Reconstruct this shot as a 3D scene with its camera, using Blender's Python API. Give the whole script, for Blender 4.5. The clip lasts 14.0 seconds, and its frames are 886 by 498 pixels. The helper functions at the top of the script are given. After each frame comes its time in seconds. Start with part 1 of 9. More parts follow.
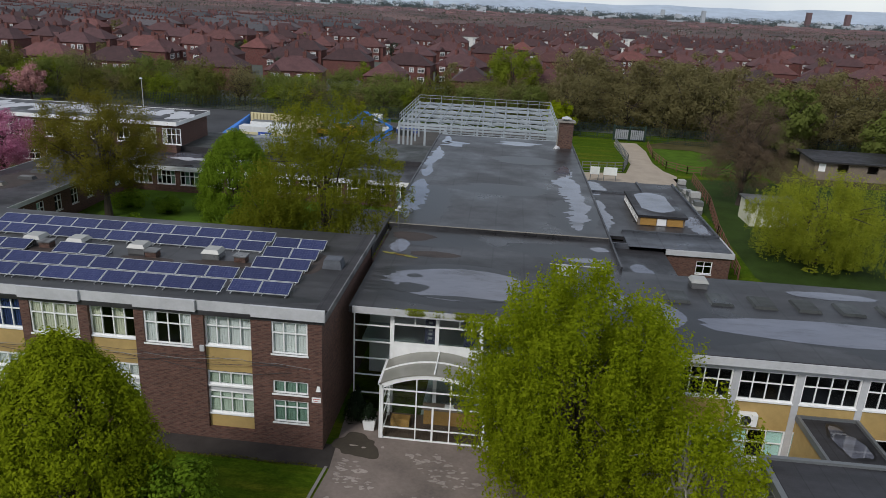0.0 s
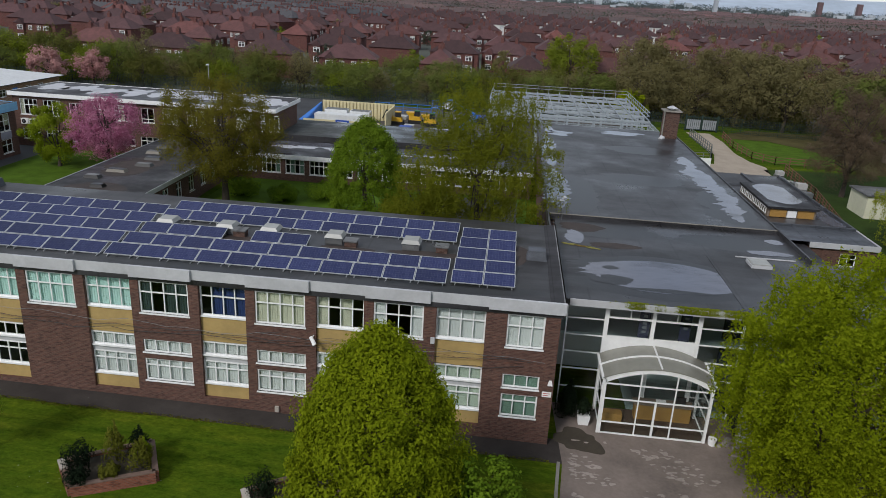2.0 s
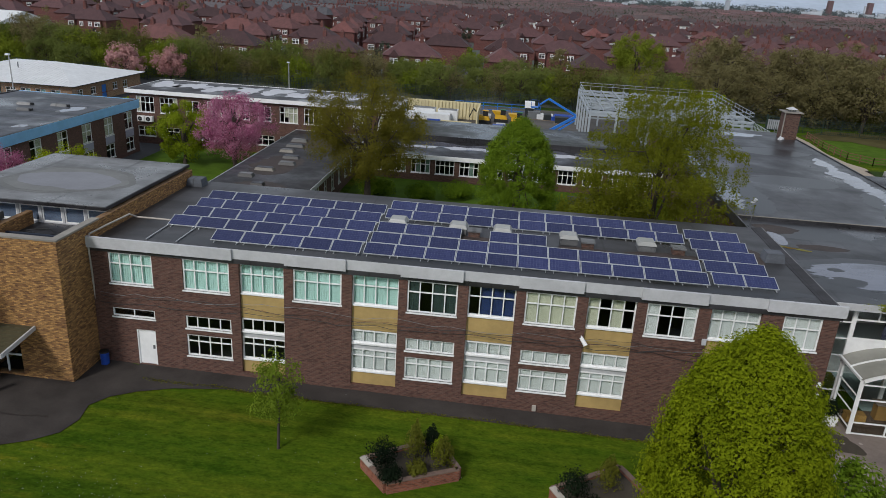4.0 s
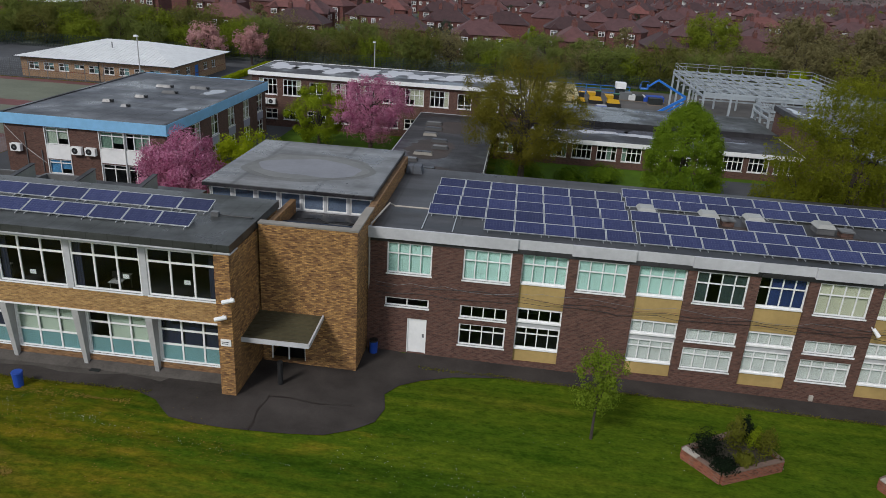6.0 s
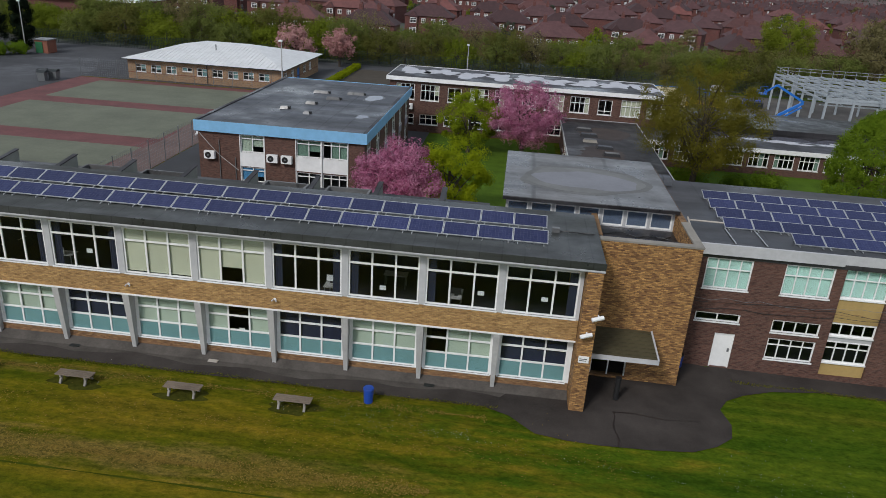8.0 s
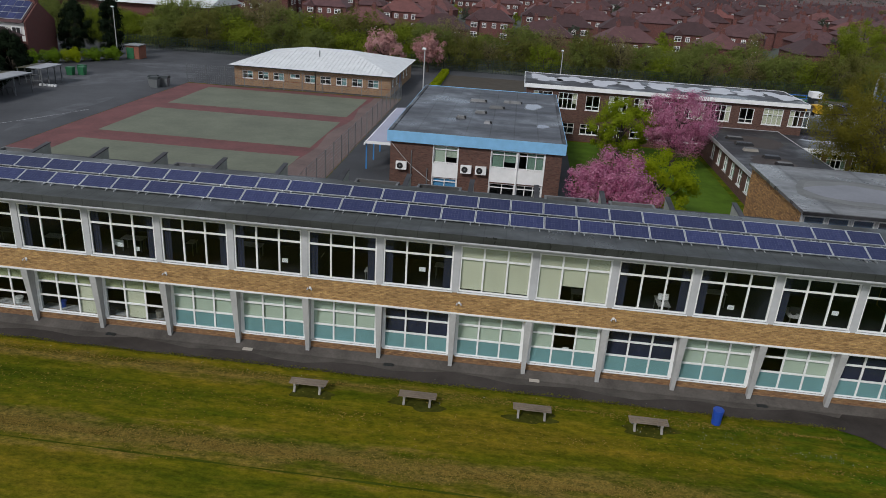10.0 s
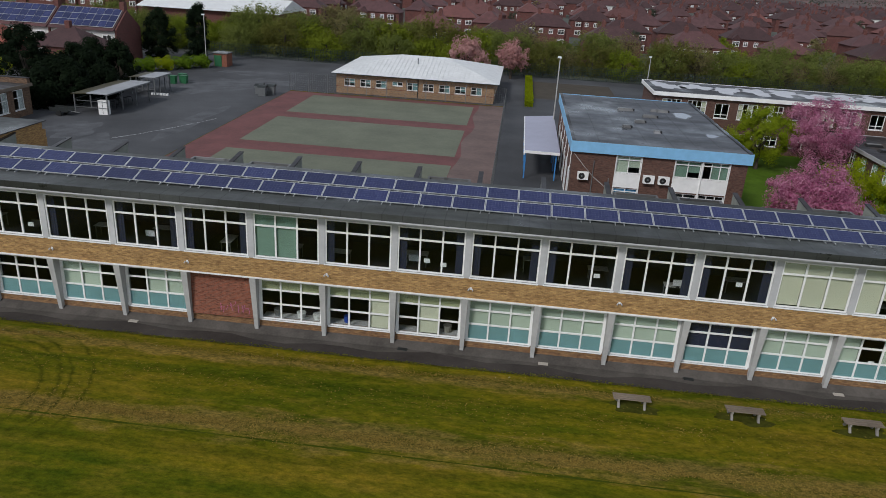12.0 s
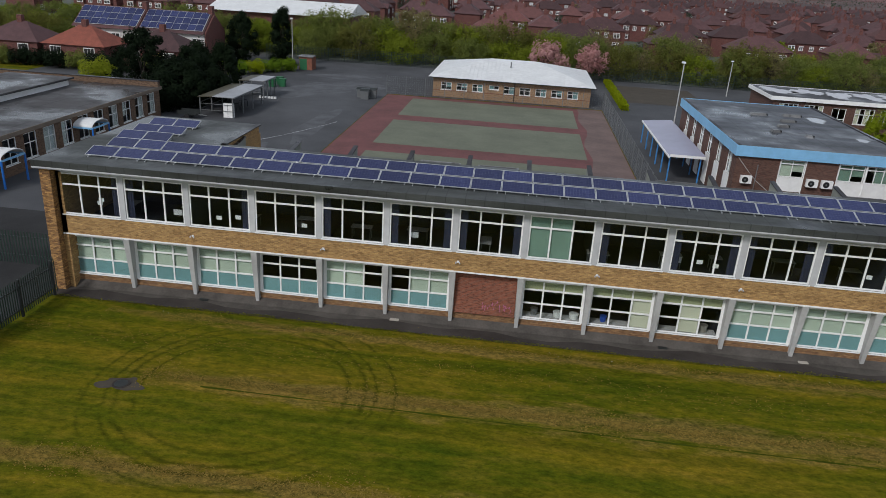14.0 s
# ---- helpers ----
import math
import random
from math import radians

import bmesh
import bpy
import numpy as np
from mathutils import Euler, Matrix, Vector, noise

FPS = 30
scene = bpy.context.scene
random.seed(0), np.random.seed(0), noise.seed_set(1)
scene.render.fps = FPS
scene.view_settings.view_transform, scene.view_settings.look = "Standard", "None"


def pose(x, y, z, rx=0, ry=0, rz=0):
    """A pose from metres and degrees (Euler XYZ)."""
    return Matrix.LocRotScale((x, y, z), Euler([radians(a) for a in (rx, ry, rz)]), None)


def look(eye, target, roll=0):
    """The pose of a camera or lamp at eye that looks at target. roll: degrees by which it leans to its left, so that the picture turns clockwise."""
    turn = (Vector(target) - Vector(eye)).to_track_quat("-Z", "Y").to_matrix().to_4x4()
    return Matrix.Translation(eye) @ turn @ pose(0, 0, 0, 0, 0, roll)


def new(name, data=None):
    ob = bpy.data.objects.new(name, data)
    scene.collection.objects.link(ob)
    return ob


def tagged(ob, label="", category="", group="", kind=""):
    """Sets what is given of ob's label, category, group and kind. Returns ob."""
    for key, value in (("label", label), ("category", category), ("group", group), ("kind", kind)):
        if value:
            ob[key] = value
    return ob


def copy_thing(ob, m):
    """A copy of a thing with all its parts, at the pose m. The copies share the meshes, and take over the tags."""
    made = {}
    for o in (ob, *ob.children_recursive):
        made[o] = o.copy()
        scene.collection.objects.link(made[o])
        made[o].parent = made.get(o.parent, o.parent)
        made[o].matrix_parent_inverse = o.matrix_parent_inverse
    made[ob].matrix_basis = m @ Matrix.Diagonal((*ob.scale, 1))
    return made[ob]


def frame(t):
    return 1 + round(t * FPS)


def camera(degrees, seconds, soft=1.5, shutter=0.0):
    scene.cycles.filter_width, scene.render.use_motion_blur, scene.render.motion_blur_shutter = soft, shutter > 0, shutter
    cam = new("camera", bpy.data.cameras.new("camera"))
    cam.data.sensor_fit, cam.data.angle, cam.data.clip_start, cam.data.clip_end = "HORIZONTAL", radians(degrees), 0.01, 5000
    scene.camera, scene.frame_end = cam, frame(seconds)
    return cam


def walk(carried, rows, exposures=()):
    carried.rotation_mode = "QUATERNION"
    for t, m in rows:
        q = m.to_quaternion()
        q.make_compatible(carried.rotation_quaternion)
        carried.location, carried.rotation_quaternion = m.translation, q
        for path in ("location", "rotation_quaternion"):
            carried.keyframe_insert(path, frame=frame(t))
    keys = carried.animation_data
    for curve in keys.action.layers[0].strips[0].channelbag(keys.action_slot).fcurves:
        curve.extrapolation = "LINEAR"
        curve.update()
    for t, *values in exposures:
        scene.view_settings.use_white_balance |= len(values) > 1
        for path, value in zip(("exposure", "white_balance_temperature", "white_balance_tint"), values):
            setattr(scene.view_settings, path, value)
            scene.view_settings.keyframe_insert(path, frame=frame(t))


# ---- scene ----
cam = camera(63.1, 14.0, soft=0.85)
PATH = [
    (0, (-1.707, -0.572, 20.733), (-1.858, 1.315, 20.088), 2.9),
    (0.5, (-4.32, -0.453, 20.554), (-4.471, 1.435, 19.91), 3.2),
    (1, (-7.051, -0.525, 20.375), (-7.204, 1.363, 19.733), 3.2),
    (1.5, (-9.908, -0.647, 20.203), (-10.059, 1.228, 19.525), 3.4),
    (2, (-12.759, -0.906, 20.039), (-12.917, 0.97, 19.365), 3.2),
    (2.5, (-15.808, -1.188, 19.963), (-15.968, 0.687, 19.287), 3.3),
    (3, (-18.916, -1.506, 19.858), (-19.08, 0.369, 19.183), 3.4),
    (3.2, (-20.17, -1.758, 19.847), (-20.337, 0.118, 19.174), 3.3),
    (5.3, (-34.436, -3.435, 19.454), (-34.599, -1.581, 18.722), 3.8),
    (5.5, (-35.704, -3.552, 19.493), (-35.877, -1.702, 18.754), 3.4),
    (6, (-39.566, -3.936, 19.489), (-39.739, -2.086, 18.748), 3.5),
    (6.5, (-43.557, -4.176, 19.421), (-43.73, -2.326, 18.679), 3.5),
    (7, (-47.797, -4.677, 19.511), (-47.965, -2.829, 18.765), 3.6),
    (7.5, (-51.969, -5.108, 19.441), (-52.134, -3.259, 18.697), 3.7),
    (8, (-56.068, -5.577, 19.4), (-56.23, -3.728, 18.653), 3.7),
    (8.5, (-60.192, -6.025, 19.311), (-60.35, -4.175, 18.567), 3.8),
    (8.7, (-61.849, -6.174, 19.231), (-62.004, -4.323, 18.488), 4.0),
    (10.8, (-78.234, -7.188, 18.846), (-78.398, -5.337, 18.105), 3.5),
    (11, (-79.714, -7.464, 18.8), (-79.879, -5.612, 18.063), 3.5),
    (11.5, (-83.549, -7.728, 18.728), (-83.712, -5.875, 17.993), 3.5),
    (12, (-87.275, -8.119, 18.723), (-87.435, -6.265, 17.988), 3.5),
    (12.5, (-90.825, -8.637, 18.618), (-90.984, -6.782, 17.886), 3.6),
    (13, (-94.307, -9.165, 18.501), (-94.468, -7.311, 17.769), 3.6),
    (13.5, (-97.71, -9.905, 18.399), (-97.874, -8.051, 17.669), 3.7),
    (14, (-100.871, -10.784, 18.354), (-101.039, -8.93, 17.624), 3.6),
]
walk(cam, [(t, look(eye, target, roll)) for t, eye, target, roll in PATH], [(0, .30), (8.7, .30), (10.8, .23), (12.0, .23), (14.0, .26)])

# ---- light ----
SUN_DIR = Vector((-0.42, -0.74, 0.74)).normalized()      # towards the sun, behind thin cloud
world = bpy.data.worlds.new("overcast_sky")
scene.world = world
world.use_nodes = True
wn, wl = world.node_tree.nodes, world.node_tree.links
sky = wn.new("ShaderNodeTexSky")
sky.sky_type, sky.sun_disc = "NISHITA", False
sky.sun_elevation = math.asin(SUN_DIR.z)
sky.sun_rotation = math.atan2(SUN_DIR.x, SUN_DIR.y)
cloud = wn.new("ShaderNodeMix")
cloud.data_type = "RGBA"
cloud.inputs[0].default_value = 0.72
# thin broken cloud: denser and lighter in drifts
heaven = wn.new("ShaderNodeTexCoord")
drift = wn.new("ShaderNodeTexNoise")
drift.inputs["Scale"].default_value, drift.inputs["Detail"].default_value = 3.2, 4
wl.new(heaven.outputs["Generated"], drift.inputs["Vector"])
tone = wn.new("ShaderNodeValToRGB")
tone.color_ramp.elements[0].position, tone.color_ramp.elements[0].color = 0.36, (3.6, 4.15, 5.1, 1)
tone.color_ramp.elements[1].position, tone.color_ramp.elements[1].color = 0.64, (5.9, 6.1, 6.3, 1)
wl.new(drift.outputs[0], tone.inputs[0])
wl.new(tone.outputs[0], cloud.inputs[7])
wl.new(sky.outputs[0], cloud.inputs[6])
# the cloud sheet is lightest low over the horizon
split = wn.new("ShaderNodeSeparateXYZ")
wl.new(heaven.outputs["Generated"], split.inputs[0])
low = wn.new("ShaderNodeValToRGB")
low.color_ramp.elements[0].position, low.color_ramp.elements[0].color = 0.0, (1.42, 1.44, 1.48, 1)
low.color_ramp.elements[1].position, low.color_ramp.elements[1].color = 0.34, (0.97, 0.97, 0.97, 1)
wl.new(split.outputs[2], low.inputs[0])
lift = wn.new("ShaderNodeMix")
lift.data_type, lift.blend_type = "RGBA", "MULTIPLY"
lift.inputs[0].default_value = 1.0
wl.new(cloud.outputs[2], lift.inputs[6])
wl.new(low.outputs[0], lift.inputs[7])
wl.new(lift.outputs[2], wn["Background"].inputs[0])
wn["Background"].inputs[1].default_value = 0.088
sun = new("sun", bpy.data.lights.new("sun", "SUN"))
sun.data.energy, sun.data.angle, sun.data.color = 1.7, radians(12), (0.985, 0.965, 0.945)
sun.matrix_world = look(SUN_DIR * 60, (0, 0, 0))

# ---- materials ----
def nodes_of(name):
    m = bpy.data.materials.new(name)
    m.use_nodes = True
    t = m.node_tree
    return m, t.nodes, t.links, t.nodes["Principled BSDF"]


def ramp(n, l, source, stops):
    r = n.new("ShaderNodeValToRGB")
    e = r.color_ramp.elements
    while len(e) < len(stops):
        e.new(0.5)
    for k, (p, c) in zip(e, stops):
        k.position, k.color = p, (*c, 1) if len(c) == 3 else c
    l.new(source, r.inputs[0])
    return r.outputs[0]


def noise_of(n, l, vec, scale, detail=4, rough=0.6):
    t = n.new("ShaderNodeTexNoise")
    t.inputs["Scale"].default_value, t.inputs["Detail"].default_value, t.inputs["Roughness"].default_value = scale, detail, rough
    if vec:
        l.new(vec, t.inputs["Vector"])
    return t.outputs[0]


def mixed(n, l, fac, a, b, mode="MIX"):
    m = n.new("ShaderNodeMix")
    m.data_type, m.blend_type = "RGBA", mode
    for socket, v in ((m.inputs[0], fac), (m.inputs[6], a), (m.inputs[7], b)):
        if isinstance(v, (int, float)):
            socket.default_value = v
        elif isinstance(v, tuple):
            socket.default_value = (*v, 1)
        else:
            l.new(v, socket)
    return m.outputs[2]


def place(n, l, sx=1, sy=1, sz=1):
    """Position in metres, stretched."""
    g = n.new("ShaderNodeNewGeometry")
    m = n.new("ShaderNodeMapping")
    m.inputs["Scale"].default_value = (sx, sy, sz)
    l.new(g.outputs["Position"], m.inputs["Vector"])
    return m.outputs[0]


def shade(c, k):
    return tuple(min(1, v * k) for v in c)


def plain(name, c, rough=0.6, metal=0.0, fine=6.0, coarse=0.5, amount=0.25, bump=0.1, spec=0.5):
    """A surface with grain and larger stains."""
    m, n, l, p = nodes_of(name)
    v = place(n, l)
    a = noise_of(n, l, v, coarse, 5)
    b = noise_of(n, l, v, fine, 6, 0.7)
    c1 = ramp(n, l, a, [(0.3, shade(c, 1 - amount)), (0.7, shade(c, 1 + amount))])
    c2 = mixed(n, l, 0.5 * amount + 0.1, c1, ramp(n, l, b, [(0.3, shade(c, 0.5)), (0.7, shade(c, 1.4))]))
    l.new(c2, p.inputs["Base Color"])
    p.inputs["Roughness"].default_value, p.inputs["Metallic"].default_value = rough, metal
    p.inputs["Specular IOR Level"].default_value = spec
    if bump:
        bn = n.new("ShaderNodeBump")
        bn.inputs["Strength"].default_value, bn.inputs["Distance"].default_value = bump, 0.02
        l.new(b, bn.inputs["Height"])
        l.new(bn.outputs[0], p.inputs["Normal"])
    return m


def brick(name, c1, c2, mortar, stain=0.35, patchy=0.7, course=0.18):
    m, n, l, p = nodes_of(name)
    g = n.new("ShaderNodeNewGeometry")
    s = n.new("ShaderNodeSeparateXYZ")
    l.new(g.outputs["Position"], s.inputs[0])
    add = n.new("ShaderNodeMath")
    l.new(s.outputs[0], add.inputs[0])
    l.new(s.outputs[1], add.inputs[1])
    xy = n.new("ShaderNodeCombineXYZ")
    l.new(add.outputs[0], xy.inputs[0])
    l.new(s.outputs[2], xy.inputs[1])
    b = n.new("ShaderNodeTexBrick")
    for k, v in (("Scale", 1.0), ("Brick Width", 0.225), ("Row Height", 0.075), ("Mortar Size", 0.011), ("Bias", 0.0)):
        b.inputs[k].default_value = v
    b.inputs["Color1"].default_value, b.inputs["Color2"].default_value, b.inputs["Mortar"].default_value = (*c1, 1), (*c2, 1), (*mortar, 1)
    l.new(xy.outputs[0], b.inputs["Vector"])
    big = noise_of(n, l, g.outputs["Position"], 0.45, 6, 0.65)
    rows = noise_of(n, l, place(n, l, 1.2, 1.2, 9.0), 1.1, 3, 0.6)
    col = mixed(n, l, stain, b.outputs[0], ramp(n, l, big, [(0.35, shade(c1, 0.55)), (0.65, shade(c2, 1.3))]))
    col = mixed(n, l, course, col, ramp(n, l, rows, [(0.35, (0.55, 0.5, 0.5)), (0.7, (1.25, 1.25, 1.25))]), "MULTIPLY")
    spot = noise_of(n, l, place(n, l, 4.4, 4.4, 13.3), 1.0, 1, 0.5)
    col = mixed(n, l, patchy, col, ramp(n, l, spot, [(0.36, (0.4, 0.33, 0.3)), (0.46, (1, 1, 1)), (0.6, (1, 1, 1)), (0.7, (1.35, 1.35, 1.25))]), "MULTIPLY")
    l.new(col, p.inputs["Base Color"])
    p.inputs["Roughness"].default_value = 0.85
    bn = n.new("ShaderNodeBump")
    bn.inputs["Strength"].default_value, bn.inputs["Distance"].default_value = 0.5, 0.01
    bn.invert = True
    l.new(b.outputs["Fac"], bn.inputs["Height"])
    l.new(bn.outputs[0], p.inputs["Normal"])
    return m


def felt(name, c, wet=0.5, seam=1.0, dry=0.75):
    """Bituminous roof felt with lap seams, damp patches and grey scuffs."""
    m, n, l, p = nodes_of(name)
    v = place(n, l)
    a = noise_of(n, l, v, 0.16, 6, 0.6)
    b = noise_of(n, l, v, 1.3, 6, 0.7)
    d = noise_of(n, l, v, 14, 4, 0.7)
    col = ramp(n, l, a, [(0.3, shade(c, 0.6)), (0.5, c), (0.72, shade(c, 1.8))])
    col = mixed(n, l, 0.35, col, ramp(n, l, b, [(0.3, shade(c, 0.55)), (0.75, shade(c, 2.2))]))
    col = mixed(n, l, 0.2, col, ramp(n, l, d, [(0.3, shade(c, 0.4)), (0.7, shade(c, 1.8))]))
    drift = noise_of(n, l, place(n, l, 0.16, 0.9, 1.0), 0.8, 5, 0.62)
    col = mixed(n, l, 0.75, col, ramp(n, l, drift, [(0.34, (0.45, 0.44, 0.44)), (0.5, (1, 1, 1)), (0.68, (1.7, 1.7, 1.75))]), "MULTIPLY")
    w = n.new("ShaderNodeTexWave")
    w.wave_type, w.bands_direction, w.wave_profile = "BANDS", "X", "SIN"
    w.inputs["Scale"].default_value, w.inputs["Distortion"].default_value = 0.314 * seam, 0.3
    l.new(v, w.inputs["Vector"])
    line = ramp(n, l, w.outputs[1], [(0.0, (0.55, 0.55, 0.55)), (0.012, (1, 1, 1))])
    col = mixed(n, l, 1.0, col, line, "MULTIPLY")
    l.new(col, p.inputs["Base Color"])
    l.new(ramp(n, l, a, [(0.42 - 0.1 * wet, (0.22, 0.22, 0.22)), (0.6, (dry, dry, dry))]), p.inputs["Roughness"])
    bn = n.new("ShaderNodeBump")
    bn.inputs["Strength"].default_value, bn.inputs["Distance"].default_value = 0.15, 0.02
    l.new(b, bn.inputs["Height"])
    l.new(bn.outputs[0], p.inputs["Normal"])
    return m


def water(name):
    """Shallow rain water over dark felt, sky sheen put into its pale blue base, with silt drawn out along the fall."""
    m, n, l, p = nodes_of(name)
    a = noise_of(n, l, place(n, l, 0.22, 0.6, 1.0), 1.0, 5, 0.6)
    b = noise_of(n, l, place(n, l, 0.8, 2.4, 1.0), 1.0, 4, 0.65)
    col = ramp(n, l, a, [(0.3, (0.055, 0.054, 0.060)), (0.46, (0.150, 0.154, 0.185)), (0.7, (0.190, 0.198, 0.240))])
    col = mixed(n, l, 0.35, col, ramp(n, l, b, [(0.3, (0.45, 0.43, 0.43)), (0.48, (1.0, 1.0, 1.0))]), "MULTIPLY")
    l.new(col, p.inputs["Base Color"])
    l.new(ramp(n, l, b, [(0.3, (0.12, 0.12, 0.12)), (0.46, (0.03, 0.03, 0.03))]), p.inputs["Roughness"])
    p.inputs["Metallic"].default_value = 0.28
    p.inputs["Specular IOR Level"].default_value = 0.9
    return m


def glass(name, tint=(0.9, 0.93, 0.93), gloss=0.03):
    m, n, l, p = nodes_of(name)
    n.remove(p)
    t, g, mx, f = n.new("ShaderNodeBsdfTransparent"), n.new("ShaderNodeBsdfGlossy"), n.new("ShaderNodeMixShader"), n.new("ShaderNodeLayerWeight")
    t.inputs[0].default_value = (*tint, 1)
    g.inputs["Roughness"].default_value = gloss
    f.inputs[0].default_value = 0.5
    rise = n.new("ShaderNodeMath")
    rise.operation = "POWER"
    l.new(f.outputs["Facing"], rise.inputs[0])
    rise.inputs[1].default_value = 5.0
    add = n.new("ShaderNodeMath")
    add.operation = "MULTIPLY_ADD"
    l.new(rise.outputs[0], add.inputs[0])
    add.inputs[1].default_value, add.inputs[2].default_value = 0.9, 0.035
    l.new(add.outputs[0], mx.inputs[0])
    l.new(t.outputs[0], mx.inputs[1])
    l.new(g.outputs[0], mx.inputs[2])
    l.new(mx.outputs[0], n["Material Output"].inputs[0])
    return m


def leafy(name, dark, mid, light, trans=0.25, speckle=1.0):
    """Leaves: colour differs from leaf to leaf and from bough to bough."""
    m, n, l, p = nodes_of(name)
    g = n.new("ShaderNodeNewGeometry")
    o = n.new("ShaderNodeObjectInfo")
    near = [tuple(m + (v - m) * speckle for v, m in zip(q, mid)) for q in (dark, light)]
    c = ramp(n, l, g.outputs["Random Per Island"], [(0.0, near[0]), (0.45, mid), (1.0, near[1])])
    b = noise_of(n, l, g.outputs["Position"], 0.7 if speckle == 1.0 else 0.28, 3)
    c = mixed(n, l, 0.45, c, ramp(n, l, b, [(0.32, dark), (0.7, light)]))
    c = mixed(n, l, 0.3, c, ramp(n, l, o.outputs["Random"], [(0.0, shade(dark, 1.1)), (0.5, mid), (1.0, light)]))
    l.new(c, p.inputs["Base Color"])
    p.inputs["Roughness"].default_value = 0.7
    p.inputs["Specular IOR Level"].default_value = 0.03
    tr = n.new("ShaderNodeBsdfTranslucent")
    l.new(c, tr.inputs[0])
    mx = n.new("ShaderNodeMixShader")
    mx.inputs[0].default_value = trans
    l.new(p.outputs[0], mx.inputs[1])
    l.new(tr.outputs[0], mx.inputs[2])
    l.new(mx.outputs[0], n["Material Output"].inputs[0])
    return m


def calc(n, l, op, a, b=0.0, clamp=False):
    m = n.new("ShaderNodeMath")
    m.operation, m.use_clamp = op, clamp
    for socket, v in ((m.inputs[0], a), (m.inputs[1], b)):
        if isinstance(v, (int, float)):
            socket.default_value = v
        else:
            l.new(v, socket)
    return m.outputs[0]


def lawn(name):
    """Mown turf: streaked, yellowed in front of the long block, with two worn dry strips."""
    m, n, l, p = nodes_of(name)
    v = place(n, l)
    long = noise_of(n, l, place(n, l, 0.06, 0.42, 1), 1.0, 5, 0.6)
    mid = noise_of(n, l, place(n, l, 0.45, 1.5, 1), 1.0, 6, 0.65)
    fine = noise_of(n, l, place(n, l, 1.0, 1.7, 1), 5, 6, 0.8)
    sep = n.new("ShaderNodeSeparateXYZ")
    l.new(v, sep.inputs[0])
    x, y = sep.outputs[0], sep.outputs[1]
    # lush turf to the east, yellowed turf to the west
    west = calc(n, l, "ADD", calc(n, l, "MULTIPLY", calc(n, l, "ADD", x, 52.0), -0.07), calc(n, l, "MULTIPLY", calc(n, l, "SUBTRACT", mid, 0.5), 3.0), False)
    west = calc(n, l, "ADD", west, 0.35, True)
    lush = ramp(n, l, long, [(0.32, (0.026, 0.062, 0.003)), (0.46, (0.046, 0.092, 0.005)), (0.58, (0.076, 0.112, 0.007)), (0.70, (0.136, 0.128, 0.014))])
    dull = ramp(n, l, long, [(0.32, (0.042, 0.070, 0.003)), (0.44, (0.082, 0.095, 0.005)), (0.54, (0.128, 0.116, 0.007)), (0.68, (0.185, 0.132, 0.014))])
    c = mixed(n, l, west, lush, dull)
    c = mixed(n, l, 0.40, c, mixed(n, l, west, ramp(n, l, mid, [(0.30, (0.028, 0.066, 0.004)), (0.75, (0.105, 0.135, 0.012))]), ramp(n, l, mid, [(0.30, (0.024, 0.046, 0.003)), (0.50, (0.088, 0.086, 0.005)), (0.72, (0.22, 0.150, 0.022))])))
    dry = None
    for y0, slope, half, xa, xb in ((16.75, 0.006, 0.95, -119.0, -56.0), (10.4, 0.0, 0.6, -126.0, -95.0), (22.3, 0.0, 0.5, -122.0, -70.0)):
        line = calc(n, l, "ADD", calc(n, l, "MULTIPLY", calc(n, l, "ADD", x, 119.0), slope), y0)
        off = calc(n, l, "ABSOLUTE", calc(n, l, "SUBTRACT", calc(n, l, "ADD", y, calc(n, l, "MULTIPLY", calc(n, l, "SUBTRACT", long, 0.5), 1.8)), line))
        k = calc(n, l, "ADD", calc(n, l, "SUBTRACT", 1.0, calc(n, l, "DIVIDE", off, half)), calc(n, l, "MULTIPLY", calc(n, l, "SUBTRACT", mid, 0.44), 4.0), True)
        ends = calc(n, l, "MULTIPLY", calc(n, l, "MULTIPLY", calc(n, l, "SUBTRACT", x, xa), 0.12, True), calc(n, l, "MULTIPLY", calc(n, l, "SUBTRACT", xb, x), 0.08, True))
        k = calc(n, l, "MULTIPLY", k, ends)
        dry = k if dry is None else calc(n, l, "MAXIMUM", dry, k)
    c = mixed(n, l, calc(n, l, "MULTIPLY", dry, 0.9), c, ramp(n, l, fine, [(0.3, (0.085, 0.070, 0.018)), (0.7, (0.25, 0.172, 0.045))]))
    mown = noise_of(n, l, place(n, l, 0.028, 1.25, 1), 1.0, 3, 0.55)
    c = mixed(n, l, 0.5, c, ramp(n, l, mown, [(0.36, (0.52, 0.62, 0.5)), (0.47, (0.92, 0.95, 0.9)), (0.55, (1.05, 1.02, 1.0)), (0.66, (1.38, 1.22, 1.15))]), "MULTIPLY")
    # wheel arcs pressed into the turf
    dx, dy = calc(n, l, "ADD", x, 112.0), calc(n, l, "SUBTRACT", y, 16.4)
    far = calc(n, l, "SQRT", calc(n, l, "ADD", calc(n, l, "MULTIPLY", dx, dx), calc(n, l, "MULTIPLY", dy, dy)))
    far = calc(n, l, "ADD", far, calc(n, l, "MULTIPLY", calc(n, l, "SUBTRACT", mid, 0.5), 0.5))
    rut = None
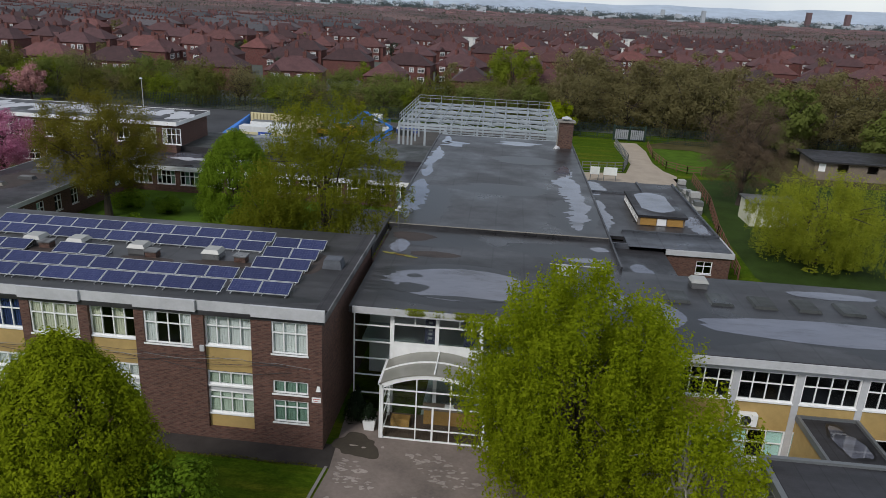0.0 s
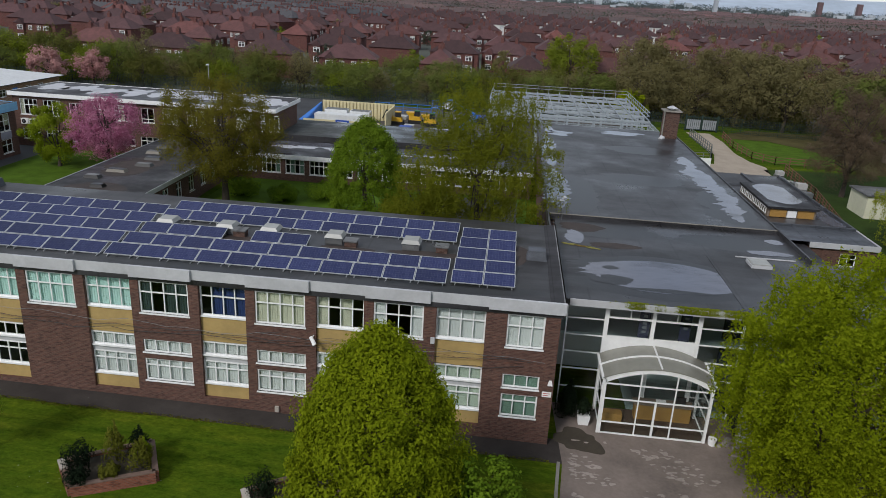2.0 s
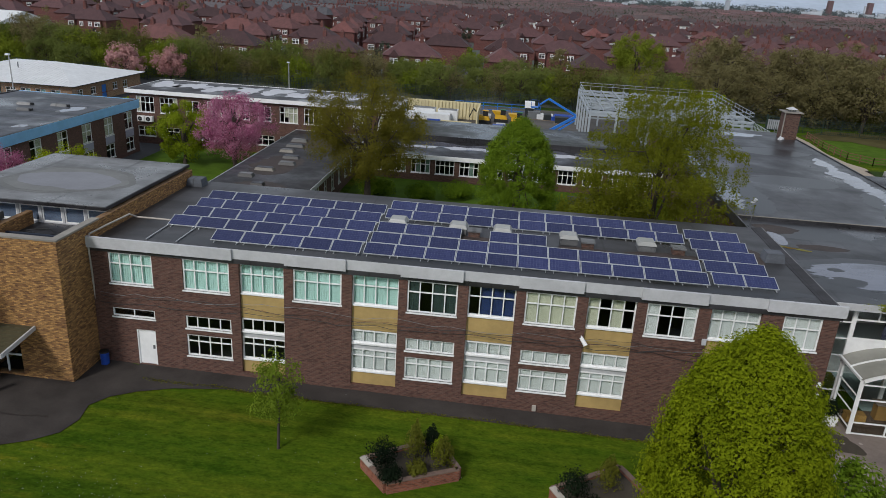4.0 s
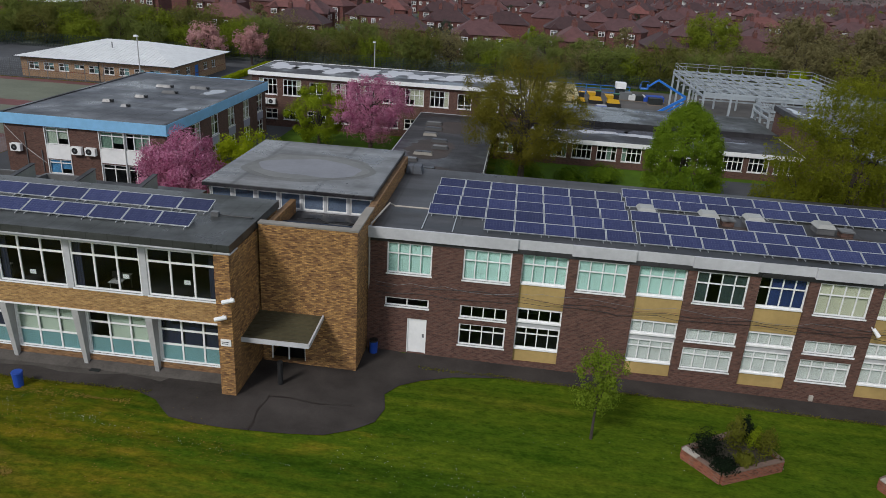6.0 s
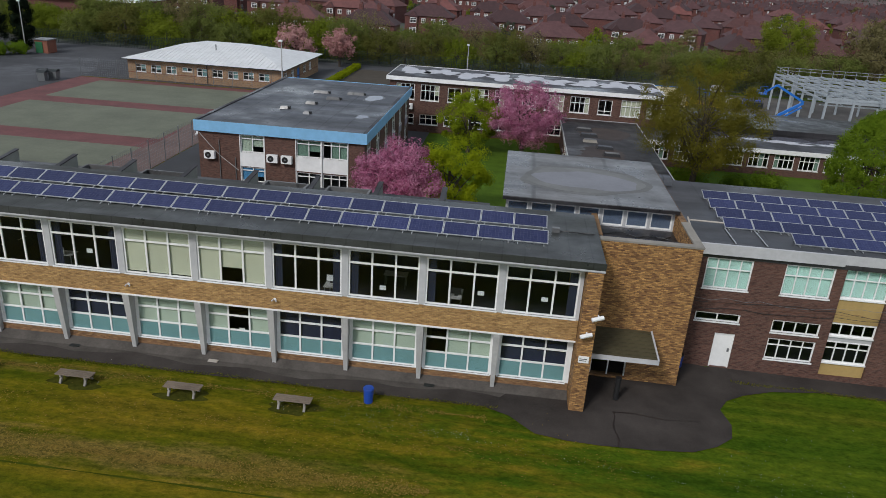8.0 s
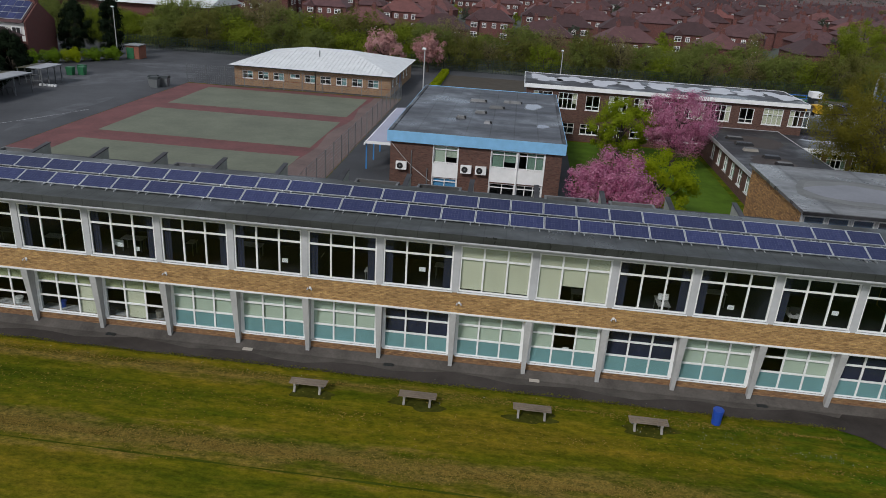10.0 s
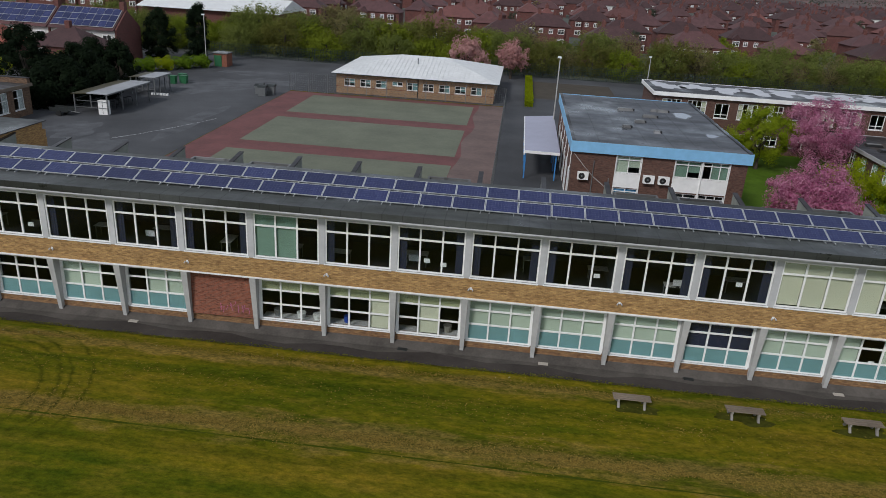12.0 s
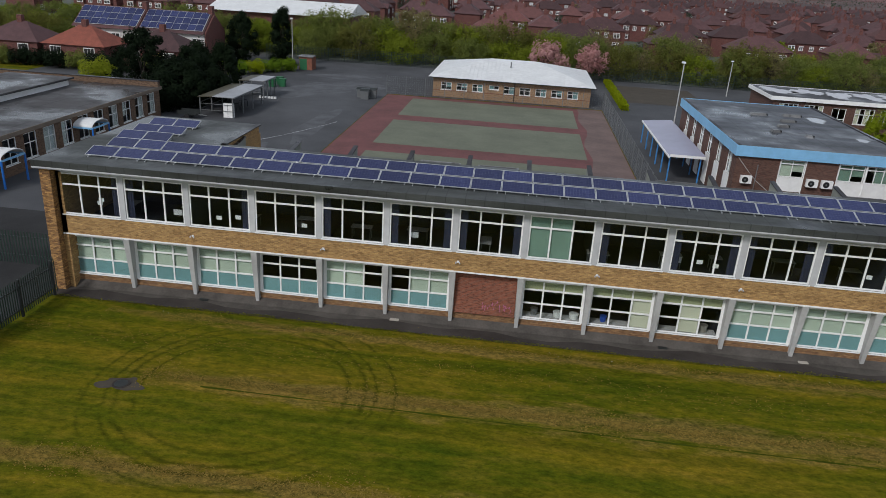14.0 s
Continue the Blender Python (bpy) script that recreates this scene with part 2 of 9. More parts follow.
    for radius, half in ((4.7, 0.16), (5.5, 0.20), (6.0, 0.14), (6.9, 0.16)):
        k = calc(n, l, "SUBTRACT", 1.0, calc(n, l, "DIVIDE", calc(n, l, "ABSOLUTE", calc(n, l, "SUBTRACT", far, radius)), half), True)
        rut = k if rut is None else calc(n, l, "MAXIMUM", rut, k)
    rut = calc(n, l, "MULTIPLY", rut, calc(n, l, "MULTIPLY", calc(n, l, "SUBTRACT", long, 0.36), 5.0, True))
    c = mixed(n, l, calc(n, l, "MULTIPLY", rut, 0.62), c, (0.022, 0.034, 0.002))
    tuft = noise_of(n, l, place(n, l, 1.6, 3.0, 1), 1.0, 3, 0.7)
    c = mixed(n, l, 0.5, c, ramp(n, l, tuft, [(0.36, (0.45, 0.55, 0.4)), (0.5, (1, 1, 1)), (0.66, (1.5, 1.3, 1.2))]), "MULTIPLY")
    c = mixed(n, l, 0.45, c, ramp(n, l, fine, [(0.3, (0.12, 0.16, 0.1)), (0.72, (1.85, 1.75, 1.6))]), "MULTIPLY")
    l.new(c, p.inputs["Base Color"])
    p.inputs["Roughness"].default_value = 0.9
    p.inputs["Specular IOR Level"].default_value = 0.04
    bn = n.new("ShaderNodeBump")
    bn.inputs["Strength"].default_value, bn.inputs["Distance"].default_value = 0.6, 0.05
    l.new(fine, bn.inputs["Height"])
    l.new(bn.outputs[0], p.inputs["Normal"])
    return m


def solar_cells():
    m, n, l, p = nodes_of("solar_cells")
    t = n.new("ShaderNodeTexCoord")
    b = n.new("ShaderNodeTexBrick")
    b.offset = 0.0
    for k, v in (("Scale", 1.0), ("Brick Width", 0.158), ("Row Height", 0.158), ("Mortar Size", 0.004)):
        b.inputs[k].default_value = v
    b.inputs["Color1"].default_value, b.inputs["Color2"].default_value, b.inputs["Mortar"].default_value = (0.019, 0.025, 0.078, 1), (0.028, 0.035, 0.096, 1), (0.075, 0.085, 0.145, 1)
    l.new(t.outputs["Object"], b.inputs["Vector"])
    o = n.new("ShaderNodeObjectInfo")
    c = mixed(n, l, 0.5, b.outputs[0], ramp(n, l, o.outputs["Random"], [(0.0, (0.6, 0.6, 0.65)), (1.0, (1.5, 1.5, 1.6))]), "MULTIPLY")
    l.new(c, p.inputs["Base Color"])
    p.inputs["Roughness"].default_value = 0.2
    p.inputs["Specular IOR Level"].default_value = 0.25
    return m


def tiled(name, c):
    """Roof tiles in courses, colour by house."""
    m, n, l, p = nodes_of(name)
    v = place(n, l)
    o = n.new("ShaderNodeObjectInfo")
    gi = n.new("ShaderNodeNewGeometry")
    a = noise_of(n, l, v, 0.8, 5)
    w = noise_of(n, l, place(n, l, 2, 2, 9), 2.2, 2)
    col = ramp(n, l, o.outputs["Random"], [(0.0, shade(c, 0.6)), (0.5, c), (0.85, shade(c, 1.25)), (1.0, (c[0] * 1.5, c[1] * 1.3, c[2] * 1.2))])
    col = mixed(n, l, 0.5, col, ramp(n, l, a, [(0.3, (0.5, 0.5, 0.5)), (0.7, (1.3, 1.3, 1.3))]), "MULTIPLY")
    col = mixed(n, l, 0.4, col, ramp(n, l, w, [(0.35, (0.5, 0.5, 0.5)), (0.65, (1.3, 1.3, 1.3))]), "MULTIPLY")
    col = mixed(n, l, 0.8, col, ramp(n, l, gi.outputs["Random Per Island"], [(0.0, (0.55, 0.6, 0.62)), (0.45, (0.9, 0.9, 0.9)), (0.8, (1.15, 1.05, 1.05)), (1.0, (1.5, 1.25, 1.2))]), "MULTIPLY")
    l.new(col, p.inputs["Base Color"])
    p.inputs["Roughness"].default_value = 0.85
    return m


M = {}
M["brick_dark"] = brick("brick_dark", (0.148, 0.066, 0.047), (0.082, 0.040, 0.031), (0.148, 0.096, 0.076), 0.25, 0.6, 0.3)
M["brick_yellow"] = brick("brick_yellow", (0.52, 0.325, 0.125), (0.36, 0.205, 0.075), (0.31, 0.195, 0.088), 0.15, 0.5, 0.55)
M["brick_foot"] = brick("brick_foot", (0.36, 0.200, 0.085), (0.17, 0.085, 0.040), (0.17, 0.105, 0.060), 0.25, 0.5)
M["brick_gold"] = brick("brick_gold", (0.56, 0.310, 0.100), (0.13, 0.056, 0.022), (0.20, 0.115, 0.055), 0.12, 0.6)
M["brick_red"] = brick("brick_red", (0.30, 0.09, 0.05), (0.24, 0.08, 0.045), (0.20, 0.13, 0.10))
M["brick_house"] = brick("brick_house", (0.185, 0.052, 0.043), (0.115, 0.038, 0.034), (0.14, 0.090, 0.078))
M["brick_cream"] = brick("brick_cream", (0.40, 0.25, 0.14), (0.33, 0.20, 0.11), (0.30, 0.22, 0.15))
M["panel_yellow"] = plain("panel_yellow", (0.42, 0.29, 0.11), 0.7, fine=3, amount=0.18)
M["felt"] = felt("felt", (0.0225, 0.0215, 0.0240))
M["felt_green"] = felt("felt_green", (0.034, 0.037, 0.035), 0.2)
M["felt_pale"] = felt("felt_pale", (0.118, 0.119, 0.120), 0.3, 0.22)
M["felt_blue"] = felt("felt_blue", (0.056, 0.061, 0.071), 0.6, 0.5)
M["white"] = plain("white", (0.84, 0.84, 0.83), 0.45, fine=2, amount=0.06, bump=0.02)
M["fascia"] = plain("fascia", (0.475, 0.478, 0.49), 0.6, fine=3, amount=0.14, bump=0.05)
M["concrete"] = plain("concrete", (0.41, 0.405, 0.395), 0.85, amount=0.2)
M["coping"] = plain("coping", (0.25, 0.23, 0.20), 0.85, amount=0.25)
M["blue_trim"] = plain("blue_trim", (0.22, 0.47, 0.72), 0.5, fine=2, amount=0.07, bump=0.02)
M["asphalt"] = plain("asphalt", (0.052, 0.045, 0.041), 0.9, fine=16, coarse=0.4, amount=0.5, bump=0.3, spec=0.1)
M["asphalt_pale"] = plain("asphalt_pale", (0.066, 0.068, 0.074), 0.8, fine=18, coarse=0.09, amount=0.55, bump=0.3, spec=0.25)
M["drive"] = plain("drive", (0.185, 0.148, 0.128), 0.9, fine=5, coarse=0.5, amount=0.35, bump=0.3)
M["gravel"] = plain("gravel", (0.36, 0.30, 0.235), 0.9, fine=12, amount=0.15, bump=0.3)
M["court_red"] = plain("court_red", (0.132, 0.047, 0.045), 0.85, fine=3, coarse=0.3, amount=0.35)
M["court_green"] = plain("court_green", (0.125, 0.135, 0.095), 0.85, fine=3, coarse=0.25, amount=0.22)
M["lawn"] = lawn("lawn")
M["lawn_bright"] = plain("lawn_bright", (0.062, 0.112, 0.010), 0.9, fine=8, coarse=0.6, amount=0.3, bump=0.5, spec=0.1)
# Dimmed copy of lawn_bright: the side lawn's darkness is put into its colour.
M["lawn_shaded"] = plain("lawn_shaded", (0.030, 0.052, 0.010), 0.9, fine=8, coarse=0.3, amount=0.4, bump=0.5, spec=0.1)
M["felt_rust"] = plain("felt_rust", (0.046, 0.033, 0.028), 0.7, fine=3, coarse=0.8, amount=0.5, bump=0.1)
M["far_ground"] = plain("far_ground", (0.072, 0.080, 0.066), 0.95, fine=0.15, coarse=0.02, amount=0.5, bump=0)
M["glass"] = glass("glass")
M["curtain_cream"] = plain("curtain_cream", (0.62, 0.61, 0.46), 0.9, amount=0.1)
M["curtain_teal"] = plain("curtain_teal", (0.55, 0.78, 0.70), 0.9, amount=0.1)
M["curtain_sage"] = plain("curtain_sage", (0.50, 0.57, 0.46), 0.9, amount=0.15)
M["curtain_olive"] = plain("curtain_olive", (0.44, 0.45, 0.26), 0.9, amount=0.15)
M["curtain_moss"] = plain("curtain_moss", (0.20, 0.31, 0.24), 0.9, amount=0.2)
M["curtain_navy"] = plain("curtain_navy", (0.020, 0.024, 0.052), 0.9, amount=0.2)
M["curtain_blue"] = plain("curtain_blue", (0.020, 0.042, 0.150), 0.9, amount=0.2)
M["leaf_young"] = leafy("leaf_young", (0.120, 0.178, 0.016), (0.205, 0.285, 0.028), (0.300, 0.375, 0.050), 0.58, 0.6)
M["curtain_dark"] = plain("curtain_dark", (0.035, 0.06, 0.055), 0.9, amount=0.2)
M["blind_white"] = plain("blind_white", (0.70, 0.71, 0.68), 0.8, amount=0.1)
M["film_teal"] = plain("film_teal", (0.21, 0.38, 0.39), 0.35, amount=0.12, bump=0.02)
M["paper"] = plain("paper", (0.75, 0.75, 0.74), 0.8, amount=0.04)
# Near-black walls and floors put the rooms' darkness into their colour.
M["unlit_wall"] = plain("unlit_wall", (0.017, 0.024, 0.042), 0.9, amount=0.3)
M["unlit_floor"] = plain("unlit_floor", (0.018, 0.020, 0.026), 0.8, amount=0.3)
M["solar"] = solar_cells()
M["aluminium"] = plain("aluminium", (0.62, 0.63, 0.64), 0.35, 0.7, amount=0.05, bump=0)
M["steel"] = plain("steel", (0.38, 0.42, 0.45), 0.5, 0.15, amount=0.12, bump=0.03)
M["dark_metal"] = plain("dark_metal", (0.03, 0.035, 0.035), 0.5, 0.3, amount=0.2)
M["galvanised"] = plain("galvanised", (0.20, 0.21, 0.215), 0.5, 0.5, amount=0.1)
M["water"] = water("water")
M["bark"] = plain("bark", (0.055, 0.042, 0.032), 0.9, amount=0.35, bump=0.5)
M["bark_pale"] = plain("bark_pale", (0.26, 0.24, 0.21), 0.9, amount=0.4, bump=0.4)
M["leaf_tree"] = leafy("leaf_tree", (0.074, 0.108, 0.006), (0.175, 0.238, 0.010), (0.31, 0.375, 0.022), 0.4)
M["leaf_maple"] = leafy("leaf_maple", (0.066, 0.098, 0.004), (0.172, 0.228, 0.006), (0.31, 0.355, 0.014), 0.42)
M["leaf_birch"] = leafy("leaf_birch", (0.165, 0.215, 0.006), (0.285, 0.345, 0.010), (0.40, 0.445, 0.022), 0.58)
M["leaf_green"] = leafy("leaf_green", (0.052, 0.100, 0.007), (0.112, 0.190, 0.011), (0.20, 0.285, 0.022), 0.35)
M["leaf_olive"] = leafy("leaf_olive", (0.066, 0.074, 0.009), (0.128, 0.134, 0.016), (0.205, 0.200, 0.032), 0.4)
M["leaf_wood"] = leafy("leaf_wood", (0.100, 0.125, 0.030), (0.168, 0.198, 0.050), (0.240, 0.268, 0.070), 0.5, 0.3)
M["leaf_brown"] = leafy("leaf_brown", (0.150, 0.130, 0.060), (0.212, 0.186, 0.084), (0.262, 0.230, 0.104), 0.5, 0.2)
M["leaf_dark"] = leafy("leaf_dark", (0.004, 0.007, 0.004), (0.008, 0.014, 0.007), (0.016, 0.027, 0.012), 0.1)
M["leaf_willow"] = leafy("leaf_willow", (0.15, 0.19, 0.012), (0.27, 0.31, 0.022), (0.39, 0.41, 0.045), 0.5)
M["blossom"] = leafy("blossom", (0.22, 0.030, 0.10), (0.64, 0.20, 0.38), (0.93, 0.55, 0.68), 0.45)
M["blossom_pale"] = leafy("blossom_pale", (0.24, 0.10, 0.09), (0.45, 0.22, 0.21), (0.62, 0.38, 0.36), 0.3)
M["roof_tile"] = tiled("roof_tile", (0.080, 0.039, 0.041))
M["roof_red"] = tiled("roof_red", (0.112, 0.047, 0.044))
M["roof_slate"] = tiled("roof_slate", (0.088, 0.086, 0.095))
M["roof_pale"] = plain("roof_pale", (0.45, 0.45, 0.48), 0.4, fine=2, coarse=0.6, amount=0.12, bump=0.02)
M["litter"] = leafy("litter", (0.125, 0.085, 0.018), (0.205, 0.142, 0.030), (0.29, 0.205, 0.050), 0.1)
M["dry_grass"] = plain("dry_grass", (0.155, 0.105, 0.035), 0.95, fine=5, coarse=0.7, amount=0.45, bump=0.4, spec=0.05)
M["track_grass"] = plain("track_grass", (0.046, 0.060, 0.005), 0.95, fine=5, amount=0.4, bump=0.3, spec=0.05)
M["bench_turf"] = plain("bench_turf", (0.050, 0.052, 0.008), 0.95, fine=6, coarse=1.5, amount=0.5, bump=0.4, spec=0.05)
M["pink_paint"] = plain("pink_paint", (0.45, 0.13, 0.26), 0.6)
M["white_sheet"] = plain("white_sheet", (0.66, 0.67, 0.67), 0.5, fine=2, amount=0.08, bump=0.03)
M["timber"] = plain("timber", (0.19, 0.15, 0.115), 0.85, fine=9, amount=0.3)
M["timber_red"] = plain("timber_red", (0.16, 0.07, 0.045), 0.85, fine=9, amount=0.3)
M["timber_gold"] = plain("timber_gold", (0.36, 0.20, 0.05), 0.6, amount=0.2)
M["blue_plastic"] = plain("blue_plastic", (0.015, 0.065, 0.36), 0.45, amount=0.1)
M["blue_paint"] = plain("blue_paint", (0.02, 0.16, 0.55), 0.4, amount=0.1)
M["yellow_paint"] = plain("yellow_paint", (0.62, 0.36, 0.02), 0.45, amount=0.1)
M["red_paint"] = plain("red_paint", (0.45, 0.05, 0.03), 0.5, amount=0.15)
M["green_paint"] = plain("green_paint", (0.02, 0.12, 0.05), 0.5, amount=0.15)
M["black"] = plain("black", (0.015, 0.015, 0.016), 0.5, amount=0.2)
M["soil"] = plain("soil", (0.05, 0.04, 0.028), 0.95, amount=0.3, bump=0.4)
M["stone_pale"] = plain("stone_pale", (0.42, 0.38, 0.33), 0.85, amount=0.2)
M["lilac_sheet"] = plain("lilac_sheet", (0.33, 0.33, 0.42), 0.45, amount=0.08)
M["canopy_sheet"] = plain("canopy_sheet", (0.062, 0.055, 0.030), 0.5, fine=8, amount=0.4)
M["porch_sheet"] = plain("porch_sheet", (0.26, 0.255, 0.22), 0.3, fine=3, amount=0.12, bump=0.02)
M["moss"] = plain("moss", (0.22, 0.20, 0.05), 0.95, fine=12, amount=0.4, bump=0.4)
M["clerestory_blue"] = plain("clerestory_blue", (0.15, 0.185, 0.27), 0.25, fine=2, amount=0.15, bump=0.02)
M["felt_bleached"] = plain("felt_bleached", (0.165, 0.165, 0.182), 0.45, fine=3, coarse=0.5, amount=0.18, bump=0.02)
M["planter_cap"] = plain("planter_cap", (0.16, 0.105, 0.082), 0.85, fine=6, amount=0.35)
M["fence_green"] = plain("fence_green", (0.012, 0.030, 0.022), 0.6, amount=0.3)
M["path_dust"] = plain("path_dust", (0.086, 0.077, 0.069), 0.9, fine=10, coarse=0.7, amount=0.45, bump=0.3, spec=0.1)
# Hills carry the distance haze as a pale blue-grey base colour.
M["hill_hazed"] = plain("hill_hazed", (0.40, 0.46, 0.54), 1.0, fine=0.02, coarse=0.004, amount=0.15, bump=0, spec=0.0)
M["yard_worn"] = plain("yard_worn", (0.088, 0.091, 0.099), 0.85, fine=6, coarse=0.4, amount=0.45, bump=0.2, spec=0.25)
M["felt_west"] = felt("felt_west", (0.047, 0.045, 0.046), 0.1, 0.3, 0.9)
# Pale teal lobby floors: brightness behind the entrance glass lifted through colour.
M["lobby_pale"] = plain("lobby_pale", (0.42, 0.52, 0.50), 0.7, amount=0.1)
M["felt_wet"] = plain("felt_wet", (0.0095, 0.0088, 0.0095), 0.32, fine=4, coarse=1.2, amount=0.5, bump=0.1)
M["rough_ground"] = plain("rough_ground", (0.080, 0.070, 0.030), 0.95, fine=3, coarse=0.25, amount=0.45, bump=0.5, spec=0.05)
M["porch_mat"] = plain("porch_mat", (0.075, 0.050, 0.032), 0.8, amount=0.3)
M["roof_orange"] = tiled("roof_orange", (0.26, 0.075, 0.048))
# Distant foliage greyed towards haze in its colour.
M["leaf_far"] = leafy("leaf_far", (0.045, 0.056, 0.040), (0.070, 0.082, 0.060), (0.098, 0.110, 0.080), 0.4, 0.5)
M["leaf_bud"] = leafy("leaf_bud", (0.110, 0.078, 0.052), (0.160, 0.116, 0.078), (0.205, 0.152, 0.104), 0.45, 0.3)
M["leaf_airy"] = leafy("leaf_airy", (0.105, 0.120, 0.010), (0.190, 0.208, 0.016), (0.275, 0.285, 0.028), 0.55, 0.6)
M["brick_tan"] = brick("brick_tan", (0.21, 0.125, 0.070), (0.11, 0.062, 0.040), (0.15, 0.11, 0.08))
# Grey-brown earth, darkened partly for the shade and clutter under the steel frame.
M["site_earth"] = plain("site_earth", (0.085, 0.078, 0.072), 0.9, fine=6, coarse=0.2, amount=0.5, bump=0.3)
M["dome_grey"] = plain("dome_grey", (0.33, 0.33, 0.31), 0.4, fine=3, amount=0.15, bump=0.02)
M["pale_timber"] = plain("pale_timber", (0.60, 0.53, 0.32), 0.8, fine=5, amount=0.15)
M["brick_brown"] = brick("brick_brown", (0.14, 0.065, 0.045), (0.08, 0.045, 0.035), (0.12, 0.09, 0.075))
M["shelter_sheet"] = plain("shelter_sheet", (0.30, 0.31, 0.33), 0.5, fine=2, amount=0.15, bump=0.02)
M["drive_pale"] = plain("drive_pale", (0.31, 0.265, 0.235), 0.9, fine=8, amount=0.35, bump=0.3)
M["crack"] = plain("crack", (0.026, 0.020, 0.018), 0.5, fine=8, amount=0.3)
M["blue_post"] = plain("blue_post", (0.05, 0.22, 0.52), 0.45, amount=0.1)
M["curtain_bright"] = plain("curtain_bright", (0.10, 0.33, 0.60), 0.9, amount=0.1)
M["leaf_wood_fresh"] = leafy("leaf_wood_fresh", (0.105, 0.142, 0.014), (0.180, 0.228, 0.022), (0.265, 0.305, 0.036), 0.5, 0.35)
M["leaf_wood_olive"] = leafy("leaf_wood_olive", (0.090, 0.094, 0.022), (0.148, 0.150, 0.036), (0.205, 0.200, 0.054), 0.5, 0.3)
M["roof_brown_slate"] = tiled("roof_brown_slate", (0.080, 0.066, 0.068))
M["far_window"] = plain("far_window", (0.50, 0.51, 0.52), 0.3, fine=1.3, coarse=0.4, amount=0.45, bump=0)
# Skyline leaves: blue-grey haze mixed straight into the leaf colours.
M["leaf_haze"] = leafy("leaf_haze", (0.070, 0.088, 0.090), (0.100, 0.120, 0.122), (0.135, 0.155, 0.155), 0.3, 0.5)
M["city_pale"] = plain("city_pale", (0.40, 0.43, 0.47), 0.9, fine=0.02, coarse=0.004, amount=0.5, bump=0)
M["leaf_court"] = leafy("leaf_court", (0.108, 0.096, 0.013), (0.192, 0.172, 0.024), (0.285, 0.254, 0.042), 0.55, 0.5)
M["felt_hall"] = felt("felt_hall", (0.029, 0.028, 0.030), 1.0, 0.5, 0.52)
M["asphalt_dark"] = plain("asphalt_dark", (0.030, 0.030, 0.031), 0.85, fine=16, coarse=0.3, amount=0.5, bump=0.3, spec=0.2)
M["court_dust"] = plain("court_dust", (0.135, 0.092, 0.083), 0.9, fine=2.5, coarse=0.3, amount=0.3)
# Far brick and roofs greyed and lightened to imitate haze.
M["brick_hazed"] = brick("brick_hazed", (0.19, 0.085, 0.075), (0.13, 0.066, 0.060), (0.15, 0.11, 0.10))
M["roof_hazed"] = tiled("roof_hazed", (0.135, 0.086, 0.090))
M["fin_pale"] = plain("fin_pale", (0.24, 0.25, 0.22), 0.85, fine=3, coarse=0.7, amount=0.25, bump=0.1)
M["felt_damp"] = plain("felt_damp", (0.108, 0.107, 0.100), 0.5, fine=4, coarse=0.8, amount=0.3, bump=0.05)
M["felt_dry"] = plain("felt_dry", (0.138, 0.137, 0.130), 0.5, fine=3, coarse=0.5, amount=0.22, bump=0.03)
M["render_wall"] = plain("render_wall", (0.66, 0.65, 0.62), 0.8, amount=0.08)

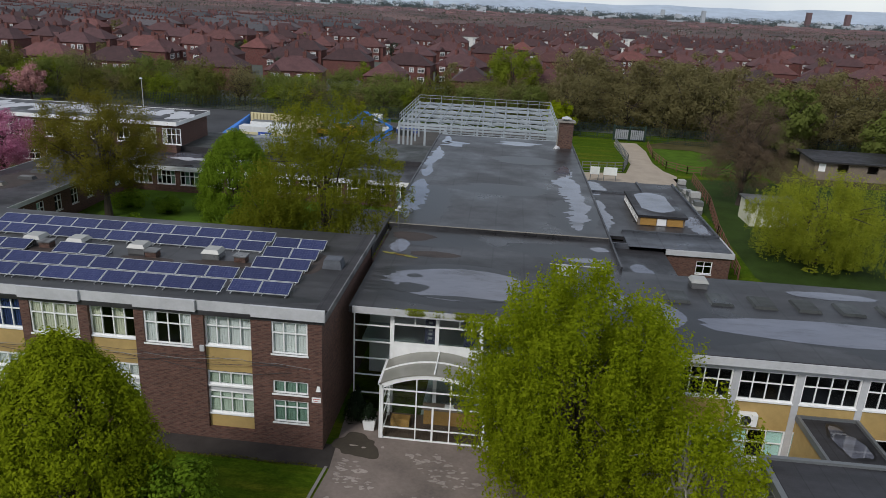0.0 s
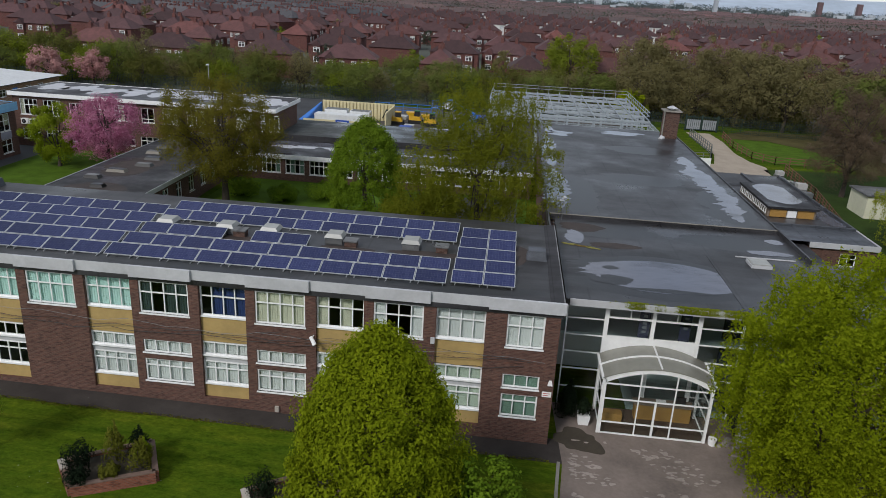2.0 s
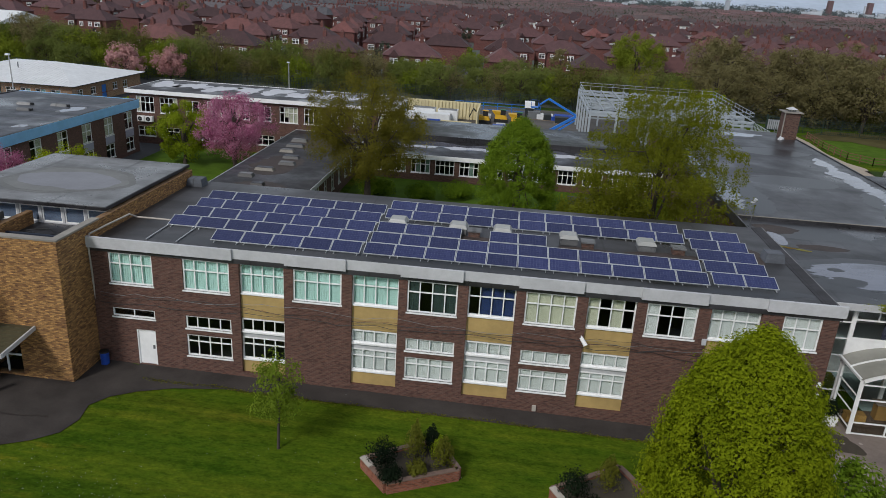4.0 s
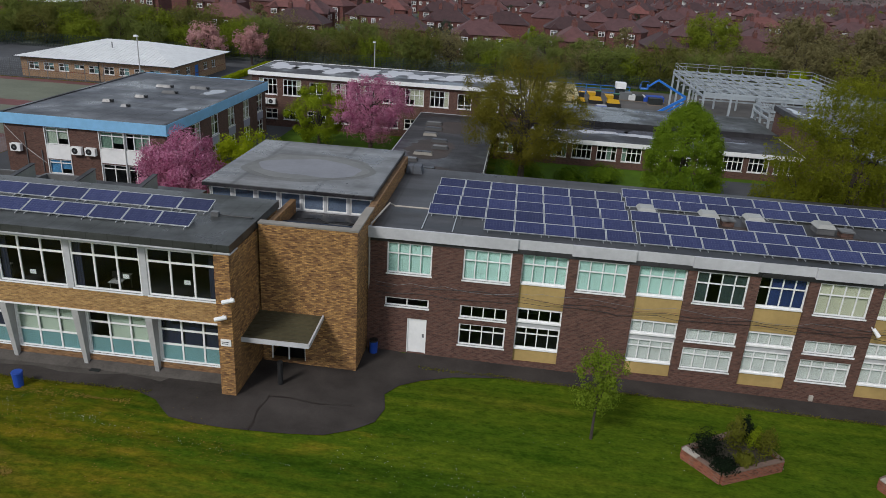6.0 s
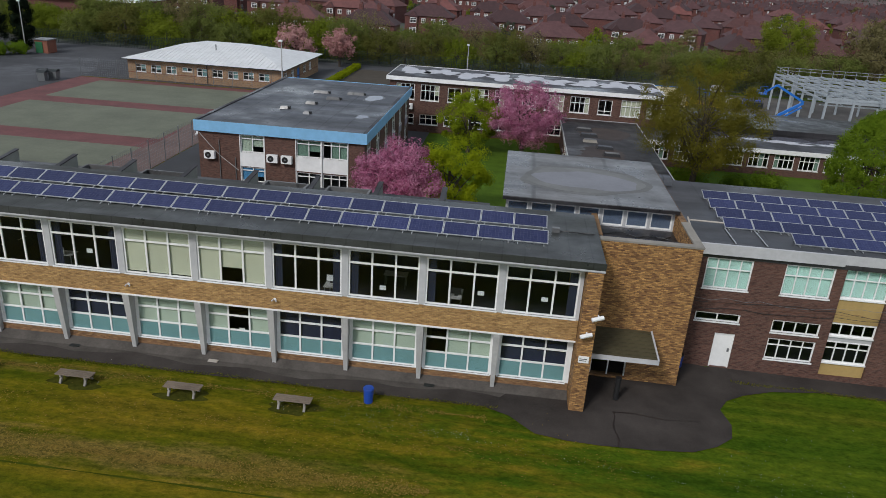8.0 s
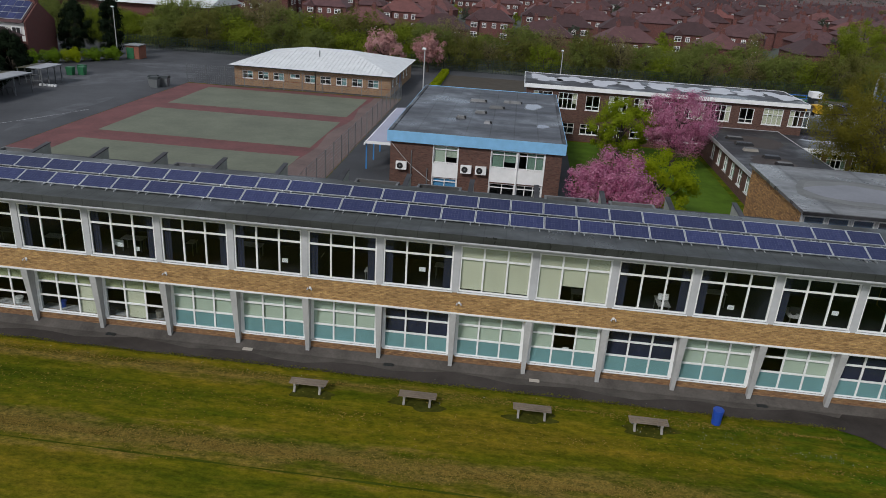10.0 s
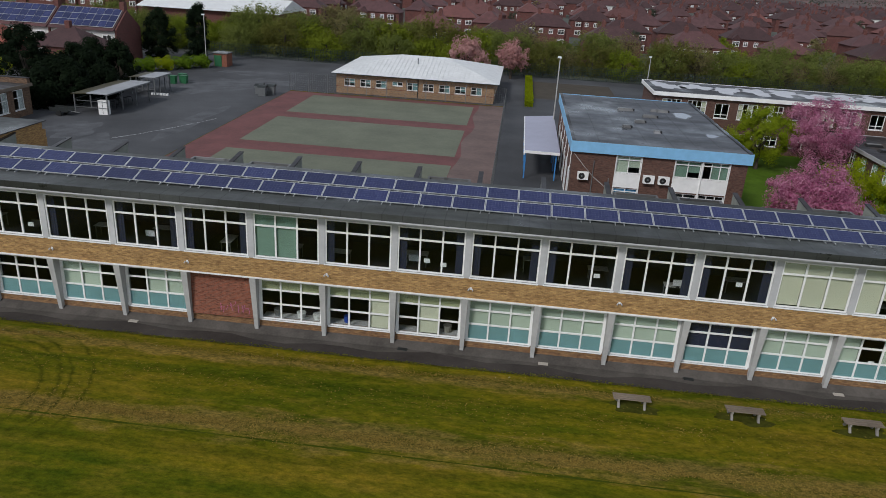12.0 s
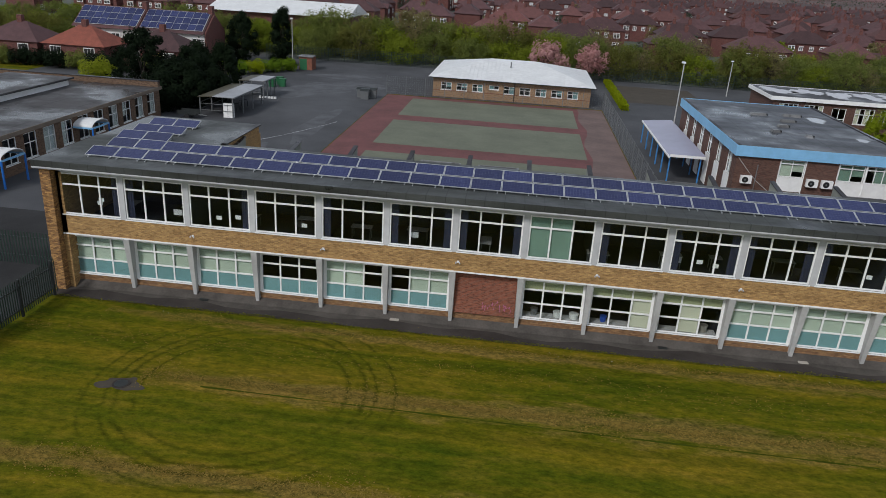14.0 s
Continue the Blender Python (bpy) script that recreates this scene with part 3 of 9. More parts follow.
# ---- builders ----
class Geo:
    """Collects corners and faces of one mesh."""

    def __init__(self):
        self.v, self.f = [], []

    def add(self, pts, faces):
        k = len(self.v)
        self.v += [tuple(p) for p in pts]
        self.f += [tuple(k + i for i in f) for f in faces]
        return self

    def hexa(self, p):
        return self.add(p, [(3, 2, 1, 0), (4, 5, 6, 7), (0, 1, 5, 4), (1, 2, 6, 5), (2, 3, 7, 6), (3, 0, 4, 7)])

    def box(self, x0, x1, y0, y1, z0, z1):
        return self.hexa([(x0, y0, z0), (x1, y0, z0), (x1, y1, z0), (x0, y1, z0), (x0, y0, z1), (x1, y0, z1), (x1, y1, z1), (x0, y1, z1)])

    def wbox(self, face, u0, u1, z0, z1, d0, d1):
        """A box on a wall: u along it, d inwards from its outer plane. face: (side, plane)."""
        side, at = face
        if side == "S":
            return self.box(u0, u1, at + d0, at + d1, z0, z1)
        if side == "N":
            return self.box(u0, u1, at - d1, at - d0, z0, z1)
        if side == "W":
            return self.box(at + d0, at + d1, u0, u1, z0, z1)
        return self.box(at - d1, at - d0, u0, u1, z0, z1)

    def lattice(self, face, us, zs, open_cells, d0, d1):
        """One joined frame on a wall: a slab from d0 to d1 cut by the lines us and zs, with the given cells left open."""
        side, at = face
        nu, nz = len(us), len(zs)
        k = len(self.v)
        for d in (d0, d1):
            for z in zs:
                for u in us:
                    self.v.append({"S": (u, at + d, z), "N": (u, at - d, z), "W": (at + d, u, z), "E": (at - d, u, z)}[side])
        at_ = lambda i, j, b: k + b * nu * nz + j * nu + i
        solid_at = lambda i, j: 0 <= i < nu - 1 and 0 <= j < nz - 1 and (i, j) not in open_cells
        for i in range(nu - 1):
            for j in range(nz - 1):
                if not solid_at(i, j):
                    continue
                self.f.append((at_(i, j, 0), at_(i + 1, j, 0), at_(i + 1, j + 1, 0), at_(i, j + 1, 0)))
                self.f.append((at_(i, j, 1), at_(i, j + 1, 1), at_(i + 1, j + 1, 1), at_(i + 1, j, 1)))
                for di, dj, a, b in ((-1, 0, (i, j + 1), (i, j)), (1, 0, (i + 1, j), (i + 1, j + 1)), (0, -1, (i, j), (i + 1, j)), (0, 1, (i + 1, j + 1), (i, j + 1))):
                    if not solid_at(i + di, j + dj):
                        self.f.append((at_(*b, 0), at_(*a, 0), at_(*a, 1), at_(*b, 1)))
        return self

    def strip(self, sections):
        """One unbroken bar through four-cornered sections."""
        k, n = len(self.v), len(sections)
        for s in sections:
            self.v += [tuple(p) for p in s]
        for i in range(n - 1):
            for j in range(4):
                a, b = k + 4 * i + j, k + 4 * i + (j + 1) % 4
                self.f.append((a, b, b + 4, a + 4))
        self.f += [(k + 3, k + 2, k + 1, k), tuple(k + 4 * (n - 1) + j for j in range(4))]
        return self

    def prism(self, poly, z0, z1):
        n = len(poly)
        pts = [(x, y, z0) for x, y in poly] + [(x, y, z1) for x, y in poly]
        return self.add(pts, [tuple(range(n - 1, -1, -1)), tuple(range(n, 2 * n))] + [(i, (i + 1) % n, n + (i + 1) % n, n + i) for i in range(n)])

    def tube(self, a, b, r0, r1=None, n=8):
        a, b, r1 = Vector(a), Vector(b), r0 if r1 is None else r1
        d = (b - a).normalized()
        u = d.orthogonal().normalized()
        w = d.cross(u)
        ring = [(math.cos(2 * math.pi * i / n), math.sin(2 * math.pi * i / n)) for i in range(n)]
        pts = [a + (u * c + w * s) * r0 for c, s in ring] + [b + (u * c + w * s) * r1 for c, s in ring]
        return self.add(pts, [tuple(range(n - 1, -1, -1)), tuple(range(n, 2 * n))] + [(i, (i + 1) % n, n + (i + 1) % n, n + i) for i in range(n)])

    def hose(self, pts, r, n=5):
        """One unbroken thin tube through all the places."""
        k = len(self.v)
        for i, p in enumerate(pts):
            d = (Vector(pts[min(i + 1, len(pts) - 1)]) - Vector(pts[max(i - 1, 0)])).normalized()
            u = d.orthogonal().normalized()
            w = d.cross(u)
            self.v += [tuple(Vector(p) + (u * math.cos(2 * math.pi * j / n) + w * math.sin(2 * math.pi * j / n)) * r) for j in range(n)]
        for i in range(len(pts) - 1):
            for j in range(n):
                a, b = k + i * n + j, k + i * n + (j + 1) % n
                self.f.append((a, b, b + n, a + n))
        return self

    def bar(self, a, b, w, h=None):
        """A square bar from a to b."""
        a, b, h = Vector(a), Vector(b), w if h is None else h
        d = (b - a).normalized()
        u = d.cross(Vector((0, 0, 1)))
        u = u.normalized() if u.length > 1e-4 else Vector((1, 0, 0))
        t = u.cross(d)
        u, t = u * w / 2, t * h / 2
        return self.hexa([a - u - t, a + u - t, a + u + t, a - u + t, b - u - t, b + u - t, b + u + t, b - u + t])


def mesh_of(name, g, mat, base=(0, 0, 0)):
    me = bpy.data.meshes.new(name)
    bx, by, bz = base
    me.from_pydata([(x - bx, y - by, z - bz) for x, y, z in g.v], [], g.f)
    me.materials.append(M[mat])
    return me


def thing(name, x, y, z, label, category="", group="", kind=""):
    ob = new(name)
    ob.location = (x, y, z)
    ob.empty_display_size = 0.2
    return tagged(ob, label, category, group, kind)


def part(name, g, mat, parent, label=""):
    """One mesh under a thing or under a part of it; g holds world places."""
    root = parent
    while root.parent:
        root = root.parent
    ob = new(name, mesh_of(name, g, mat, root.location))
    ob.parent = parent
    return tagged(ob, label)


def solid(name, g, mat, label, category="", group="", kind="", base=(0, 0, 0)):
    ob = new(name, mesh_of(name, g, mat, base))
    ob.location = base
    return tagged(ob, label, category, group, kind)


def level(x, y):
    """The ground's height: the site falls a little towards the entrance drive."""
    s = min(1, max(0, (x + 52) / 46))
    f = min(1, max(0, (y - 45) / 30))
    return -(0.12 + 0.73 * s) * (1 - f * f * (3 - 2 * f))


def sheet(name, x0, x1, y0, y1, dz, mat, label, category, step=2.0, keep=None):
    """A paved or planted strip that lies on the ground."""
    g = Geo()
    nx, ny = max(1, round((x1 - x0) / step)), max(1, round((y1 - y0) / step))
    for i in range(nx + 1):
        for j in range(ny + 1):
            x, y = x0 + (x1 - x0) * i / nx, y0 + (y1 - y0) * j / ny
            g.v.append((x, y, level(x, y) + dz))
    for i in range(nx):
        for j in range(ny):
            a = i * (ny + 1) + j
            g.f.append((a, a + ny + 1, a + ny + 2, a + 1))
    return solid(name, g, mat, label, category, kind="structure")


def outline_sheet(name, poly, dz, mat, label, category, step=2.5):
    """A patch with a free outline, cut into strips so that it follows the ground."""
    bm = bmesh.new()
    bm.faces.new([bm.verts.new((x, y, 0)) for x, y in poly])
    xs, ys = [p[0] for p in poly], [p[1] for p in poly]
    for axis, lo, hi in ((0, min(xs), max(xs)), (1, min(ys), max(ys))):
        for k in range(1, int((hi - lo) / step) + 1):
            at = lo + k * step
            co, no = ((at, 0, 0), (1, 0, 0)) if axis == 0 else ((0, at, 0), (0, 1, 0))
            bmesh.ops.bisect_plane(bm, geom=bm.verts[:] + bm.edges[:] + bm.faces[:], plane_co=co, plane_no=no)
    for v in bm.verts:
        v.co.z = level(v.co.x, v.co.y) + dz
    bmesh.ops.recalc_face_normals(bm, faces=bm.faces[:])
    if sum(f.normal.z for f in bm.faces) < 0:
        bmesh.ops.reverse_faces(bm, faces=bm.faces[:])
    me = bpy.data.meshes.new(name)
    bm.to_mesh(me)
    bm.free()
    me.materials.append(M[mat])
    return tagged(new(name, me), label, category, kind="structure")


def blob(cx, cy, rx, ry, n=28, wob=0.25, seed=1, turn=0.0):
    r = random.Random(seed)
    ph = [r.uniform(0, 6.3) for _ in range(5)]
    out = []
    for i in range(n):
        a = 2 * math.pi * i / n
        k = 1 + wob * (math.sin(2 * a + ph[0]) * 0.5 + math.sin(3 * a + ph[1]) * 0.4 + math.sin(5 * a + ph[2]) * 0.3 + math.sin(9 * a + ph[3]) * 0.15)
        x, y = rx * k * math.cos(a), ry * k * math.sin(a)
        out.append((cx + x * math.cos(turn) - y * math.sin(turn), cy + x * math.sin(turn) + y * math.cos(turn)))
    return out


def puddle(poly, z, wet=True, label="shallow rain puddle lying on the flat felt roof"):
    g = Geo()
    n = len(poly)
    g.v = [(sum(p[0] for p in poly) / n, sum(p[1] for p in poly) / n, z)] + [(x, y, z) for x, y in poly]
    g.f = [(0, i + 1, (i + 1) % n + 1) for i in range(n)]
    rr = random.Random(n + int(abs(poly[0][0]) * 10))
    cx, cy = g.v[0][0], g.v[0][1]
    rim = []
    for i, (x, y) in enumerate(poly):
        k = 1.12 + .1 * math.sin(i * 1.1 + rr.random()) + rr.uniform(0, .1)
        rim.append((cx + (x - cx) * k, cy + (y - cy) * k, z - .003))
    if wet:
        w = Geo()
        w.v = [(cx, cy, z - .003)] + rim
        w.f = g.f
        solid("wet_margin", w, "felt_wet", "dark wet felt round a rain puddle", "stain", kind="structure")
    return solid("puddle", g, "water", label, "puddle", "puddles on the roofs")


def streak_puddle(x0, x1, y0, y1, z, seed, mat="water", name="puddle", label="shallow rain puddle with ragged drying edges on the flat felt roof", category="puddle", rag=1.0, kind=""):
    """A ragged strip of water, its edges drawn out across the fall of the roof."""
    r = random.Random(seed)
    g = Geo()
    n = int((y1 - y0) / .16)
    a, b, w = 0.0, 0.0, x1 - x0
    for i in range(n + 1):
        f = i / n
        e = min(1, 6 * f, 6 * (1 - f)) ** .6 if rag > .9 or rag < .1 else math.sin(math.pi * f) ** .5
        a = a * .72 + r.uniform(-.22, .22) * w * rag
        b = b * .8 + r.uniform(-.12, .12) * w * rag
        m = (x0 + x1) / 2 + .12 * w * rag * math.sin(f * 9 + seed)
        g.v += [(m - (w / 2 + a) * e, y0 + (y1 - y0) * f, z), (m + (w / 2 + b) * e, y0 + (y1 - y0) * f, z)]
    g.f = [(2 * i, 2 * i + 1, 2 * i + 3, 2 * i + 2) for i in range(n)]
    return solid(name, g, mat, label, category, "puddles on the roofs" if category == "puddle" else "", kind=kind)


def wall(g, face, u0, u1, z0, z1, holes, thick=0.3):
    """A wall with openings that go through it."""
    us = sorted({u0, u1, *[h[0] for h in holes], *[h[1] for h in holes]})
    for a, b in zip(us, us[1:]):
        if b <= u0 or a >= u1 or b - a < 1e-6:
            continue
        mid = (a + b) / 2
        cuts = sorted((h[2], h[3]) for h in holes if h[0] <= mid <= h[1])
        z = z0
        for lo, hi in cuts:
            if lo > z + 1e-6:
                g.wbox(face, a, b, z, lo, 0, thick)
            z = max(z, hi)
        if z1 > z + 1e-6:
            g.wbox(face, a, b, z, z1, 0, thick)
    return g


def window(parent, face, u0, u1, z0, z1, cols, rows, deep=0.1, bar=0.055, sill=0.07, inside="", lower="", papers=0, rng=None, glass_mat="glass", name="window", label="", split=False, flat=False):
    """A framed window in its opening: frame, sill, pane, and what hangs behind it. rows: heights of the transoms, 0 to 1.
    inside: curtain material and the share of each column that it covers."""
    rng = rng or random.Random(int(u0 * 100))
    g = Geo()
    f = 0.075
    d0, d1 = deep, deep + 0.07
    w, h = u1 - u0, z1 - z0
    cu, cz = [u0, u0 + f], [z0, z0 + f]
    for i in range(1, cols):
        cu += [u0 + w * i / cols - bar / 2, u0 + w * i / cols + bar / 2]
    for r in sorted(rows):
        cz += [z0 + h * r - bar / 2, z0 + h * r + bar / 2]
    cu, cz = cu + [u1 - f, u1], cz + [z1 - f, z1]
    g.lattice(face, cu, cz, {(i, j) for i in range(1, len(cu) - 1, 2) for j in range(1, len(cz) - 1, 2)}, d0, d1)
    ob = part(name, g, "white", parent, label)
    if sill:
        part("sill", Geo().wbox(face, u0 - 0.04, u1 + 0.04, z0 - sill, z0, -0.05, d0 + 0.05), "white", ob)
    if split:
        us = [u0 + f / 2] + [u0 + w * i / cols for i in range(1, cols)] + [u1 - f / 2]
        zs = [z0 + f / 2] + [z0 + h * r for r in rows] + [z1 - f / 2]
        for ua, ub in zip(us, us[1:]):
            for za, zb in zip(zs, zs[1:]):
                pane = part("pane", Geo().wbox(face, ua + .01, ub - .01, za + .01, zb - .01, d0 + 0.03, d0 + 0.036), glass_mat, ob)
                pane.visible_shadow = False
    else:
        pane = part("pane", Geo().wbox(face, u0 + f / 2, u1 - f / 2, z0 + f / 2, z1 - f / 2, d0 + 0.03, d0 + 0.036), glass_mat, ob)
        pane.visible_shadow = False
    if inside:
        mat, cover = inside
        c = Geo()
        for i in range(cols):
            a, b = u0 + w * i / cols, u0 + w * (i + 1) / cols
            if cover == "sides":
                if i not in (0, cols - 1):
                    continue
                if rng.random() < .3:
                    continue
                if i:
                    a += (b - a) * 0.6
                else:
                    b -= (b - a) * 0.6
                lo = z0 + 0.05
            elif isinstance(cover, tuple):
                if i not in cover:
                    continue
                lo = z0 + 0.05
            else:
                if rng.random() > cover:
                    continue
                lo = z0 + 0.05 + (h * 0.0 if rng.random() < 0.8 else h * 0.3)
            if flat:
                drop = rng.uniform(.0, .06)
                c.wbox(face, a + .035, b - .035, lo + drop, z1 - 0.04, d1 + 0.05, d1 + 0.06)
                continue
            n = max(3, int((b - a) / 0.06))
            for j in range(n):
                ua, ub = a + (b - a) * j / n, a + (b - a) * (j + 1) / n
                dd = d1 + 0.05 + (0.018 if j % 2 else 0.0)
                c.wbox(face, ua, ub, lo, z1 - 0.04, dd, dd + 0.02)
        if c.f:
            part("curtain", c, mat, ob)
    if lower:
        zl = z0 + h * lower[1]
        part("window_film", Geo().wbox(face, u0 + f, u1 - f, z0 + f, zl, d0 + 0.042, d0 + 0.05), lower[0], ob, "obscured film behind the panes")
    for k in range(papers):
        pu, pz = u0 + w * (0.15 + 0.7 * rng.random()), z0 + h * (0.15 + 0.25 * rng.random())
        part("paper_notice", Geo().wbox(face, pu, pu + 0.3, pz, pz + 0.22, d0 + 0.052, d0 + 0.056), "paper", ob)
    return ob


# ---- ground ----
g = Geo()
xs = [-2600, -900, -450, -260] + list(range(-200, 121, 4)) + [180, 300, 500, 900, 2600]
ys = [-260, -120, -60] + list(range(-40, 141, 4)) + [170, 220, 300, 450, 700, 1100, 1800, 3000, 4700]
for x in xs:
    for y in ys:
        g.v.append((x, y, level(x, y)))
for i in range(len(xs) - 1):
    for j in range(len(ys) - 1):
        a = i * len(ys) + j
        g.f.append((a, a + len(ys), a + len(ys) + 1, a + 1))
solid("ground", g, "lawn", "mown school lawn with yellowed patches and leaf litter", "lawn", kind="structure")
sheet("far_ground", -2600, 2600, 131, 4700, 0.05, "far_ground", "distant built-up land between trees and houses", "ground", 200)
sheet("pavement_long", -126.0, -54.0, 23.4, 25.9, 0.02, "asphalt", "dark asphalt footpath along the foot of the yellow brick block", "footpath", 3)
outline_sheet("pavement_channel", [(-126, 24.35)] + [(-125 + 1.5 * k, 24.3 + .22 * math.sin(k * 1.7) + .15 * math.sin(k * .6)) for k in range(48)] + [(-53.5, 24.4), (-53.5, 25.5), (-126, 25.5)], 0.026, "path_dust", "dusty pale strip of the path at the wall foot", "footpath")
sheet("planting_bed", -84.5, -71, 106, 124, .03, "soil", "bare brown planting bed behind the clipped hedge", "ground", 6)
outline_sheet("pavement_apron", [(-56.2, 23.4), (-55.0, 22.9), (-54.3, 22.2), (-53.8, 21.75), (-52.4, 21.5), (-51.0, 21.45), (-48.6, 21.6), (-46.8, 21.85), (-45.6, 22.5), (-44.75, 23.3), (-44.5, 24.4), (-44.75, 25.6), (-44.2, 26.5), (-43.2, 27.2), (-41.6, 27.9), (-39.0, 28.4), (-46.5, 30.2), (-53.0, 28.0), (-54.6, 25.5)], 0.032, "asphalt", "patched asphalt apron in front of the stair tower door", "footpath")
sheet("pavement_right", -44.4, -8.6, 28.4, 30.4, 0.02, "asphalt", "dark asphalt footpath along the dark brick block", "footpath", 3)
outline_sheet("driveway", [(-9.6, 22), (-9.2, 26.3), (-9.0, 28.4), (-9.3, 33.9), (3, 33.9), (30, 31.5), (40, 20), (30, 2), (-6, 2), (-9.8, 14)], 0.03, "drive", "worn grey-brown drive before the glazed entrance", "driveway")
outline_sheet("driveway_kerb_strip", [(-9.8, 21.8), (-9.45, 26.3), (-9.25, 28.5), (-9.1, 28.5), (-9.3, 26.3), (-9.65, 21.8)], 0.06, "coping", "pale stone kerb edging along the drive", "kerb")
sheet("yard_west", -175, -120.4, 36, 131.5, 0.02, "asphalt_pale", "worn grey asphalt school yard", "yard", 6)
sheet("yard_north", -120.4, -38, 97, 131.5, 0.015, "asphalt_pale", "asphalt car park strip below the wood", "yard", 6)
sheet("yard_court_side", -88.6, -66.0, 31, 97, 0.018, "asphalt_pale", "asphalt yard beside the tennis courts", "yard", 6)
sheet("yard_front_west", -175, -126.2, 8, 36, 0.016, "asphalt_dark", "dark asphalt yard beyond the railings", "yard", 6)
for k, (x, y, rx, ry) in enumerate(((-131, 96, 4.5, 7), (-126.5, 101, 4, 5.5), (-124.5, 72, 1.6, 8), (-130, 110, 5, 3), (-128.5, 58, 2.4, 5), (-134, 64, 2.5, 4))):
    outline_sheet("yard_patch", blob(x, y, rx, ry, 44, .4, 200 + k), .026 + .002 * k, "yard_worn", "paler worn patch of the asphalt yard", "yard")
sheet("court_surface", -120.3, -88.7, 31.5, 96.5, 0.03, "court_red", "weathered red tennis court surround", "sports court", 4)
for y0, y1, nm in ((65.4, 78.4, "court_middle"), (81.6, 94.4, "court_far"), (40.0, 61.8, "court_near")):
    sheet(nm, -116.2, -93.0, y0, y1, 0.042, "court_green", "faded green tennis court playing area", "sports court", 4)
outline_sheet("court_worn_side", [(-92.6, 31.6)] + [(-92.5 + .35 * math.sin(k * 1.3) + .25 * math.sin(k * .47), 33 + k * 3.0) for k in range(22)] + [(-88.75, 96.4), (-88.75, 31.6)], 0.036, "court_dust", "court surround worn to grey-pink dust", "sports court")
sheet("building_yard", -38, 8, 92, 128, 0.02, "site_earth", "trodden gravel building site yard", "yard", 6)
outline_sheet("garden_path", [(16.2, 122), (20.0, 122), (20.4, 115), (19.8, 106), (20.4, 100.5), (21.6, 97.5), (20.6, 92), (16, 91.5), (8.5, 91.5), (8.5, 96.5), (14.8, 97.5), (16.4, 104)], 0.03, "gravel", "pale gravel path to the garden gate", "footpath")
outline_sheet("round_lawn", [(21.6, 118), (20.9, 110), (21.5, 103), (23.6, 100.5), (30, 99.8), (34, 104), (33, 112), (28, 118)], 0.03, "lawn_bright", "bright green fenced lawn", "lawn")
outline_sheet("garden_ground", [(34.5, 97.5), (34.2, 104), (33.2, 112), (28.2, 118.4), (21.4, 118.4), (21.2, 121), (28, 128), (75, 125), (80, 97.5)], 0.024, "rough_ground", "rough brown leafy ground below the wood", "ground")
outline_sheet("side_lawn", [(20.8, 96), (20.6, 60), (24, 52), (46, 50), (70, 60), (70, 95), (40, 97), (27, 97)], 0.03, "lawn_shaded", "green garden lawn beside the low annex", "lawn")
outline_sheet("courtyard_lawn", [(-41.5, 44), (-10.5, 44), (-10.5, 72.5), (-41.5, 72.5)], 0.03, "lawn_bright", "courtyard lawn between the brick wings", "lawn")
outline_sheet("courtyard_lawn_west", [(-66, 42), (-51.2, 42), (-51.2, 78.5), (-66, 78.5)], 0.03, "lawn_bright", "courtyard lawn under the cherry trees", "lawn")

# ---- dark brick block with solar panels ----
DY, DX0, DX1, DR, DBACK = 29.84, -46.55, -9.68, 6.5, 42.46
EDGE = 6.88                                              # top of the fascia that stands above the roof
S = ("S", DY)
block = thing("dark_brick_block", -28, DY, -0.4, "two-storey dark brown brick school block with white windows and pale fascia", "school building", kind="structure")
UP = [(-45.58, -43.25, 0), (-41.65, -39.20, 0), (-38.69, -36.37, 1), (-35.90, -33.41, 0), (-32.89, -30.53, 1), (-30.10, -27.60, 0),
      (-27.08, -24.75, 1), (-24.28, -21.80, 0), (-21.28, -18.95, 1), (-18.48, -16.08, 0), (-15.49, -13.15, 1), (-12.15, -10.38, 0)]
UPSTUFF = [("curtain_teal", (0, 1, 2, 3))] * 5 + [("curtain_dark", (0, 2, 3)), ("curtain_blue", (1, 2, 3)), ("curtain_cream", (0, 1, 2, 3)), ("curtain_cream", (0, 2)), ("blind_white", (0, 3)), ("blind_white", (0, 1, 2, 3)), ("blind_white", (0, 1, 2))]
LOWSTUFF = {1: None, 2: None, 4: ("blind_white", (0, 1, 2, 3)), 5: ("blind_white", (0, 1, 2, 3)), 6: ("blind_white", (0, 1, 2, 3)), 7: ("blind_white", (0, 1, 2, 3)), 8: ("blind_white", (0, 1, 2, 3)), 10: ("curtain_sage", (0, 1, 2, 3)), 11: ("curtain_moss", (0, 1, 2))}
holes = []
for i, (a, b, yellow) in enumerate(UP):
    if yellow:
        holes.append((a, b, -.06, 6.08))
    else:
        holes.append((a, b, 4.38, 6.08))
        if i in (1, 5, 7, 11):
            holes += [(a, b, 2.22, 2.93), (a, b, 0.62, 1.86)]
holes += [(-45.62, -43.3, 2.5, 3.0), (-44.4, -43.36, -0.2, 1.84)]
part("front_wall", wall(Geo(), S, DX0, DX1, -1.3, 6.10, holes), "brick_dark", block)
part("end_wall", wall(Geo(), ("E", DX1), DY + 0.3, DBACK - 0.3, -1.3, 6.10, []), "brick_dark", block)
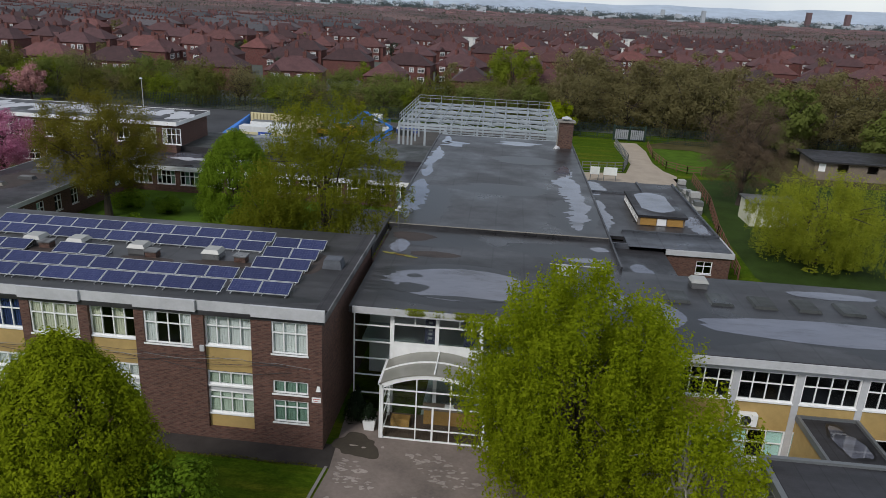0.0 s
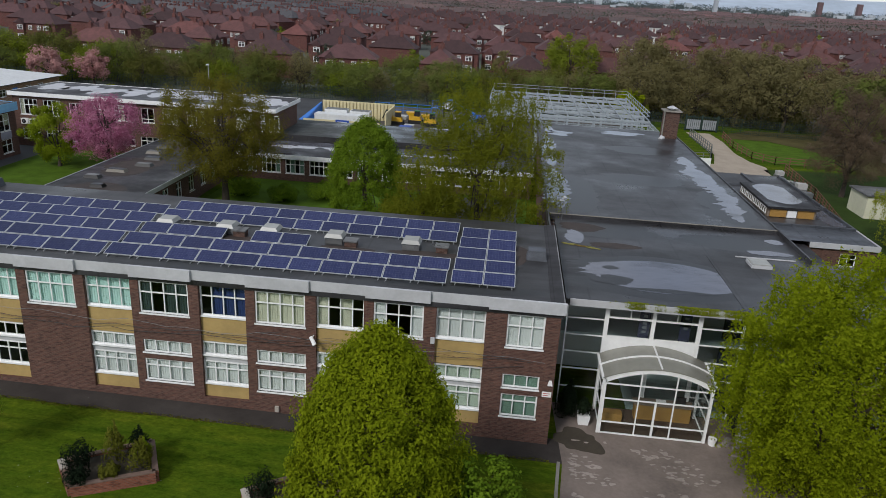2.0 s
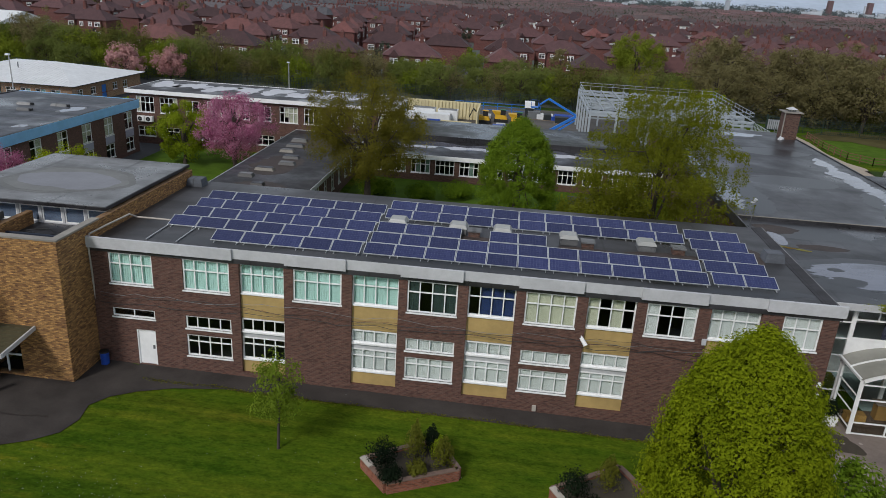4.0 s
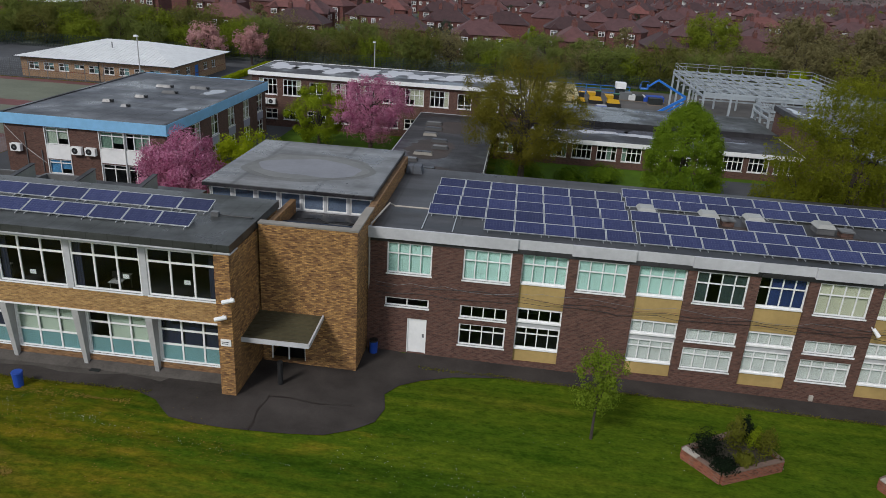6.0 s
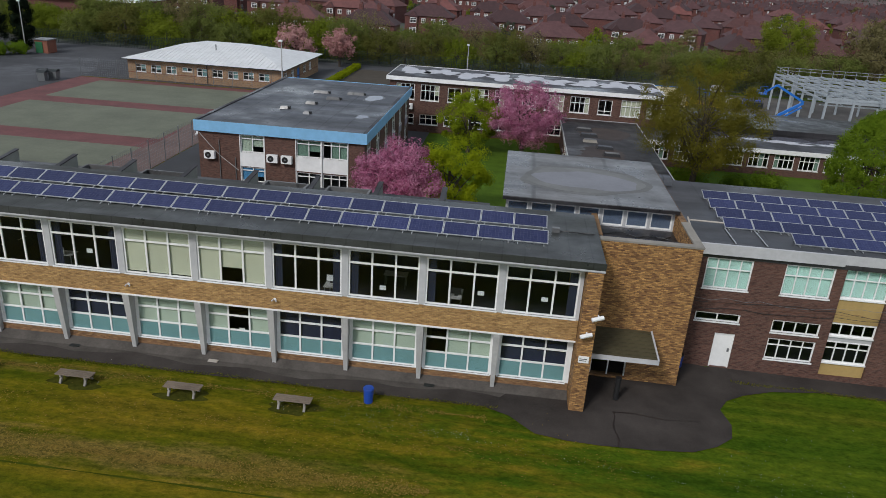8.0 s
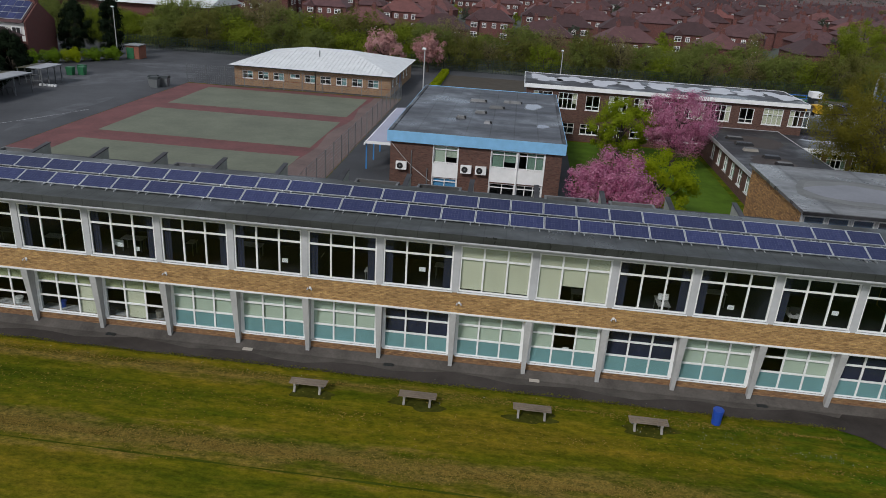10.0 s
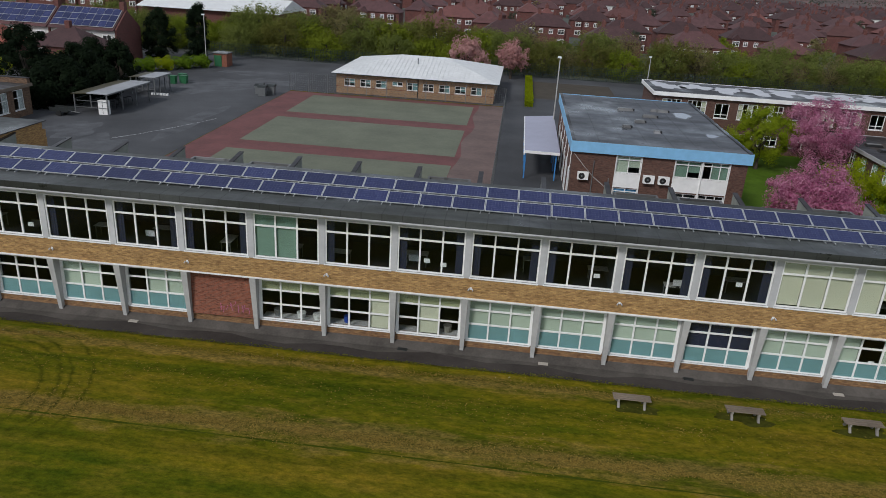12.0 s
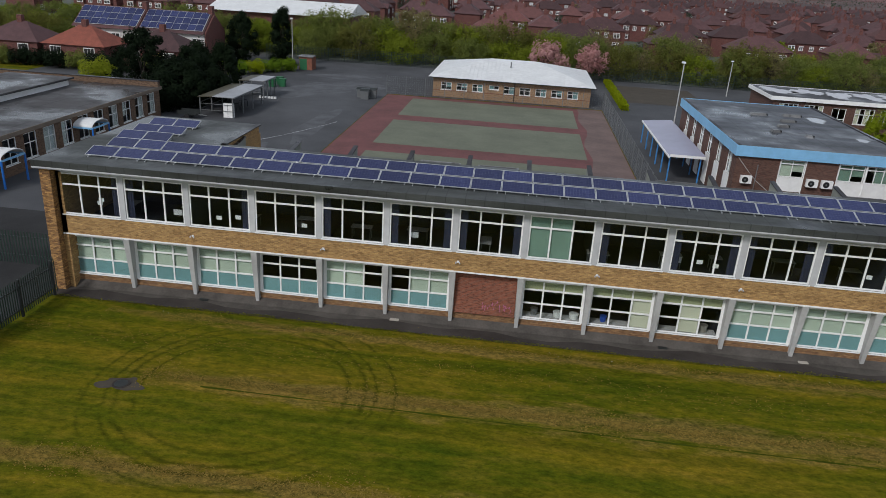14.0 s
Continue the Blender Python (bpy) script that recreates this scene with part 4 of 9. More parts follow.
part("back_wall", wall(Geo(), ("N", DBACK), DX0, DX1, -1.3, 6.10, [(x, x + 1.6, 0.9, 2.5) for x in range(-40, -12, 4)] + [(x, x + 1.6, 4.3, 5.8) for x in range(-40, -12, 4)]), "brick_dark", block)
part("upper_floor", Geo().box(DX0 + 0.02, DX1 - 0.32, DY + 0.32, DBACK - 0.32, 3.35, 3.6), "unlit_floor", block)
part("ground_floor", Geo().box(DX0 + 0.02, DX1 - 0.32, DY + 0.32, DBACK - 0.32, -0.2, 0.0), "unlit_floor", block)
part("corridor_wall", Geo().box(DX0 + 0.02, DX1 - 0.32, 35.6, 35.75, 0.0, 3.35).box(DX0 + 0.02, DX1 - 0.32, 35.6, 35.75, 3.6, 6.1), "unlit_wall", block)
part("roof", Geo().box(DX0, DX1 + 0.12, DY - 0.05, DBACK + 0.2, 6.10, DR), "felt_hall", block, "dark bituminous felt flat roof with lap seams")
g = Geo()
edges = [DX0] + [v for i in (2, 4, 6, 8, 10) for v in (UP[i][0] - 0.28, UP[i][1] + 0.1)] + [DX1 + 0.18]
for k, (a, b) in enumerate(zip(edges, edges[1:])):
    out = 0.02 if k % 2 else 0.16
    g.box(a, b, DY - 0.05 - out, DY - 0.05, 6.31 + (0.05 if k % 2 else 0), EDGE)
part("fascia", g, "fascia", block, "pale grey fascia board that steps at each bay")
part("end_fascia", Geo().box(DX1 + 0.12, DX1 + 0.18, DY - 0.05, DBACK + 0.2, 6.28, EDGE - 0.3), "felt_pale", block)
g = Geo().strip([[(x, DY - 0.05, DR), (x, DY + 0.75, DR), (x, DY + 0.75, DR + 0.02), (x, DY - 0.05, EDGE - 0.02)] for x in (DX0, DX1 + 0.12)])
g.strip([[(DX1 + 0.12, y, DR), (DX1 - 0.5, y, DR), (DX1 - 0.5, y, DR + 0.02), (DX1 + 0.12, y, EDGE - 0.3)] for y in (DBACK + 0.2, DY + 0.3)])
part("roof_edge_felt", g, "felt", block, "felt dressed up a sloping kerb behind the fascia")
for i, (a, b, yellow) in enumerate(UP):
    cols = 3 if i == 11 else 4
    if yellow:
        f2 = ("S", DY + 0.14)
        window(block, f2, a, b, 4.46, 6.08, cols, (0.64,), 0.05, inside=UPSTUFF[i], split=True)
        part("infill_panel", Geo().wbox(f2, a, b, 3.07, 4.39, 0.03, 0.2), "panel_yellow", block, "mustard yellow infill panel")
        window(block, f2, a, b, 2.31, 3.03, cols, (), 0.05, inside=LOWSTUFF[i], split=True)
        part("spandrel", Geo().wbox(f2, a, b, 1.97, 2.24, 0.06, 0.2), "fascia", block)
        window(block, f2, a, b, 0.72, 1.97, cols, (0.68,), 0.05, inside=LOWSTUFF[i], split=True)
        part("infill_panel", Geo().wbox(f2, a, b, -.06, 0.65, 0.03, 0.2), "panel_yellow", block, "mustard yellow infill panel")
    else:
        window(block, S, a, b, 4.38, 6.08, cols, (0.64,), 0.06, inside=UPSTUFF[i], split=True)
        if i in (1, 5, 7, 11):
            window(block, S, a, b, 2.22, 2.93, cols, (), 0.06, inside=LOWSTUFF[i], split=True)
            window(block, S, a, b, 0.62, 1.86, cols, (0.68,), 0.06, inside=LOWSTUFF[i], split=True)
window(block, S, -45.62, -43.3, 2.5, 3.0, 2, (), 0.06)
door = part("door", Geo().wbox(S, -44.34, -43.42, -0.18, 1.80, 0.08, 0.13), "white", block, "plain white painted single door")
part("door_frame", Geo().wbox(S, -44.40, -44.34, -0.2, 1.84, 0.02, 0.16).wbox(S, -43.42, -43.36, -0.2, 1.84, 0.02, 0.16).wbox(S, -44.34, -43.42, 1.80, 1.84, 0.02, 0.16), "white", block)
part("door_handle", Geo().wbox(S, -43.58, -43.48, 0.75, 0.95, 0.04, 0.08), "galvanised", door)
# cables that sag along the front
for k, (zc, mat) in enumerate(((3.86, "galvanised"), (3.70, "black"), (3.58, "timber_red"), (3.40, "black"), (3.95, "black"))):
    c = Geo()
    pts = []
    r = random.Random(40 + k)
    x, end = (DX0 + 0.4, DX1 - .3) if k != 4 else (-24.0, -11.0)
    z = zc
    while x < end:
        z = zc + (z - zc) * .6 + r.uniform(-0.14, 0.12)
        pts.append((x, DY - 0.03 - .01 * k, z))
        x += r.uniform(.45, 1.3)
    c.hose(pts, 0.009 + .004 * (k % 2))
    solid("cable", c, mat, "loose cable sagging along the brick front", "cable", "cables on the front")

# ---- solar panels ----
TILT_S = radians(17)


def solar_panel(x, y, z, label, group, w=1.63):
    """Landscape module on a tilted rail frame; x, y: its lower left corner."""
    t = thing("solar_panel", x, y, z, label, "solar panel", group)
    co, si = math.cos(TILT_S), math.sin(TILT_S)

    def tilt(u, v, w):
        return (x + u, y + v * co - w * si, z + 0.08 + v * si + w * co)

    def slab(g, u0, u1, v0, v1, w0, w1):
        g.hexa([tilt(u0, v0, w0), tilt(u1, v0, w0), tilt(u1, v1, w0), tilt(u0, v1, w0), tilt(u0, v0, w1), tilt(u1, v0, w1), tilt(u1, v1, w1), tilt(u0, v1, w1)])
        return g
    f = Geo()
    for q in ((0.0, w, 0.0, 0.035), (0.0, w, 0.965, 1.0), (0.0, 0.035, 0.035, 0.965), (w - 0.035, w, 0.035, 0.965)):
        slab(f, *q, 0.0, 0.045)
    part("frame", f, "aluminium", t)
    cell = slab(Geo(), 0.035, w - 0.035, 0.035, 0.965, 0.012, 0.036)
    part("cell_sheet", cell, "solar", t)
    for u in (0.2, 1.4):
        leg = Geo()
        leg.box(x + u, x + u + 0.04, y + 0.9, y + 0.94, z, z + 0.08 + 0.94 * si)
        leg.box(x + u, x + u + 0.04, y - 0.12, y + 0.95, z, z + 0.05)
        part("mount", leg, "aluminium", t)
    return t


PITCH_DARK = 1.59
panel = solar_panel(-44.0, 38.5, DR, "dark blue solar panel with silver frame on the flat felt roof", "solar panels on the dark block", 1.565)
PITCH = 1.632


def row_of(x, y, n, source, z):
    for k in range(n):
        copy_thing(source, pose(x + k * PITCH_DARK, y, z))


row_of(-44.0 + PITCH_DARK, 38.5, 6, panel, DR)
for y, x, n in ((36.8, -44.0, 7), (35.05, -44.0, 7), (33.28, -44.0, 7), (31.5, -40.82, 5)):
    row_of(x, y, n, panel, DR)
for y, x, n in ((39.6, -32.74, 11), (37.8, -32.74, 11), (35.2, -32.74, 3), (35.2, -26.4, 2), (33.35, -32.74, 11), (31.58, -32.74, 11)):
    row_of(x, y, n, panel, DR)
for y in (31.8, 33.54, 35.3, 37.06, 38.82):
    row_of(-15.05, y, 2, panel, DR)
# empty rails left where the front row stops short
for x in (-44.0, -42.4):
    solid("mounting_rail", Geo().bar((x, 30.9, DR + .05), (x, 33.3, DR + .05), .05), "aluminium", "bare aluminium mounting rail lying on the roof", "rail", "bare mounting rails")

# ---- rooflights and vents on the dark block ----
def rooflight(x, y, z, s=1.0):
    t = thing("rooflight", x, y, z, "small square rooflight with white domed cap on a felt upstand", "rooflight", "rooflights")
    part("upstand", Geo().box(x - s * .5, x + s * .5, y - s * .5, y + s * .5, z, z + 0.35), "felt_pale", t)
    q, h = s * 0.56, s * 0.42
    part("dome", Geo().hexa([(x - q, y - q, z + .35), (x + q, y - q, z + .35), (x + q, y + q, z + .35), (x - q, y + q, z + .35), (x - h, y - h, z + .55), (x + h, y - h, z + .55), (x + h, y + h, z + .55), (x - h, y + h, z + .55)]), "dome_grey", t)
    return t


first = rooflight(-31.75, 36.75, DR, .95)
for x, y in ((-28.25, 36.7), (-25.72, 36.75), (-21.97, 36.55), (-17.67, 36.6)):
    copy_thing(first, pose(x, y, DR))
for x, y in ((-27.3, 36.2), (-20.95, 36.0), (-15.95, 36.3)):
    t = thing("roof_vent", x, y, DR, "low rusty brown brick vent stub on the roof", "roof vent", "roof vents")
    part("body", Geo().box(x - .32, x + .32, y - .28, y + .28, DR, DR + 0.32), "brick_brown", t)
    part("cap", Geo().box(x - .38, x + .38, y - .34, y + .34, DR + 0.32, DR + 0.4), "felt_pale", t)
for x, y in ((-10.75, 36.6), (-46.0, 41.6)):
    solid("roof_box", Geo().hexa([(x - .55, y - .5, DR), (x + .55, y - .5, DR), (x + .55, y + .5, DR), (x - .55, y + .5, DR), (x - .45, y - .4, DR + .5), (x + .45, y - .4, DR + .5), (x + .45, y + .4, DR + .5), (x - .45, y + .4, DR + .5)]), "felt_blue", "grey felt-covered box on the flat roof", "roof box", "roof boxes")
solid("roof_pipe", Geo().hose([(-46.5, 29.9, 3.1), (-46.5, 29.75, 6.4), (-46.45, 29.9, 6.95), (-46.3, 31.2, 7.0), (-46.1, 33.2, 7.02), (-45.9, 33.6, 6.75), (-45.3, 33.7, 6.72), (-44.0, 33.75, 6.7)], 0.05, 8), "stone_pale", "white cable duct climbing the wall and crossing the roof", "pipe")

# ---- yellow brick block ----
X0, BAY, YF, YR, YB = -125.45, 3.66, 24.63, 7.5, 30.4
XE = X0 + 20 * BAY
YS, YL = ("S", YF), ("S", 25.16)
long = thing("yellow_brick_block", -89, YF, 0, "long two-storey yellow brick classroom block with white window bands", "school building", kind="structure")
up_holes, low_holes = [], []
for i in range(20):
    a = X0 + i * BAY
    up_holes.append((a + 0.16, a + BAY - 0.16, 4.36, 6.72))
    if i != 6:
        low_holes.append((a + 0.2, a + BAY - 0.2, 0.6, 2.9))
part("spandrel_wall", wall(Geo(), YS, X0, XE, 3.2, 4.30, []), "brick_yellow", long)
part("window_band", wall(Geo(), YS, X0, XE, 4.30, 7.04, up_holes, 0.25), "fascia", long, "pale grey concrete posts between the upper windows")
part("lower_wall", wall(Geo(), YL, X0 + 0.1, XE, -0.3, 0.6, []), "brick_foot", long)
part("lower_frame", wall(Geo(), YL, X0 + 0.1, XE, 0.6, 3.2, low_holes + [(X0 + 6 * BAY + 0.15, X0 + 7 * BAY - 0.15, 0.6, 3.2)]), "white", long)
part("brick_infill", Geo().wbox(YL, X0 + 6 * BAY + 0.15, X0 + 7 * BAY - 0.15, 0.6, 3.2, -0.12, 0.25), "brick_red", long, "bay filled in with orange-red brick")
part("soffit", Geo().box(X0, XE, YF + 0.26, 25.2, 3.2, 3.3), "white", long)
part("band_trim", Geo().wbox(YS, X0, XE, 3.16, 3.24, -0.03, 0.05), "white", long)
part("upper_floor", Geo().box(X0 + 0.3, XE - .1, YF + .3, YB - .3, 3.32, 3.55), "unlit_floor", long)
part("ground_floor", Geo().box(X0 + 0.3, XE - .1, 25.5, YB - .3, -0.2, 0.02), "unlit_floor", long)
part("corridor_wall", Geo().box(X0 + .3, XE - .1, 30.0, 30.15, .02, 3.3).box(X0 + .3, XE - .1, 30.0, 30.15, 3.56, 6.9), "unlit_wall", long)
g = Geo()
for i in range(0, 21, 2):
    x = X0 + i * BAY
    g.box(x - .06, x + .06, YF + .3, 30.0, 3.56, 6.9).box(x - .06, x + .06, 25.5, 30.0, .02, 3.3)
part("partition", g, "unlit_wall", long)
part("back_wall", wall(Geo(), ("N", YB), X0, XE, -0.3, 6.98, []), "brick_yellow", long)
part("west_wall", wall(Geo(), ("W", X0), YF, 36.5, -0.3, 6.98, []), "brick_yellow", long)
part("roof", Geo().box(X0 - 0.8, XE + 0.76, YF - 0.66, YB + 0.2, 7.1, YR), "felt_green", long, "grey-green felt flat roof")
part("roof_trim", Geo().box(X0 - 0.83, XE + 0.79, YF - 0.72, YF - 0.66, 7.1, 7.17).box(X0 - 0.83, XE + 0.79, YF - 0.66, YF + 0.2, 7.04, 7.1), "fascia", long, "thin white eaves trim and soffit under the felt edge")
part("edge_felt", Geo().box(X0 - 0.83, XE + 0.79, YF - 0.71, YF - 0.66, 7.17, YR + 0.015), "felt_green", long)
part("west_wing_wall", Geo().box(-125.4, -118.2, 36.2, 36.5, -.3, 6.98).box(-118.5, -118.2, YB, 36.2, -.3, YR), "brick_yellow", long)
part("west_wing_roof", Geo().box(-126.1, -118.5, YB + .2, 36.7, 7.1, YR), "felt_green", long)
part("west_wing_coping", Geo().box(-118.5, -118.12, YB + .2, 36.6, YR, YR + .06), "felt", long)
BLIND = {14: ("curtain_cream", 1.0), 15: ("curtain_cream", 1.0), 7: ("curtain_moss", (0, 1))}
ALL3 = (0, 1, 2)
LOWBLIND = {0: ALL3, 1: ALL3, 2: ALL3, 3: (), 4: (0, 1), 5: (1, 2), 7: (), 8: (2,), 9: (1,), 10: ALL3, 11: ALL3, 12: ALL3, 13: ALL3, 14: ALL3, 15: (0, 2), 16: ALL3, 17: ALL3, 18: (1, 2), 19: ALL3}
rng = random.Random(5)
for i in range(20):
    a = X0 + i * BAY
    window(long, YS, a + 0.16, a + BAY - 0.16, 4.36, 6.72, 3, (0.725,), 0.05, 0.085, sill=0.06, inside=BLIND.get(i, ("curtain_navy", "sides")), split=True, papers=rng.choice((0, 0, 1, 1, 2)) if i not in BLIND else 0, rng=rng, flat=i in BLIND)
    if i == 6:
        continue
    if i in (7, 8, 9):
        part("roller_blind", Geo().wbox(YL, a + .26, a + BAY - .26, 2.3, 2.86, .15, .16), "curtain_olive", long, "olive half-drawn roller blind")
    teal = None if i in (7, 8, 9) else ("film_teal", 0.40)
    window(long, YL, a + 0.2, a + BAY - 0.2, 0.6, 2.9, 3, (0.40, 0.75), 0.04, 0.085, sill=0.05, inside=("curtain_navy" if i in (13, 16, 19) else "curtain_cream" if i in (8, 9) else "curtain_sage", LOWBLIND[i]), split=True, lower=teal, papers=rng.choice((0, 1, 2)) if i > 13 else 0, rng=rng, flat=True)
for i in range(1, 20):
    x = X0 + i * BAY
    part("pillar", Geo().hexa([(x - .09, 24.98, -.3), (x + .09, 24.98, -.3), (x + .09, 25.24, -.3), (x - .09, 25.24, -.3), (x - .17, 24.6, 3.19), (x + .17, 24.6, 3.19), (x + .17, 25.24, 3.19), (x - .17, 25.24, 3.19)]), "concrete", long, "tapered concrete fin pillar")
# tables behind the upper windows
def classroom_table(x, y, z):
    t = thing("classroom_table", x, y, z, "pale topped classroom table seen through the windows", "table", "classroom tables")
    part("tabletop", Geo().box(x - .6, x + .6, y - .3, y + .3, z + .7, z + .73), "concrete", t)
    for sx in (-.52, .52):
        for sy in (-.24, .24):
            part("leg", Geo().box(x + sx - .02, x + sx + .02, y + sy - .02, y + sy + .02, z, z + .7), "galvanised", t)
    return t


desk = classroom_table(-68.0, 26.2, 3.55)
rng = random.Random(21)
for k in range(20):
    x = -122.5 + k * 3.4 + rng.uniform(-.5, .5)
    copy_thing(desk, pose(x, 25.9 + rng.uniform(0, 2.4), 3.55, 0, 0, rng.choice((0, 0, 90))))
    if k % 2:
        m = thing("monitor", x, 26.0, 4.28, "dark computer monitor standing on a classroom table", "monitor", "classroom monitors")
        part("screen", Geo().box(x - .25, x + .25, 26.0, 26.04, 4.38, 4.7), "paper" if k % 4 == 1 else "black", m)
        part("stand", Geo().box(x - .08, x + .08, 25.98, 26.1, 4.28, 4.38), "black", m)
# tubs and sacks on the sills of the clear lower windows
for x, r, h, mat, lab in ((-98.9, .2, .34, "galvanised", "grey metal tub on the classroom sill"), (-97.6, .24, .26, "blind_white", "white plastic tub on the classroom sill"), (-96.7, .26, .24, "blind_white", "wide white plastic tub on the classroom sill"),
                          (-95.1, .18, .3, "blue_plastic", "blue plastic tub on the classroom sill"), (-89.7, .22, .36, "coping", "grey tub on the classroom sill")):
    t = thing("storage_tub", x, 25.75, .62, lab, "tub", "tubs on the sill")
    part("body", Geo().tube((x, 25.75, .62), (x, 25.75, .62 + h), r * .85, r, 14), mat, t)
    part("rim", Geo().tube((x, 25.75, .62 + h), (x, 25.75, .65 + h), r * 1.08, r * 1.08, 14), mat, t)
part("wall_foot", Geo().strip([[(x, 24.72, -.2), (x, 25.17, -.2), (x, 25.17, .2), (x, 24.72, -.08)] for x in (X0 + .1, XE)]), "path_dust", long, "dusty sloping mortar fillet at the wall foot")
part("inner_sill", Geo().box(X0 + 7 * BAY + .2, X0 + 10 * BAY - .2, 25.46, 26.05, .56, .62), "concrete", long)
# rows of panels on its roof
SOLAR_W = -53.97 - 43 * PITCH
lead = solar_panel(SOLAR_W, 25.48, YR, "dark blue solar panel with silver frame on the grey-green roof", "solar panels on the long block", 1.612)
for k in range(1, 43):
    copy_thing(lead, pose(SOLAR_W + k * PITCH, 25.48, YR))
for k in range(43):
    copy_thing(lead, pose(SOLAR_W + k * PITCH, 27.64, YR))
for y in (29.65, 31.55, 33.6):
    for k in range(2):
        copy_thing(lead, pose(-124.7 + k * PITCH, y, YR))
# wedge fins and low roof behind the ridge
part("rear_low_wall", wall(Geo(), ("N", 34.0), -117.9, -57.0, -.3, 6.2, []), "brick_yellow", long)
part("rear_low_roof", Geo().box(-117.9, -57.0, YB + .2, 34.2, 6.2, 6.45), "felt", long)
for i in range(2, 19):
    x = X0 + i * BAY
    fin = part("roof_fin", Geo().hexa([(x - .11, YB + .2, 6.45), (x + .11, YB + .2, 6.45), (x + .11, 33.3, 6.45), (x - .11, 33.3, 6.45), (x - .11, YB + .2, 7.05), (x + .11, YB + .2, 7.05), (x + .11, 33.3, 7.37), (x - .11, 33.3, 7.37)]), "fin_pale", long, "pale rendered wedge-shaped party fin")
    part("fin_cap", Geo().hexa([(x - .14, YB + .2, 7.06), (x + .14, YB + .2, 7.06), (x + .14, 33.36, 7.38), (x - .14, 33.36, 7.38), (x - .14, YB + .2, 7.11), (x + .14, YB + .2, 7.11), (x + .14, 33.36, 7.43), (x - .14, 33.36, 7.43)]), "felt", fin)
    if i in (5, 6, 9, 12, 13, 15, 16):
        a, b = x + .5, x + BAY - .6
        part("light_well", Geo().box(a, b, 32.0, 32.14, 6.45, 6.8).box(a, b, 33.5, 33.64, 6.45, 6.8).box(a, a + .14, 32.14, 33.5, 6.45, 6.8).box(b - .14, b, 32.14, 33.5, 6.45, 6.8), "felt_pale", long, "grey felt-covered kerb round a light well")
        # Black slab at roof level imitates the unlit depth of the well.
        part("well_floor", Geo().box(a + .14, b - .14, 32.14, 33.5, 6.45, 6.5), "black", long)
# twin spotlights on the brick band, and painted scrawl on the filled bay
for i in range(2, 17, 2):
    x = X0 + i * BAY + .25
    t = thing("wall_spotlight", x, YF, 3.75, "small white twin spotlight on the brick band", "spotlight", "wall spotlights")
    part("bracket", Geo().box(x - .05, x + .05, YF - .04, YF + .02, 3.72, 3.83), "white", t)
    for s in (-.16, .16):
        part("lamp_head", Geo().tube((x + s * .5, YF - .06, 3.78), (x + s * .7, YF - .16, 3.72), .028, .04, 8), "fascia", t)
rng = random.Random(3)
g = Geo()
for k in range(9):
    x, z = X0 + 6 * BAY + 1.7 + .19 * k, 1.15 + rng.uniform(-.12, .12)
    g.hose([(x + rng.uniform(-.1, .1), 25.03, z + .09 * q * rng.choice((-1, 1))) for q in range(4)], .016, 4)
solid("paint_scrawl", g, "pink_paint", "illegible pink paint strokes on the red brick infill", "graffiti")
for k, i in enumerate((2, 5, 9, 11, 13, 15, 18)):
    x = X0 + i * BAY + .35
    solid("drain_cover", Geo().box(x, x + .5, 24.55, 24.95, -.12, -.05), "stone_pale" if k % 2 else "dark_metal", "small drain cover let into the path", "drain cover", "drain covers")
part("west_pier", Geo().box(X0 - .62, X0 - .02, 24.2, 30.4, -.3, 7.04), "brick_gold", long, "brown brick pier at the end of the block")
# end pilaster
part("end_wall", Geo().box(XE + .03, XE + .73, 23.92, 30.4, -.3, 7.04), "brick_gold", long)

# ---- stair tower ----
tower = thing("stair_tower", -49.4, 27.4, 0, "yellow brick stair tower with parapet and clerestory roof", "stair tower", kind="structure")
TX0, TX1, TY = -51.42, -46.57, 27.36
part("front_wall", wall(Geo(), ("S", TY), TX0, TX1, -.3, 7.35, [(-51.0, -49.2, 0.0, 2.1)], 0.35), "brick_gold", tower)
part("east_wall", Geo().box(TX1 - .35, TX1, TY + .35, 42.2, -.3, 7.35), "brick_gold", tower)
part("west_wall", Geo().box(TX0, TX0 + .3, TY + .35, 32.3, -.3, 7.05), "brick_gold", tower)
part("coping", Geo().box(TX0 - .02, TX1 + .05, TY - .04, TY + .37, 7.35, 7.44).box(TX1 - .38, TX1 + .05, TY + .37, 31.0, 7.35, 7.44), "coping", tower)
part("gutter_roof", Geo().box(TX0 + .3, TX1 - .35, TY + .35, 32.58, 6.1, 6.3).box(-56.0, TX0, 30.62, 32.58, 6.1, 6.3), "felt", tower)
part("upper_roof", Geo().box(-56.3, -46.85, 32.15, 42.35, 7.47, 7.65), "felt_pale", tower, "pale grey felt roof with a drying pool ring")
for poly, dz, mm, lab in ((blob(-51.6, 36.6, 3.9, 2.9, 60, .1, 70), .004, "felt_damp", "damp tide ring left by a dried pool"), (blob(-51.6, 36.6, 3.5, 2.5, 60, .12, 70), .008, "felt_dry", "pale dried bed of a pool"), (blob(-51.5, 36.5, 2.9, 1.9, 60, .14, 71), .012, "felt_bleached", "pale lilac bleached bed in the middle of the roof")):
    part("roof_stain", Geo().prism(poly, 7.64, 7.65 + dz), mm, tower, lab)
part("parapet_cap", Geo().box(-56.3, -46.85, 32.09, 32.15, 7.45, 7.62).box(-46.85, -46.8, 32.09, 42.35, 7.45, 7.62), "felt", tower)
CW = 1.305
